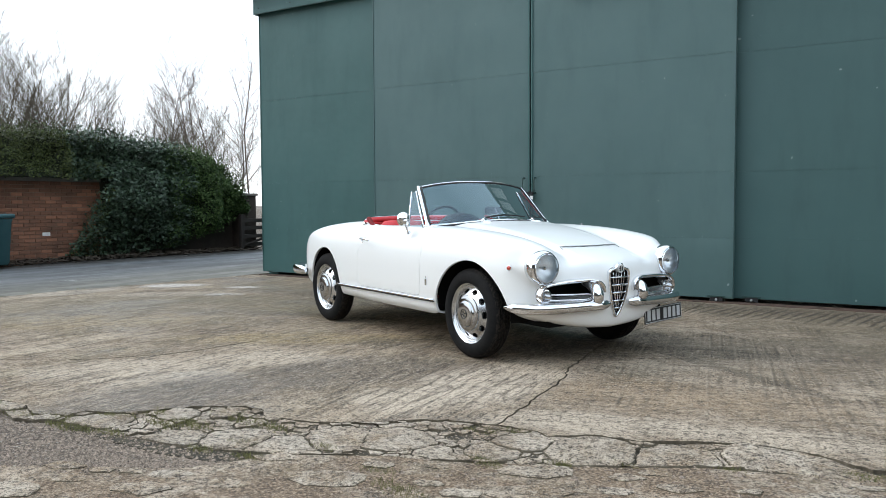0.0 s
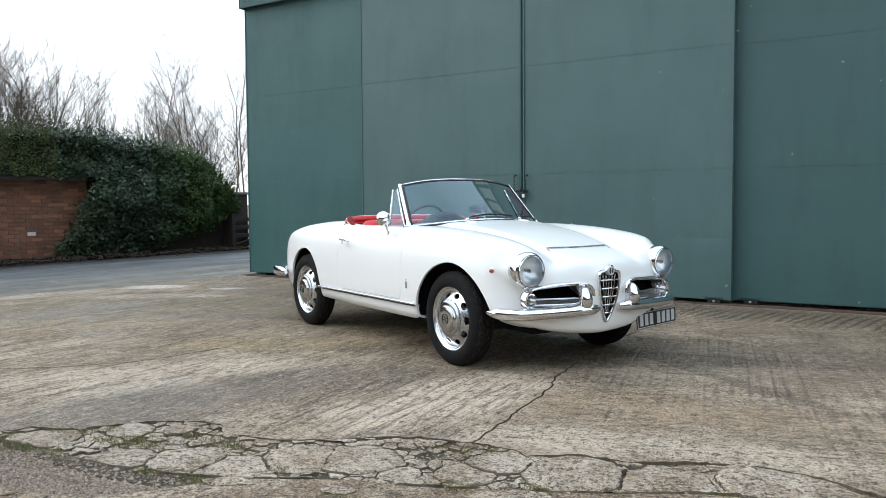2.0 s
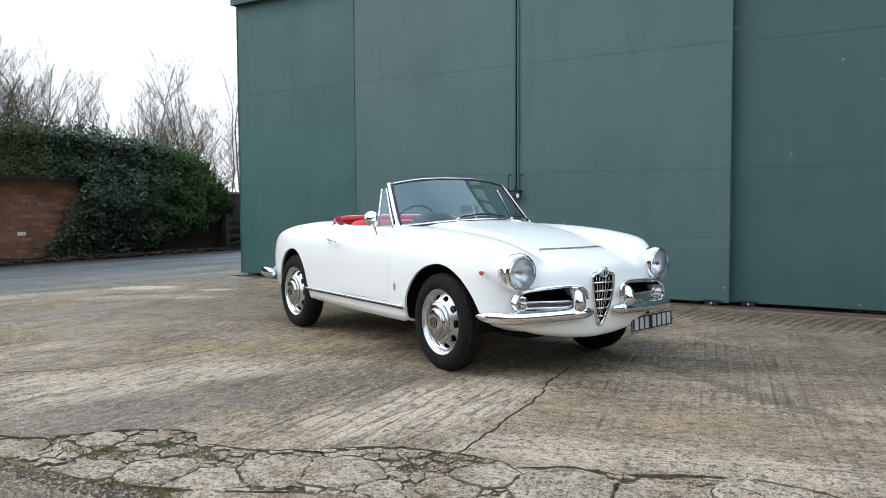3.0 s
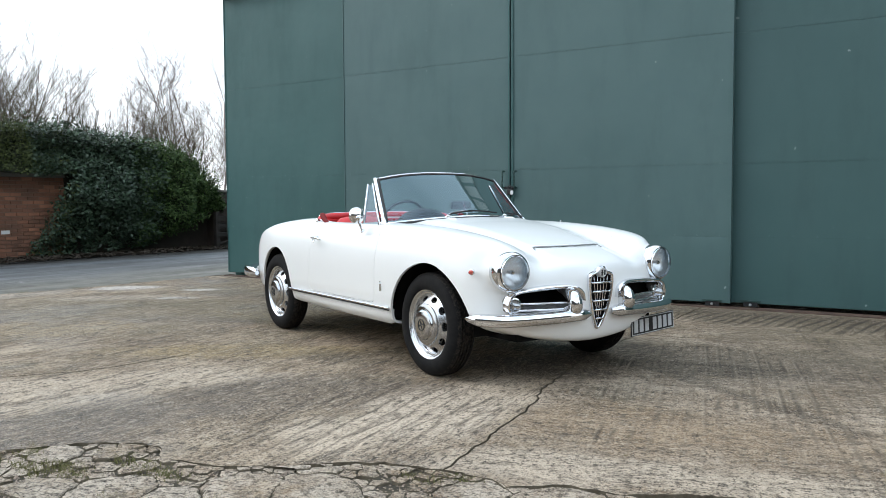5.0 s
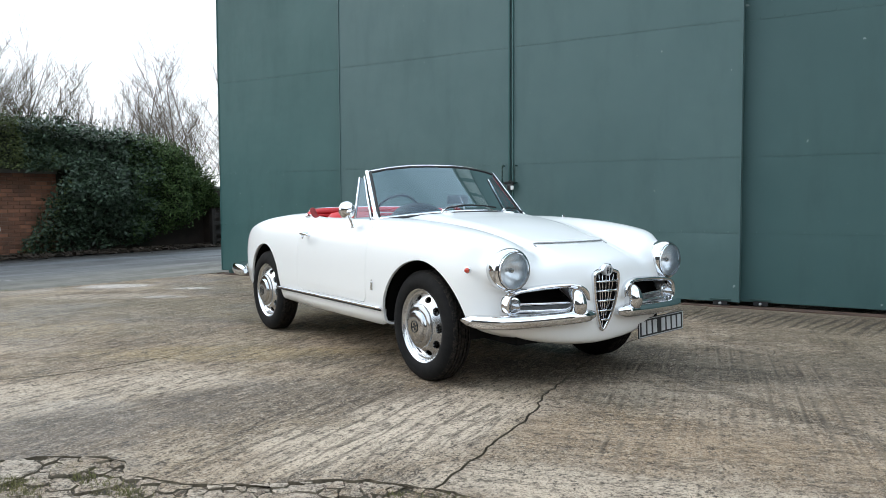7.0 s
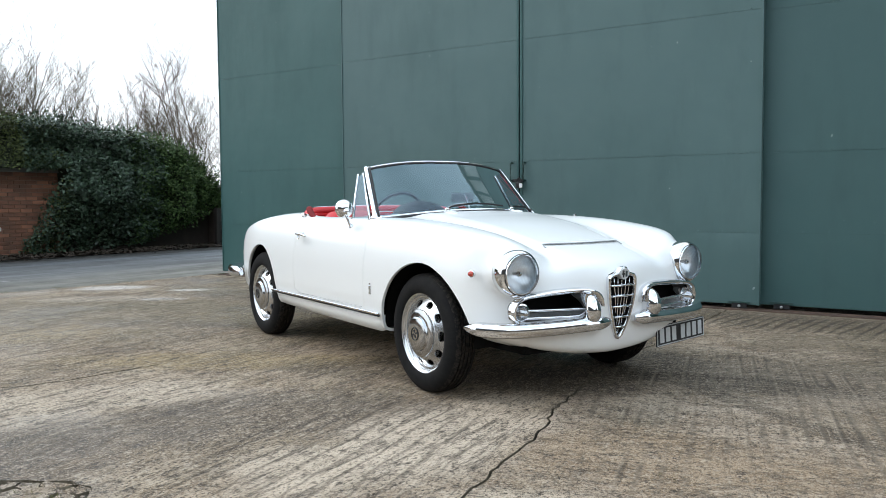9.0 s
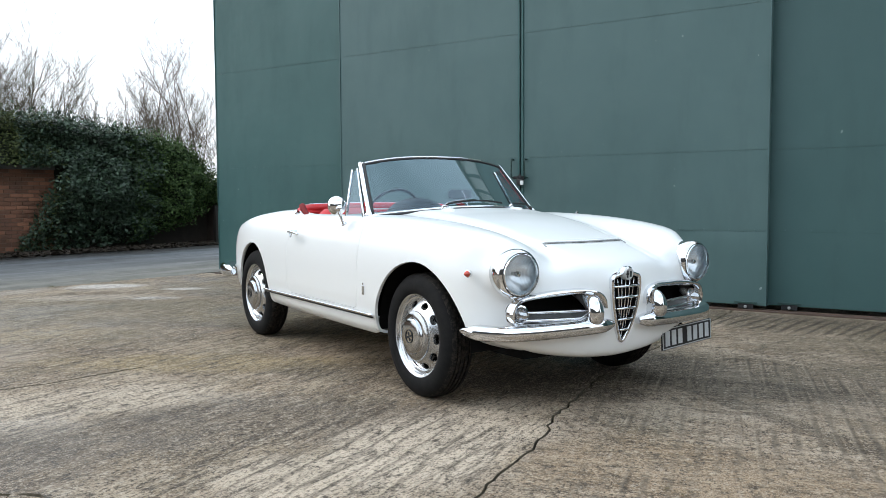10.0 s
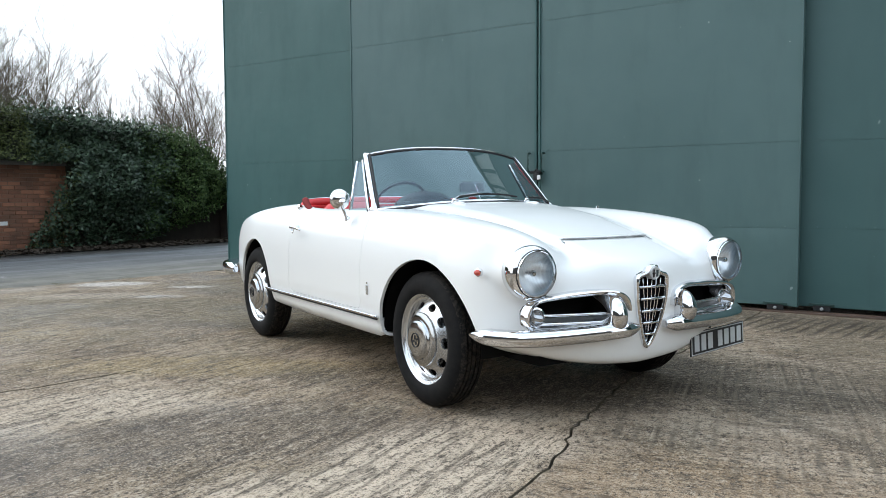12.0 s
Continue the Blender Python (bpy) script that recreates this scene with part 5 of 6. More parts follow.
def body_shell():
    """The closed body as a fine sheet: rays out of an axis, met with the field."""
    z0, u_front, u_rear, around = 0.55, 0.36, -2.62, 264
    dirs, base = [], []
    th = np.linspace(0, 2 * np.pi, around, endpoint=False)
    rings = [(u_rear, -a) for a in np.linspace(np.pi / 2, 0, 34)[:-1]] + [(u, 0.0) for u in np.arange(u_rear, u_front, 0.022)] + [(u_front, a) for a in np.linspace(0, np.pi / 2, 52)]
    for u, a in rings:
        base.append(np.stack([np.full(around, u), np.zeros(around), np.full(around, z0)], 1))
        dirs.append(np.stack([np.full(around, np.sin(a)), np.cos(a) * np.sin(th), np.cos(a) * np.cos(th)], 1))
    base, dirs = np.concatenate(base), np.concatenate(dirs)
    lo, hi = np.zeros(len(base)), np.full(len(base), 1.2)
    for _ in range(26):
        mid = (lo + hi) / 2
        p = base + dirs * mid[:, None]
        ins = body_field(p[:, 0], p[:, 1], p[:, 2]) < 0
        lo, hi = np.where(ins, mid, lo), np.where(ins, hi, mid)
    V = base + dirs * lo[:, None]
    N = np.stack([body_field(*(V + e).T) - body_field(*(V - e).T) for e in np.eye(3) * 2e-3], 1)
    N /= np.linalg.norm(N, axis=1, keepdims=True)
    T = []
    for i in range(len(rings) - 1):
        for k in range(around):
            a, b, c, d = i * around + k, i * around + (k + 1) % around, (i + 1) * around + (k + 1) % around, (i + 1) * around + k
            T += [(a, c, b), (a, d, c)]
    return V, N, np.array(T)


def rbox(x, y, x0, x1, y0, y1, r):
    """Signed distance to a rounded box in two directions."""
    dx, dy = np.abs(x - (x0 + x1) / 2) - (x1 - x0) / 2 + r, np.abs(y - (y0 + y1) / 2) - (y1 - y0) / 2 + r
    return np.hypot(np.maximum(dx, 0), np.maximum(dy, 0)) + np.minimum(np.maximum(dx, dy), 0) - r


def f_arch(V, uc, zc, a, b):
    e = 1 - np.hypot((V[:, 0] - uc) / a, (V[:, 2] - zc) / b)
    return np.where(np.abs(V[:, 1]) > 0.42, e * 0.3, -1.0)


def f_cabin(V):
    a = np.abs(V[:, 1])
    d = -rbox(V[:, 0] + 0.25 * np.clip(a, 0, 0.7) ** 2 * (V[:, 0] > -1.2), a, -1.72, -0.70, -0.9, 0.622, 0.12)
    return np.where(V[:, 2] > 0.72, d, -1.0)


def f_mouth(V):
    """The low openings on both sides of the shield: a slot with round ends, higher towards the middle."""
    a = np.abs(V[:, 1])
    s = np.clip((a - 0.215) / (0.555 - 0.215), 0, 1)
    mid, half = 0.505 - 0.012 * s, 0.062 - 0.010 * s
    d = half - np.hypot(a - (0.215 + s * 0.34), V[:, 2] - mid)
    return np.where(V[:, 0] > 0.45, d, -1.0)


def f_lamp(V):
    d = 0.082 - np.hypot(np.abs(V[:, 1]) - 0.586, V[:, 2] - 0.661)
    return np.where(V[:, 0] > 0.5, d, -1.0)


def f_shield(V):
    w = np.interp(V[:, 2], [0.29, 0.325, 0.372, 0.43, 0.49, 0.55, 0.605, 0.635, 0.66], [-0.02, 0.010, 0.034, 0.056, 0.072, 0.082, 0.084, 0.070, -0.02])
    return np.where(V[:, 0] > 0.5, w - np.abs(V[:, 1]), -1.0)


def f_door(V):
    d = rbox(V[:, 0], V[:, 2], -1.56, -0.565, 0.388, 1.4, 0.05)
    return np.where(np.abs(V[:, 1]) > 0.5, d, 1.0)


def f_hood(V):
    a = np.abs(V[:, 1])
    edge = np.interp(V[:, 0], [-0.6, 0.0, 0.4, 0.62], [0.575, 0.535, 0.47, 0.40])
    d = np.maximum(a - edge, np.maximum(V[:, 0] - (0.452 - 0.35 * a**2), -0.50 - 0.35 * a**2 - V[:, 0]))
    return np.where(V[:, 2] > 0.6, d, 1.0)


def f_boot(V):
    a = np.abs(V[:, 1])
    d = rbox(V[:, 0], a, -2.88, -1.92, -0.6, 0.50, 0.12)
    return np.where(V[:, 2] > 0.6, d, 1.0)


V, N, T = body_shell()
for uc, zc, aa, bb in ((0.040, 0.305, 0.410, 0.381), (-2.215, 0.32, 0.315, 0.365)):
    V, N, T = clip(V, N, T, f_arch(V, uc, zc, aa, bb))
V, N, T = clip(V, N, T, f_cabin(V))
V, N, T = clip(V, N, T, f_mouth(V))
V, N, T = clip(V, N, T, f_lamp(V))
V, N, T = clip(V, N, T, f_shield(V))
GAP = 0.0016
for name, field in (("door", f_door), ("bonnet", f_hood), ("boot_lid", f_boot)):
    GAP = 0.0006 if name == "bonnet" else 0.0016
    pv, pn, pt = clip(V, N, T, field(V) + GAP)
    if name == "door":
        for side in (-1, 1):
            k = pt[(pv[pt][:, :, 1] * side > 0).all(1)]
            used = np.unique(k)
            where = np.full(len(pv), -1)
            where[used] = np.arange(len(used))
            part("door", with_rims("door", pv[used], pn[used], where[k], 0.02), M_PAINT, car)
    else:
        part(name, with_rims(name, pv, pn, pt, 0.014), M_PAINT, car)
    V, N, T = clip(V, N, T, GAP - field(V))
part("body", with_rims("body", V, N, T, 0.016), M_PAINT, car, "white painted steel body shell")

# dark inner shell: wheel wells, floor, and boxes standing for shade behind the openings
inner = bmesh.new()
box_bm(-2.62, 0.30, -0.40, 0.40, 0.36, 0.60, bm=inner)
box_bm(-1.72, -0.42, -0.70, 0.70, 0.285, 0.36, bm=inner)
# two low boxes added to keep light from passing under the car
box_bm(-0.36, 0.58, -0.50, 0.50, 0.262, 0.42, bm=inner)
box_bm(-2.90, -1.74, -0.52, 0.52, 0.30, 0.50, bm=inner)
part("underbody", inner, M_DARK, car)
part("rear_axle", tube([(-2.246, -0.58, 0.3125), (-2.246, 0.58, 0.3125)], 0.045, 12), M_DARK, car)
for s in (-1, 1):
    # rolled lower lip of the sill, turned out at the front wheel
    part("sill_lip", lofted([[Vector((u, s * (v + out), z + drop)) for v, z in ((0.748, 0.350), (0.746, 0.315), (0.730, 0.283), (0.708, 0.264), (0.700, 0.270), (0.695, 0.350))] for u, out, drop in ((-1.84, -0.004, 0.012), (-1.4, 0.0, 0.004), (-0.9, 0.0, 0.0), (-0.50, 0.0, -0.001), (-0.43, 0.0, 0.0), (-0.398, -0.006, 0.012))]), M_PAINT, car)
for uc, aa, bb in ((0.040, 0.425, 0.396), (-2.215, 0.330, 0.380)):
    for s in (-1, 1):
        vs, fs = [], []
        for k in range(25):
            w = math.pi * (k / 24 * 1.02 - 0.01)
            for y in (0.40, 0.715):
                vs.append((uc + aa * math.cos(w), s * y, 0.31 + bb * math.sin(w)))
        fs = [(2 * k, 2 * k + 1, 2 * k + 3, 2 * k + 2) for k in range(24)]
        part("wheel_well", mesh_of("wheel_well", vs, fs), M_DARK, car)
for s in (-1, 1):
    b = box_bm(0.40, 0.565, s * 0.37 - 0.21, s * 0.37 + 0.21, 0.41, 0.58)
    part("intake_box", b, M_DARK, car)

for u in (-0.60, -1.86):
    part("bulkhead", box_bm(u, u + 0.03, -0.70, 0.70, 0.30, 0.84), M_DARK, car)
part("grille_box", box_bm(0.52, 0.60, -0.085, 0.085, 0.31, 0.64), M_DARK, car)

# ---- wheels ----
def wheel(u, side):
    """Tyre, pressed steel disc with round slots, and a domed chrome cap with a round badge."""
    root = part("wheel", lathe([(0.10, -0.05), (0.10, 0.03), (0.14, 0.03), (0.14, -0.05)], 24), M_STEEL, car)
    root.matrix_local = pose(u, side * 0.646, 0.3125, 0, 0, 90 * side)
    prof = [(0.204, -0.062), (0.214, -0.074), (0.240, -0.081), (0.268, -0.079), (0.290, -0.070), (0.302, -0.060), (0.3095, -0.050)]
    tread = [(0.3095, -0.050)]
    for g in (-0.033, -0.012, 0.012, 0.033):
        tread += [(0.3125, g - 0.004), (0.3055, g - 0.0035), (0.3055, g + 0.0035), (0.3125, g + 0.004)]
    prof = prof[:-1] + tread + [(r, -x) for r, x in prof[::-1]]
    part("tyre", lathe(prof + [prof[0]], 96, close=True), M_TYRE, root)
    rim = [(0.196, -0.06), (0.186, -0.02), (0.182, 0.040), (0.186, 0.050), (0.194, 0.053), (0.197, 0.060), (0.205, 0.066), (0.2125, 0.070), (0.2150, 0.066), (0.2150, 0.060), (0.205, 0.056)]
    part("rim", lathe(rim, 64, close=True), M_STEEL, root)
    rr, aa = np.linspace(0.085, 0.188, 15), np.linspace(0, 2 * np.pi, 193)
    depth = bez([0.08, 0.10, 0.118, 0.130, 0.150, 0.168, 0.182, 0.194], [0.074, 0.076, 0.075, 0.069, 0.056, 0.043, 0.034, 0.030])
    V, T = [], []
    for i, r in enumerate(rr):
        for a in aa[:-1]:
            V.append((depth(r), r * np.cos(a), r * np.sin(a)))
    n = len(aa) - 1
    for i in range(len(rr) - 1):
        for k in range(n):
            a, b, c, d = i * n + k, i * n + (k + 1) % n, (i + 1) * n + (k + 1) % n, (i + 1) * n + k
            T += [(a, b, c), (a, c, d)]
    V, T = np.array(V), np.array(T)
    N = np.tile([1.0, 0, 0], (len(V), 1))
    ang, rad = np.arctan2(V[:, 2], V[:, 1]), np.hypot(V[:, 1], V[:, 2])
    step = 2 * np.pi / 10
    off = (ang / step - np.round(ang / step)) * step * rad
    V, N, T = clip(V, N, T, 1 - np.hypot(off / 0.0265, (rad - 0.157) / 0.0165))
    disc = with_rims("disc", V, N, T, 0.014, False)
    bm = bmesh.new()
    bm.from_mesh(disc)
    smooth_bm(bm)
    part("disc", bm, M_STEEL, root)
    part("brake_drum", lathe([(0.0, 0.018), (0.186, 0.018), (0.186, -0.03), (0.0, -0.03)], 32), M_DARK, root)
    cap = part("hubcap", lathe([(0.122, 0.066), (0.1255, 0.076), (0.1235, 0.082), (0.115, 0.087), (0.103, 0.0905), (0.093, 0.092), (0.0905, 0.095), (0.0895, 0.100), (0.086, 0.104), (0.078, 0.107), (0.060, 0.111), (0.040, 0.1135), (0.036, 0.113), (0.0, 0.114)], 64), M_CAP, root, "domed chrome hub cap")
    bad = bmesh.new()
    for k in range(4):
        bmesh.ops.create_cube(bad, size=1, matrix=pose(0.1145, 0, 0, 90 * k + 20) @ pose(0, 0.014, 0) @ Matrix.Diagonal((0.003, 0.016, 0.009, 1)))
    r = lathe([(0.033, 0.111), (0.034, 0.1165), (0.030, 0.1165), (0.029, 0.112)], 32)
    part("badge", bad, M_BLACK, cap)
    part("badge_ring", r, M_BLACK, cap)
    return root


def tyre_mat():
    """Black rubber with cross-cut tread and dusty patches."""
    m, nt, bs = mk("tyre_rubber")
    p = n_pos(nt, own=True)
    sep = nt.nodes.new("ShaderNodeSeparateXYZ")
    nt.links.new(p, sep.inputs[0])
    ang = n_math(nt, "ARCTAN2", sep.outputs[1], sep.outputs[2])
    rad = n_math(nt, "SQRT", n_math(nt, "ADD", n_math(nt, "POWER", sep.outputs[1], 2.0), n_math(nt, "POWER", sep.outputs[2], 2.0)))
    zig = n_math(nt, "MULTIPLY", n_math(nt, "ABSOLUTE", n_math(nt, "SINE", n_math(nt, "MULTIPLY", sep.outputs[0], 150.0))), 1.6)
    cuts = n_math(nt, "SINE", n_math(nt, "ADD", n_math(nt, "MULTIPLY", ang, 74.0), zig))
    cuts = n_math(nt, "GREATER_THAN", cuts, 0.55)
    tread = n_math(nt, "MULTIPLY", cuts, n_math(nt, "GREATER_THAN", rad, 0.2985))
    f = n_noise(nt, p, 14.0, 6, 0.7)
    rubber = n_mix(nt, n_ramp(nt, f, (0.4, 0.0), (0.75, 1.0)), (0.0045, 0.0045, 0.005), (0.013, 0.012, 0.011))
    dust = n_math(nt, "MULTIPLY", n_math(nt, "GREATER_THAN", rad, 0.302), n_ramp(nt, n_noise(nt, p, 55.0, 5, 0.7), (0.45, 0.0), (0.62, 0.9)))
    put(nt, bs.inputs["Base Color"], n_mix(nt, dust, rubber, (0.040, 0.033, 0.027)))
    bs.inputs["Roughness"].default_value = 0.78
    bs.inputs["Specular IOR Level"].default_value = 0.2
    n_bump(nt, bs, n_math(nt, "SUBTRACT", n_math(nt, "MULTIPLY", f, 0.2), tread), 1.0, 0.006)
    return m


M_TYRE = tyre_mat()
for u in (0.0, -2.246):
    for s in (-1, 1):
        wheel(u, s)

# ---- lamps ----
def at(u, v, z):
    return Matrix.Translation((u, v, z))


for s in (-1, 1):
    m_l = at(0.658, s * 0.586, 0.661) @ pose(0, 0, 0, 0, 1.5, s * 3.0)
    lamp = part("headlight", lathe([(0.098, -0.100), (0.107, -0.075), (0.1125, -0.040), (0.1125, -0.020), (0.1095, -0.008), (0.1030, 0.002), (0.0985, 0.006)], 72, m_l, close=True), M_CHROME, car, "round headlight in a deep chrome bezel")
    part("bezel_seal", lathe([(0.0985, 0.006), (0.0975, -0.004), (0.0955, -0.004), (0.0950, 0.006)], 72, m_l, close=True), M_BLACK, lamp)
    part("inner_rim", lathe([(0.0950, 0.000), (0.0952, 0.010), (0.0935, 0.0145), (0.0905, 0.0150), (0.0885, 0.011), (0.0870, 0.002), (0.0865, -0.010)], 72, m_l, close=True), M_CHROME, lamp)
    lens = part("lens", lathe([(0.0875, 0.004), (0.080, 0.013), (0.063, 0.023), (0.042, 0.030), (0.02, 0.034), (0.0, 0.035)], 48, m_l, close=True), M_LENS, lamp)
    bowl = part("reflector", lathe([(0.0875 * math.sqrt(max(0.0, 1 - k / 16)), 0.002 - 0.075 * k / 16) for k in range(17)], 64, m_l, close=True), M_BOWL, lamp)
    part("bulb_shield", lathe([(0.008, -0.060), (0.009, -0.030), (0.0135, -0.024), (0.0135, -0.014), (0.009, -0.008), (0.0, -0.006)], 24, m_l), M_CAP, lamp)
    sig = part("turn_signal", lathe([(0.046, -0.05), (0.047, -0.005), (0.043, 0.006), (0.036, 0.008), (0.033, 0.002)], 40, at(0.640, s * 0.572, 0.480) @ pose(0, 0, 0, 0, 0, s * 8), close=True), M_CHROME, car)
    part("lens", lathe([(0.034, 0.0), (0.032, 0.014), (0.027, 0.026), (0.022, 0.030), (0.018, 0.042), (0.009, 0.050), (0.0, 0.051)], 32, at(0.640, s * 0.572, 0.480) @ pose(0, 0, 0, 0, 0, s * 8)), M_SIGNAL, sig)
    side = part("side_repeater", lathe([(0.016, -0.012), (0.017, 0.003), (0.014, 0.005)], 24, at(0.473, s * 0.735, 0.660) @ pose(0, 0, 0, 0, 0, s * 72)), M_CHROME, car)
    part("lens", lathe([(0.0135, 0.004), (0.0120, 0.012), (0.008, 0.020), (0.0, 0.026)], 24, at(0.473, s * 0.735, 0.660) @ pose(0, 0, 0, 0, 0, s * 72)), M_LAMPRED, side, "amber red side lens")

# ---- front chrome ----
def sweep_blade(path, widths, heights, name, label=""):
    """A bumper blade: a rounded section swept along a path in plan."""
    outs = []
    n = 20
    for i, p in enumerate(path):
        a, b = path[max(i - 1, 0)], path[min(i + 1, len(path) - 1)]
        d = (b - a).normalized()
        out = Vector((d.y, -d.x, 0))
        ring = []
        for k in range(n):
            w = 2 * math.pi * k / n
            c, s = math.cos(w), math.sin(w)
            ring.append(p + out * (widths[i] * math.copysign(abs(c) ** 0.8, c)) + Vector((0, 0, heights[i] * math.copysign(abs(s) ** 0.8, s))))
        outs.append(ring)
    return part(name, lofted(outs), M_CHROME, car, label)


for s in (-1, 1):
    pts = spline([(0.722, s * 0.085, 0.408), (0.724, s * 0.2, 0.405), (0.715, s * 0.33, 0.403), (0.695, s * 0.48, 0.402), (0.665, s * 0.60, 0.402), (0.615, s * 0.69, 0.404), (0.545, s * 0.742, 0.406), (0.465, s * 0.765, 0.408)], 44)
    if s > 0:
        pts = pts[::-1]
    w = [0.040 * min(1, ((i if s < 0 else 43 - i) + 1.2) / 5) ** 0.5 * min(1, ((43 - i if s < 0 else i) + 1.0) / 6) ** 0.5 for i in range(44)]
    h = [0.035 * min(1, ((i if s < 0 else 43 - i) + 0.8) / 4) ** 0.5 * min(1, ((43 - i if s < 0 else i) + 0.5) / 7) ** 0.55 for i in range(44)]
    sweep_blade(pts[::-1], w[::-1], h[::-1], "front_bumper", "polished chrome half bumper")
    # overrider: an arched dome
    ring = []
    for k in range(48):
        a = 2 * math.pi * k / 48
        c, q = math.cos(a), math.sin(a)
        ring.append((0.050 * math.copysign(abs(c) ** 0.92, c), 0.084 * math.copysign(abs(q) ** (0.95 if q > 0 else 0.5), q)))
    outs = []
    for u, k in [(0.63, 0.95)] + [(0.68 + 0.098 * math.sin(math.pi / 2 * i / 16), max(0.01, math.cos(math.pi / 2 * i / 16)) ** 0.62) for i in range(17)]:
        outs.append([Vector((u - 0.18 * max(z, 0) * k, s * 0.212 + v * k * (1 - 0.8 * max(z, 0)), 0.478 + z * k)) for v, z in ring])
    part("overrider", lofted(outs), M_CHROME, car)
    # broad chrome brow round the opening, its bright lining and two bars
    brow = spline([(0.650, s * 0.606, 0.436), (0.653, s * 0.626, 0.458), (0.655, s * 0.630, 0.490), (0.660, s * 0.615, 0.530), (0.668, s * 0.575, 0.554), (0.684, s * 0.48, 0.568), (0.700, s * 0.36, 0.576), (0.712, s * 0.25, 0.576), (0.721, s * 0.175, 0.560), (0.727, s * 0.142, 0.528), (0.729, s * 0.134, 0.486)], 56)
    mid_p = Vector((0.69, s * 0.37, 0.49))
    rings = []
    for i, p in enumerate(brow):
        inward = (mid_p - p)
        inward = Vector((0, inward.y * 0.35, inward.z)).normalized()
        w = 0.020 * min(1.0, (i + 2) / 8, (57 - i) / 8) + 0.004
        ring = [p + Vector((du, 0, 0)) + inward * k * w for du, k in ((-0.030, -0.30), (0.004, -0.28), (0.013, -0.10), (0.015, 0.15), (0.010, 0.55), (-0.004, 0.90), (-0.030, 1.0))]
        rings.append(ring)
    brow_part = part("grille_trim", lofted(rings), M_CHROME, car, "broad chrome brow round the side intake")
    outs = []
    for back, k in ((0.018, 0.96), (0.055, 0.88), (0.100, 0.80)):
        loop = brow[1:-4:3] + [Vector((0.715, s * 0.15, 0.425)), Vector((0.700, s * 0.30, 0.420)), Vector((0.680, s * 0.45, 0.418)), Vector((0.660, s * 0.57, 0.424))]
        outs.append([mid_p.lerp(p, k) * 1.0 + Vector((p.x - mid_p.lerp(p, k).x - back, 0, 0)) for p in loop])
    part("intake_lining", lofted(outs, cap=False), M_LINING, brow_part)
    for z, r in ((0.485, 0.0065), (0.449, 0.0075)):
        part("grille_bar", tube(spline([(0.645, s * 0.585, z + 0.004), (0.668, s * 0.46, z), (0.686, s * 0.33, z - 0.004), (0.698, s * 0.19, z - 0.008)], 16), r, 10), M_CHROME, car)
    part("intake_pan", lofted([[Vector((x - 0.012, s * y, z - 0.012)), Vector((x - 0.040, s * y, z - 0.002)), Vector((x - 0.075, s * y, z + 0.020)), Vector((x - 0.075, s * y, z + 0.014)), Vector((x - 0.040, s * y, z - 0.008)), Vector((x - 0.012, s * y, z - 0.018))] for x, y, z in ((0.655, 0.58, 0.449), (0.672, 0.46, 0.446), (0.690, 0.33, 0.443), (0.702, 0.19, 0.440))]), M_LINING, brow_part)

# shield grille
half = [(0.0, 0.677), (0.020, 0.674), (0.033, 0.662), (0.044, 0.649), (0.062, 0.643), (0.082, 0.637), (0.096, 0.624), (0.101, 0.600), (0.099, 0.55), (0.090, 0.49), (0.077, 0.44), (0.060, 0.39), (0.041, 0.347), (0.021, 0.314), (0.0, 0.303)]
half = [(max(0.0, p.x), p.y) for p in spline([(x, z, 0) for x, z in half], 60)]
face_u = bez([0.28, 0.30, 0.36, 0.45, 0.56, 0.62, 0.70], [0.700, 0.706, 0.720, 0.733, 0.742, 0.743, 0.742])


def shield(inset, du):
    """The outline of the shield, drawn in by inset and set back or forward by du from its face."""
    pts = []
    line = [Vector(p) for p in half] + [Vector((-x, z)) for x, z in half[-2:0:-1]]
    for i, p in enumerate(line):
        a, b = line[i - 2], line[(i + 2) % len(line)]
        t = (b - a).normalized()
        q = p - Vector((t.y, -t.x)) * inset
        pts.append(Vector((float(face_u(q.y)) + du - 0.6 * q.x**2, q.x, q.y)))
    return pts


frame_rings = [shield(-0.014, -0.045), shield(-0.001, -0.014), shield(-0.003, -0.004), shield(-0.009, 0.0), shield(-0.016, -0.002), shield(-0.021, -0.008), shield(-0.023, -0.016), shield(-0.023, -0.045)]
grille = part("grille", lofted(frame_rings, cap=False), M_CHROME, car, "chrome shield grille with bars")
# flat near-black sheet, coloured as the shaded recess behind the bars
part("grille_mesh", lofted([shield(-0.018, -0.046), shield(-0.019, -0.044)]), M_DARK, grille)
for z, w in ((0.580, 0.079), (0.528, 0.071), (0.475, 0.061), (0.422, 0.046), (0.372, 0.028)):
    part("grille_bar", tube([(float(face_u(z)) - 0.006 - 0.6 * (v * w) ** 2, v * w, z) for v in (-1, -0.5, 0, 0.5, 1)], [0.007, 0.0085, 0.009, 0.0085, 0.007], 10, flat=0.75), M_CHROME, grille)
for i in range(-2, 3):
    z1 = 0.616 if i else 0.606
    z0 = 0.335 + 0.030 * abs(i) + 0.010 * i * i
    part("grille_slat", tube([(float(face_u(z)) - 0.018, i * 0.0275 * (0.55 + 0.45 * (z - z0) / (z1 - z0)), z) for z in np.linspace(z0, z1, 7)], 0.0030, 6, up=(1, 0, 0)), M_CHROME, grille)
m_b = at(0.739, 0, 0.638) @ pose(0, 0, 0, 0, 3, 0)
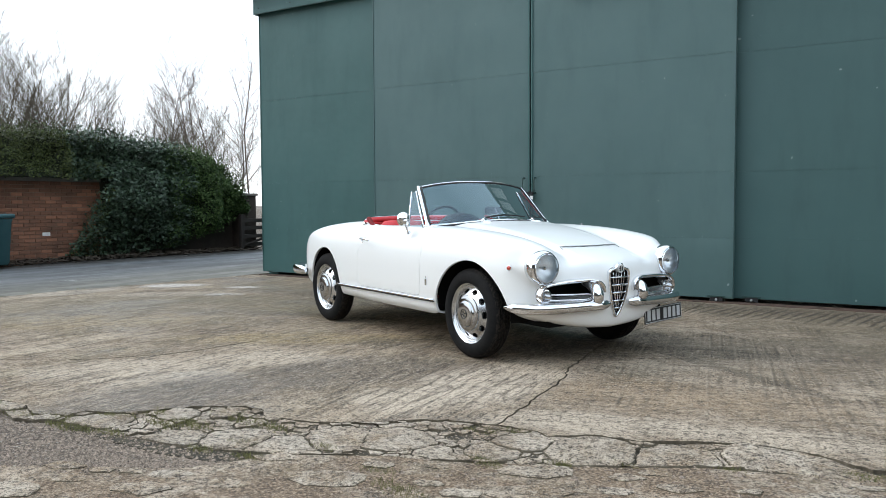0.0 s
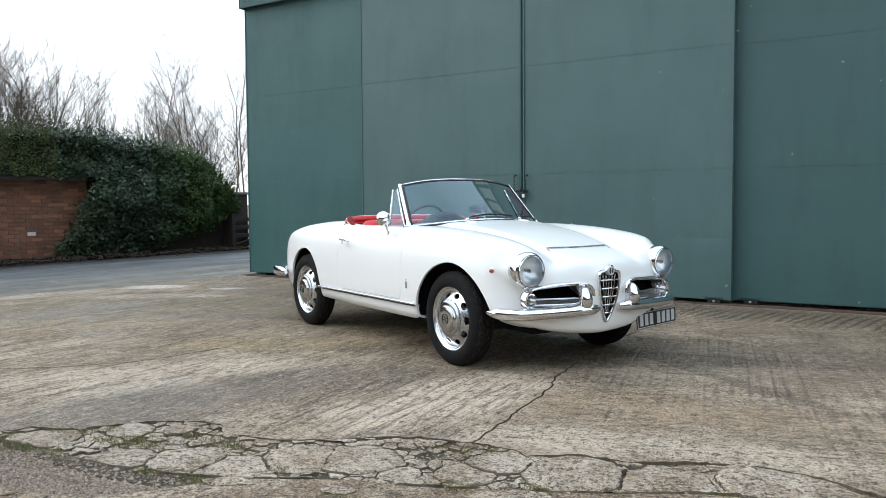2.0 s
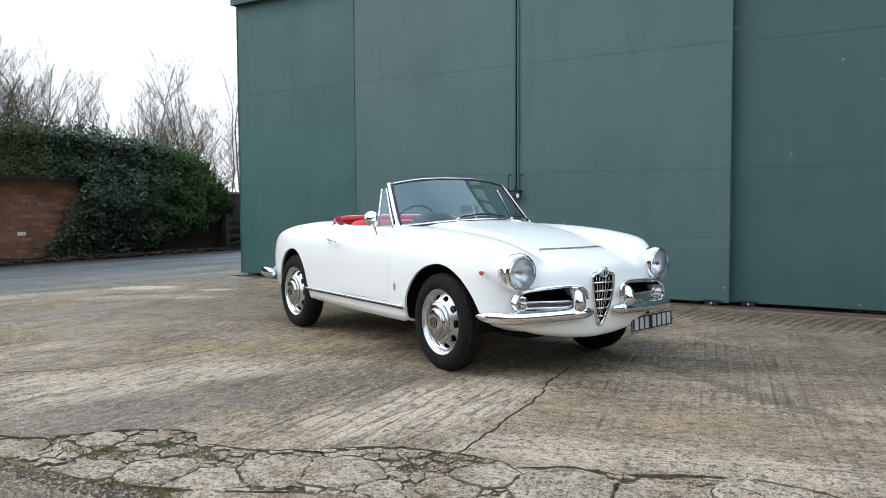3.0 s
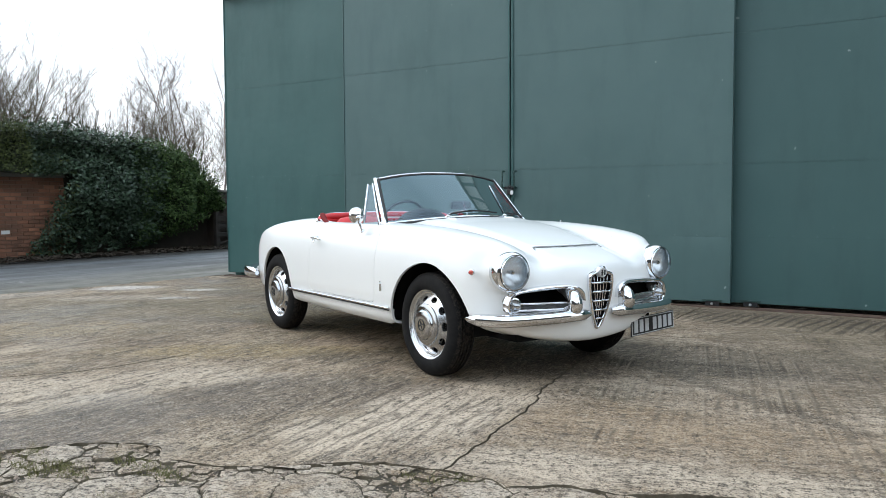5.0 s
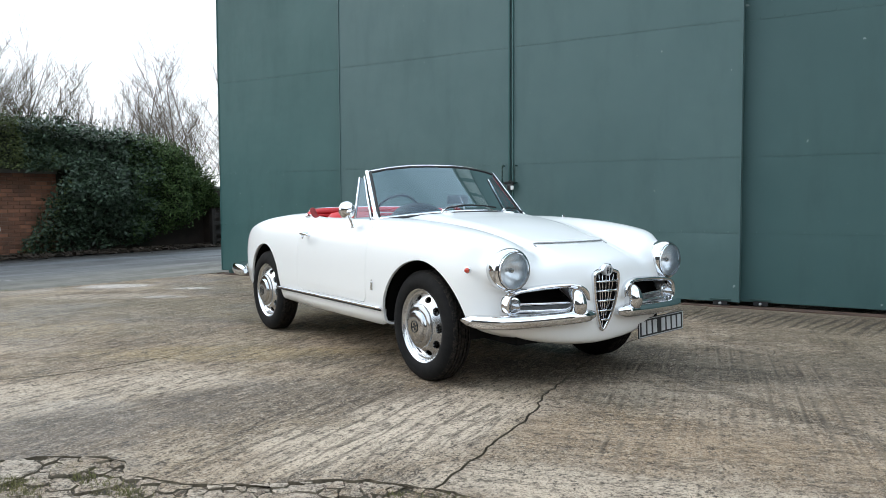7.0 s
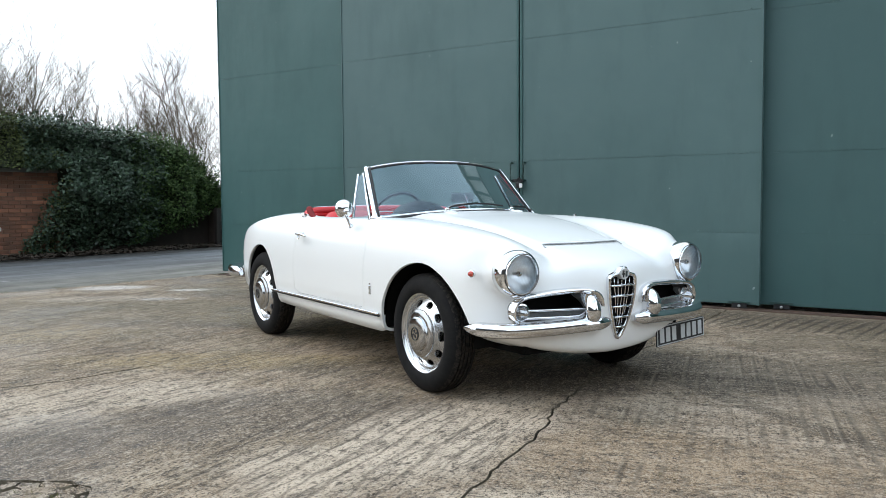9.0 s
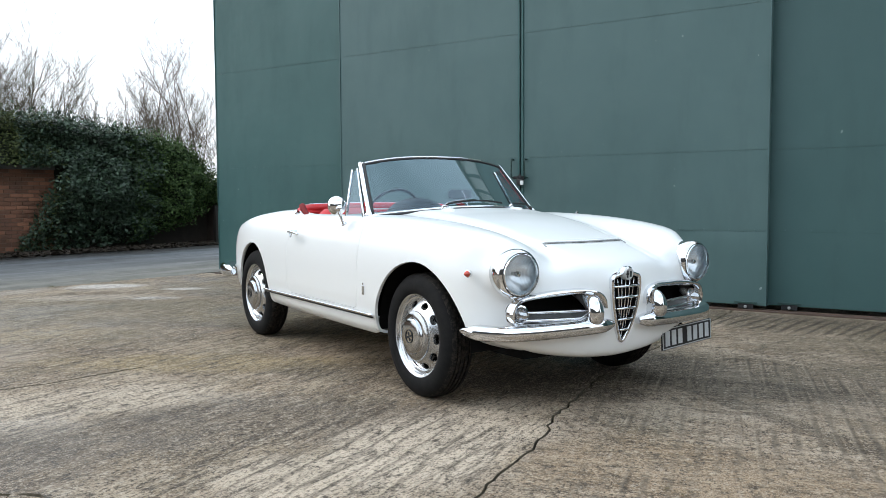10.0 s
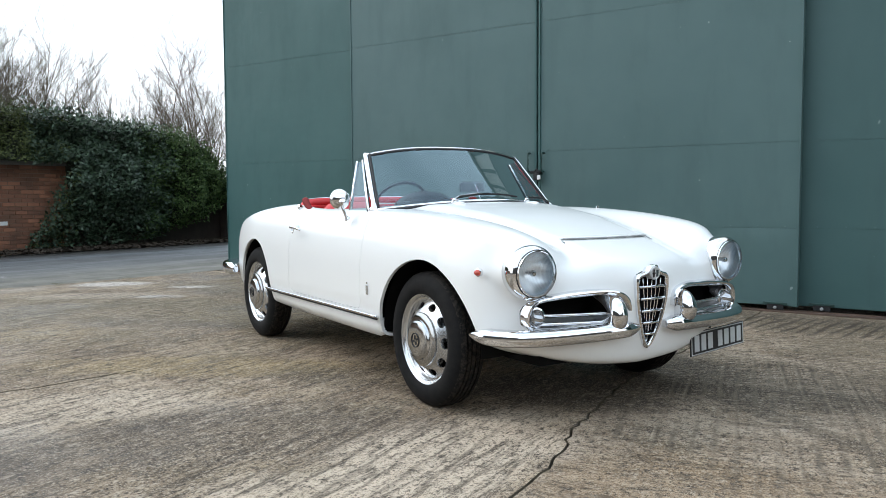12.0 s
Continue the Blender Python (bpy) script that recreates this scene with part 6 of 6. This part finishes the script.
emblem = part("emblem", lathe([(0.029, -0.024), (0.029, 0.004), (0.0265, 0.008), (0.023, 0.0065), (0.0, 0.007)], 40, m_b), plain("white_enamel", (0.55, 0.56, 0.56), 0.2, coat=0.6), grille, "round enamel badge")
eb = bmesh.new()
bmesh.ops.create_cube(eb, size=1, matrix=m_b @ pose(0.0085, -0.010, 0) @ Matrix.Diagonal((0.003, 0.007, 0.034, 1)))
bmesh.ops.create_cube(eb, size=1, matrix=m_b @ pose(0.0085, -0.010, 0) @ Matrix.Diagonal((0.003, 0.016, 0.007, 1)))
part("emblem_cross", eb, M_BLACK, emblem)
eb = bmesh.new()
bmesh.ops.create_cube(eb, size=1, matrix=m_b @ pose(0.0085, 0.010, 0) @ Matrix.Diagonal((0.003, 0.011, 0.030, 1)))
part("emblem_field", eb, plain("enamel_grey", (0.05, 0.07, 0.075), 0.25, coat=0.6), emblem)

# number plate: unreadable bars
pl = part("number_plate", box_bm(-0.004, 0.004, 0, 0.52, -0.112, 0, 0.003), M_PLATE, car, "black number plate with silver characters and edge")
pl.matrix_local = Matrix.Translation((0.664, 0.320, 0.335)) @ pose(0, 0, 0, 0, -2.8, 11.5)
rb = bmesh.new()
for a, b, c, d in ((0.004, 0.516, -0.008, -0.004), (0.004, 0.516, -0.108, -0.104), (0.004, 0.008, -0.104, -0.008), (0.512, 0.516, -0.104, -0.008)):
    box_bm(0.0035, 0.0065, a, b, c, d, bm=rb)
part("plate_border", rb, M_SILVER, pl)
for k, y in enumerate((0.026, 0.090, 0.154, 0.250, 0.314, 0.378, 0.442)):
    part("plate_bar", box_bm(0.0035, 0.0075, y + 0.004, y + 0.047, -0.094, -0.018, 0.0015), M_SILVER, pl)
part("plate_bracket", box_bm(0.56, 0.625, 0.42, 0.46, 0.30, 0.33), M_BLACK, car)

def on_top(u, v, lift=0.0):
    """The place on the upper side of the body at (u, v)."""
    lo, hi = 0.55, 1.2
    for _ in range(30):
        mid = (lo + hi) / 2
        if body_field(np.array([u]), np.array([v]), np.array([mid]))[0] < 0:
            lo = mid
        else:
            hi = mid
    return Vector((u, v, lo + lift))


# bonnet scoop strip
sc = [on_top(0.462 - 0.35 * v * v, v, 0.006) for v in np.linspace(-0.262, 0.262, 31)]
ends = [[on_top(p.x + 0.030, p.y * 1.03, 0.002), on_top(p.x + 0.012, p.y * 1.025, 0.004)] for p in (sc[0], sc[-1])]
scoop = part("scoop_lip", tube([p + Vector((-0.012, 0, 0.003)) for p in sc], 0.012, 8, flat=0.6), M_PAINT, car, "raised lip of the bonnet scoop")
part("scoop_trim", tube(ends[0] + sc + ends[1][::-1], 0.0034, 8, flat=0.9), M_LINING, scoop)
for a, b in ((1, 7), (9, 14), (17, 21), (24, 29)):
    part("scoop_mouth", tube([p + Vector((0.007, 0, -0.0045)) for p in sc[a : b + 1]], 0.0009, 6), M_BLACK, scoop)

# sill strip, badge, handle
for s in (-1, 1):
    part("sill_strip", tube([(u, s * (0.7655 if -2.0 < u < -0.3 else 0.76), 0.374) for u in np.linspace(-1.935, -0.372, 30)], 0.009, 8, flat=0.9), M_CHROME, car)
    part("sill_strip_shadow", tube([(u, s * 0.762, 0.363) for u in np.linspace(-1.935, -0.372, 12)], 0.006, 6), M_BLACK, car)
    part("side_badge", box_bm(-0.488, -0.466, s * 0.7615 - 0.004, s * 0.7615 + 0.004, 0.474, 0.524, 0.002), M_CHROME, car)
    part("side_badge_crown", lathe([(0.006, -0.003), (0.006, 0.004), (0.0, 0.005)], 12, at(-0.477, s * 0.7615, 0.534) @ pose(0, 0, 0, 0, 0, 90 * s)), M_CHROME, car)
    hd = part("door_handle", tube(spline([(-1.455, s * 0.757, 0.785), (-1.450, s * 0.782, 0.787), (-1.420, s * 0.788, 0.790), (-1.370, s * 0.786, 0.787), (-1.300, s * 0.782, 0.776)], 16), [0.0095] * 3 + [0.009] * 10 + [0.0085, 0.007, 0.005], 10), M_CHROME, car)
    part("lock_button", lathe([(0.013, -0.012), (0.013, 0.02), (0.010, 0.026), (0.0, 0.027)], 16, at(-1.450, s * 0.742, 0.785) @ pose(0, 0, 0, 0, 0, 90 * s)), M_CHROME, hd)
    part("pull_loop", tube(spline([(-1.435, s * 0.780, 0.782), (-1.422, s * 0.784, 0.760), (-1.412, s * 0.784, 0.755), (-1.405, s * 0.782, 0.770), (-1.402, s * 0.784, 0.785)], 12), 0.004, 8), M_CHROME, hd)
rb_path = spline([(-2.55, -0.775, 0.45), (-2.75, -0.765, 0.45), (-2.93, -0.70, 0.45), (-3.04, -0.55, 0.45), (-3.09, -0.3, 0.45), (-3.10, 0, 0.45), (-3.09, 0.3, 0.45), (-3.04, 0.55, 0.45), (-2.93, 0.70, 0.45), (-2.75, 0.765, 0.45), (-2.55, 0.775, 0.45)], 60)
sweep_blade(rb_path, [0.020 + 0.018 * min(1, i / 2, (59 - i) / 2) for i in range(60)], [0.024 + 0.020 * min(1, i / 2, (59 - i) / 2) for i in range(60)], "rear_bumper", "polished chrome rear bumper")

# ---- windscreen ----
def ws(a, h):
    """A place on the glass: a across from -1 to 1, h from the base 0 to the top 1."""
    b = Vector((-0.462 - 0.205 * abs(a) ** 2.4, 0.602 * a, 0.948 - 0.046 * a * a))
    t = Vector((-0.862 - 0.060 * abs(a) ** 2.2, 0.522 * a, 1.250 - 0.048 * abs(a) ** 2.5))
    return b.lerp(t, h)


na, nh = 41, 13
vs = [ws(-1 + 2 * i / (na - 1), j / (nh - 1)) for j in range(nh) for i in range(na)]
fs = [(j * na + i, j * na + i + 1, (j + 1) * na + i + 1, (j + 1) * na + i) for j in range(nh - 1) for i in range(na - 1)]
screen = part("windscreen", mesh_of("windscreen", vs, fs), M_GLASS, car, "raked curved clear windscreen")
screen.visible_shadow = False
top_line = [ws(a, 1.0) for a in np.linspace(-1, 1, 41)]
base_line = [ws(a, 0.0) for a in np.linspace(-1, 1, 41)]
part("header_rail", tube([p + Vector((-0.006, 0, 0.006)) for p in top_line], 0.0065, 10), M_CHROME, screen)
part("header_seal", tube([p + Vector((0.002, 0, -0.003)) for p in top_line], 0.0065, 8), M_BLACK, screen)
part("base_rail", tube([p + Vector((0.006, 0, -0.002)) for p in base_line], 0.010, 8), M_CHROME, screen)
part("base_seal", tube([p + Vector((0.020, 0, -0.012)) for p in base_line], 0.015, 8, flat=0.7), M_BLACK, screen)
for s in (-1, 1):
    side_line = [ws(s, h) for h in np.linspace(-0.06, 1.03, 14)]
    part("pillar", tube([p + Vector((-0.010, s * 0.008, 0)) for p in side_line], [0.022] * 2 + [0.015] * 10 + [0.014, 0.013], 10), M_CHROME, screen)
    part("pillar_seal", tube([p + Vector((0.008, -s * 0.008, 0)) for p in side_line[1:]], 0.008, 8), M_BLACK, screen)
    foot = ws(s, 0)
    part("pillar_foot", tube([foot + Vector((0.03, -s * 0.005, -0.01)), foot + Vector((-0.01, s * 0.02, 0.0)), foot + Vector((-0.05, s * 0.03, -0.008))], [0.012, 0.022, 0.010], 10, flat=0.8), M_CHROME, screen)
    # quarter light; the far posts' darker colour stands for dark reflections in chrome
    ql = part("quarter_light_post", tube([(-0.668, s * 0.652, 0.880), (-0.958, s * 0.537, 1.176)], 0.0075 if s < 0 else 0.006, 10), M_CHROME if s < 0 else M_BLACK, car)
    part("rear_post", tube([(-0.893, s * 0.655, 0.872), (-1.010, s * 0.545, 1.172)], 0.0070, 10), M_CHROME if s < 0 else M_STEEL, ql)
    for a, b in (((-0.668, 0.652, 0.880), (-0.958, 0.537, 1.174)), ((-0.893, 0.655, 0.875), (-1.010, 0.545, 1.168))):
        part("post_seal", tube([(a[0] - 0.004, s * (a[1] - 0.010), a[2]), (b[0] - 0.004, s * (b[1] - 0.010), b[2])], 0.0055, 8), M_BLACK, ql)
    pane = part("quarter_glass", mesh_of("pane", [(-0.668, s * 0.652, 0.885), (-0.958, s * 0.537, 1.170), (-1.010, s * 0.545, 1.166), (-0.893, s * 0.655, 0.880)], [(0, 1, 2, 3)]), M_GLASS, ql)
    pane.visible_shadow = False
# wipers
for v, dv in ((-0.246, 0.36), (0.246, 0.36)):
    piv = part("wiper", lathe([(0.015, -0.02), (0.015, 0.012), (0.010, 0.020), (0.0, 0.022)], 16, at(-0.452, v, 0.940) @ pose(0, 0, 0, 0, -60, 0)), M_CHROME, car)
    a0 = (v + 0.0) / 0.602
    part("wiper_arm", tube([(-0.452, v, 0.958), *[ws(a0 + q * dv / 0.602, 0.045 + 0.05 * math.sin(q * 2.6)) + Vector((0.016, 0, 0.012)) for q in (0.15, 0.4, 0.7)]], 0.003, 6), M_CAP, piv)
    part("wiper_blade", tube([ws(a0 + q * dv / 0.602, 0.035 + 0.06 * math.sin(q * 2.2)) + Vector((0.012, 0, 0.006)) for q in np.linspace(0.1, 1.25, 12)], 0.0055, 6), M_BLACK, piv)
# cowl plates at the wiper pivots, washer jet
for v in (-0.246, 0.246):
    top = on_top(-0.40, v, 0.002)
    part("cowl_plate", lathe([(0.0, 0.007), (0.020, 0.006), (0.030, 0.002), (0.032, -0.01)], 24, Matrix.Translation(top) @ pose(0, 0, 0, 0, -90, 0) @ Matrix.Diagonal((1, 0.9, 1.5, 1))), M_PAINT, car)
part("washer_jet", lathe([(0.010, -0.01), (0.009, 0.012), (0.0, 0.016)], 12, at(-0.25, 0.60, 0.900) @ pose(0, 0, 0, 0, -90, 0)), M_CHROME, car)

# door mirror
for s in (-1,):
    mir = part("door_mirror", lathe([(0.0, 0.032), (0.024, 0.030), (0.042, 0.022), (0.054, 0.006), (0.057, -0.006), (0.055, -0.012), (0.050, -0.010), (0.0, -0.009)], 40, at(-0.775, -0.765, 0.958) @ pose(0, 0, 0, 0, 0, -4)), M_CHROME, car, "round chrome door mirror on a stalk")
    part("stalk", tube(spline([(-0.765, -0.765, 0.945), (-0.752, -0.762, 0.910), (-0.748, -0.748, 0.872), (-0.750, -0.735, 0.852)], 14), [0.012] * 3 + [0.007] * 8 + [0.009, 0.014, 0.018], 10), M_CHROME, mir)
    part("socket", lathe([(0.022, 0.02), (0.020, 0.034), (0.012, 0.042), (0.0, 0.044)], 24, at(-0.770, -0.765, 0.942)), M_CHROME, mir)

# ---- cabin ----
for v in (-0.615, 0.585):
    part("door_trim", box_bm(-1.66, -0.62, v, v + 0.03, 0.40, 0.862, 0.008), M_RED, car, "red leather door lining")
part("cabin_floor", box_bm(-1.75, -0.55, -0.60, 0.60, 0.36, 0.38), M_REDDARK, car)
part("rear_bulkhead", box_bm(-1.80, -1.72, -0.60, 0.60, 0.38, 0.86, 0.02), M_RED, car)
rim_path = []
for k in range(80):
    w = 2 * math.pi * k / 80
    c, q = math.cos(w), math.sin(w)
    rim_path.append(Vector((-1.22 + 0.505 * math.copysign(abs(c) ** 0.45, c), 0.625 * math.copysign(abs(q) ** 0.4, q), 0.878 + (0.026 if c < -0.6 else 0.0))))
part("cockpit_roll", tube([p for p in rim_path if p.x < -1.45], 0.016, 8), M_RED, car, "red padded cockpit edge")


def seat(v):
    st = part("seat", smooth_bm(box_bm(-1.50, -1.00, v - 0.24, v + 0.24, 0.42, 0.56, 0.05, seg=4)), M_RED, car, "red leather bucket seat")
    outs = []
    for z, w, d in ((0.50, 0.235, 0.06), (0.60, 0.245, 0.065), (0.72, 0.245, 0.065), (0.82, 0.235, 0.058), (0.885, 0.21, 0.048), (0.925, 0.16, 0.030), (0.935, 0.10, 0.012)):
        ring = []
        for k in range(28):
            a = 2 * math.pi * k / 28
            c, q = math.cos(a), math.sin(a)
            ring.append(Vector((-1.43 - 0.22 * (z - 0.5) + d * math.copysign(abs(c) ** 0.7, c) - 0.06 * (q * q), v + w * math.copysign(abs(q) ** 0.6, q), z)))
        outs.append(ring)
    part("backrest", lofted(outs), M_RED, st)


seat(-0.31)
seat(0.31)
# folded hood under a red cover, with its chrome catch at the side
fold = spline([(-1.60, -0.625, 0.895), (-1.70, -0.55, 0.925), (-1.755, -0.3, 0.935), (-1.765, 0, 0.938), (-1.755, 0.3, 0.935), (-1.70, 0.55, 0.925), (-1.60, 0.625, 0.895)], 40)
part("hood_trim", tube([p + Vector((-0.030, 0, 0.030)) for p in fold[3:-3]], 0.0055, 8), M_CHROME, car, "thin chrome strip behind the cockpit")
part("hood_cover", tube(fold, [0.022 + 0.022 * min(1, i / 6, (39 - i) / 6) for i in range(40)], 12, flat=0.7), M_RED, car, "red cover over the folded hood")
for s in (-1, 1):
    part("hood_bracket", tube(spline([(-1.44, s * 0.64, 0.885), (-1.50, s * 0.645, 0.915), (-1.55, s * 0.64, 0.950), (-1.585, s * 0.62, 0.958)], 12), [0.014, 0.016, 0.018, 0.020, 0.022, 0.023, 0.023, 0.023, 0.022, 0.020, 0.016, 0.008], 10, flat=0.7), M_REDDARK, car)
    part("hood_catch", lathe([(0.016, -0.02), (0.016, 0.012), (0.010, 0.020), (0.0, 0.022)], 16, at(-1.575, s * 0.665, 0.905) @ pose(0, 0, 0, 0, -30, 70 * s)), M_CHROME, car)
# dashboard
BIN_V = -0.24
outs = []
for v in np.linspace(-0.60, 0.60, 25):
    lift = 0.035 * math.exp(-(((v + 0.30) / 0.17) ** 2))
    outs.append([Vector((-0.60, v, 0.70)), Vector((-0.58, v, 0.905 - 0.05 * v * v)), Vector((-0.70, v, 0.915 + lift * 0.6 - 0.06 * v * v)), Vector((-0.80, v, 0.905 + lift - 0.06 * v * v)), Vector((-0.845, v, 0.880 + lift - 0.06 * v * v)), Vector((-0.835, v, 0.70))])
part("dashboard", lofted(outs), M_BLACK, car, "black padded dashboard top")
part("scuttle_shelf", lofted([[Vector((-0.47 - 0.21 * abs(v / 0.6) ** 2.4, v, 0.925 - 0.05 * (v / 0.6) ** 2)), Vector((-0.62, v, 0.905 - 0.05 * v * v)), Vector((-0.62, v, 0.86)), Vector((-0.47 - 0.21 * abs(v / 0.6) ** 2.4, v, 0.86))] for v in np.linspace(-0.58, 0.58, 21)]), M_BLACK, car)
bin_rings = []
for k, (u, r) in enumerate(((-0.60, 0.07), (-0.64, 0.135), (-0.70, 0.165), (-0.78, 0.172), (-0.83, 0.165), (-0.84, 0.12))):
    bin_rings.append([Vector((u, BIN_V + 1.15 * r * math.cos(w), 0.86 + 0.82 * r * math.sin(w))) for w in np.linspace(0, math.pi, 20)] + [Vector((u, BIN_V - 1.1 * r, 0.80)), Vector((u, BIN_V + 1.1 * r, 0.80))])
part("instrument_cowl", lofted(bin_rings), M_BLACK, car)
# steering wheel
m_s = at(-0.985, -0.285, 0.872) @ pose(0, 0, 0, 0, 24, 0)
sw = part("steering_wheel", tube([m_s @ Vector((0, 0.195 * math.cos(w), 0.195 * math.sin(w))) for w in np.linspace(0, 2 * math.pi, 64, endpoint=False)], 0.0095, 8, closed=True, up=(1, 0.01, 0)), M_BLACK, car, "thin black steering wheel with metal spokes")
for w in (0.2, math.pi - 0.2, -math.pi / 2):
    part("spoke", tube([m_s @ Vector((0.02, 0.03 * math.cos(w), 0.03 * math.sin(w))), m_s @ Vector((0, 0.19 * math.cos(w), 0.19 * math.sin(w)))], 0.006, 6), M_CHROME, sw)
part("horn_push", lathe([(0.045, 0.0), (0.045, -0.015), (0.03, -0.028), (0.0, -0.03)], 24, m_s), M_BLACK, sw)
part("column", tube([m_s @ Vector((0.0, 0, 0)), m_s @ Vector((0.30, 0, 0))], 0.022, 12), M_BLACK, sw)
# inside mirror
im = part("inside_mirror", smooth_bm(box_bm(-0.700, -0.672, -0.055, 0.115, 0.992, 1.050, 0.0135, seg=4)), M_BLACK, car)
part("mirror_stem", tube([(-0.600, 0.03, 0.945), (-0.645, 0.045, 0.990), (-0.664, 0.035, 1.040)], 0.0055, 8), M_CHROME, im)

# ---- trees and the single bricks, last ----
TREES = [(-19.0, 10.4, 5.0, 5), (-18.5, 11.4, 4.5, 4), (-20.5, 12.6, 5.2, 4), (-19.5, 14.0, 4.0, 3), (-21.0, 15.2, 4.3, 3), (-22.0, 16.3, 4.3, 3), (-20.5, 17.6, 4.0, 3), (-23.5, 18.4, 4.6, 2), (-17.8, 9.2, 4.6, 5), (-22.5, 13.6, 4.6, 3), (-23.0, 20.0, 3.9, 2), (-20.0, 11.2, 5.0, 4), (-21.5, 14.4, 4.6, 4), (-19.8, 15.0, 4.2, 4), (-21.3, 18.9, 4.2, 3), (-25.5, 24.2, 4.2, 2), (-18.6, 10.0, 5.0, 5)]
for i, (x, y, h, st) in enumerate(TREES):
    bare_tree("bare multi-stemmed winter shrub tree behind the hedge", x, y, h, 100 + i, M_TWIG, 0.52, st, 0.16, 4, (10, 8, 6))
for i, (x, y, h) in enumerate([(-26.0, 20.6, 6.5), (-25.0, 21.8, 6.0), (-27.0, 23.6, 7.2), (-24.8, 23.0, 6.4), (-26.5, 25.4, 7.6), (-27.5, 21.0, 5.8), (-29.0, 24.8, 7.2), (-24.0, 19.5, 5.2), (-28.0, 28.0, 8.0), (-26.6, 22.6, 6.4)]):
    bare_tree("tall slender bare birch in winter", x, y, h, 200 + i, M_BIRCH, 0.60, 1, 0.0, 4, (22, 9, 7), (0.22, 0.42))
for y, z in BRICKS:
    b = new("brick", brick_me)
    b.parent = bw
    b.location = (-14.913 + rnd.uniform(-0.002, 0.003), y, z)
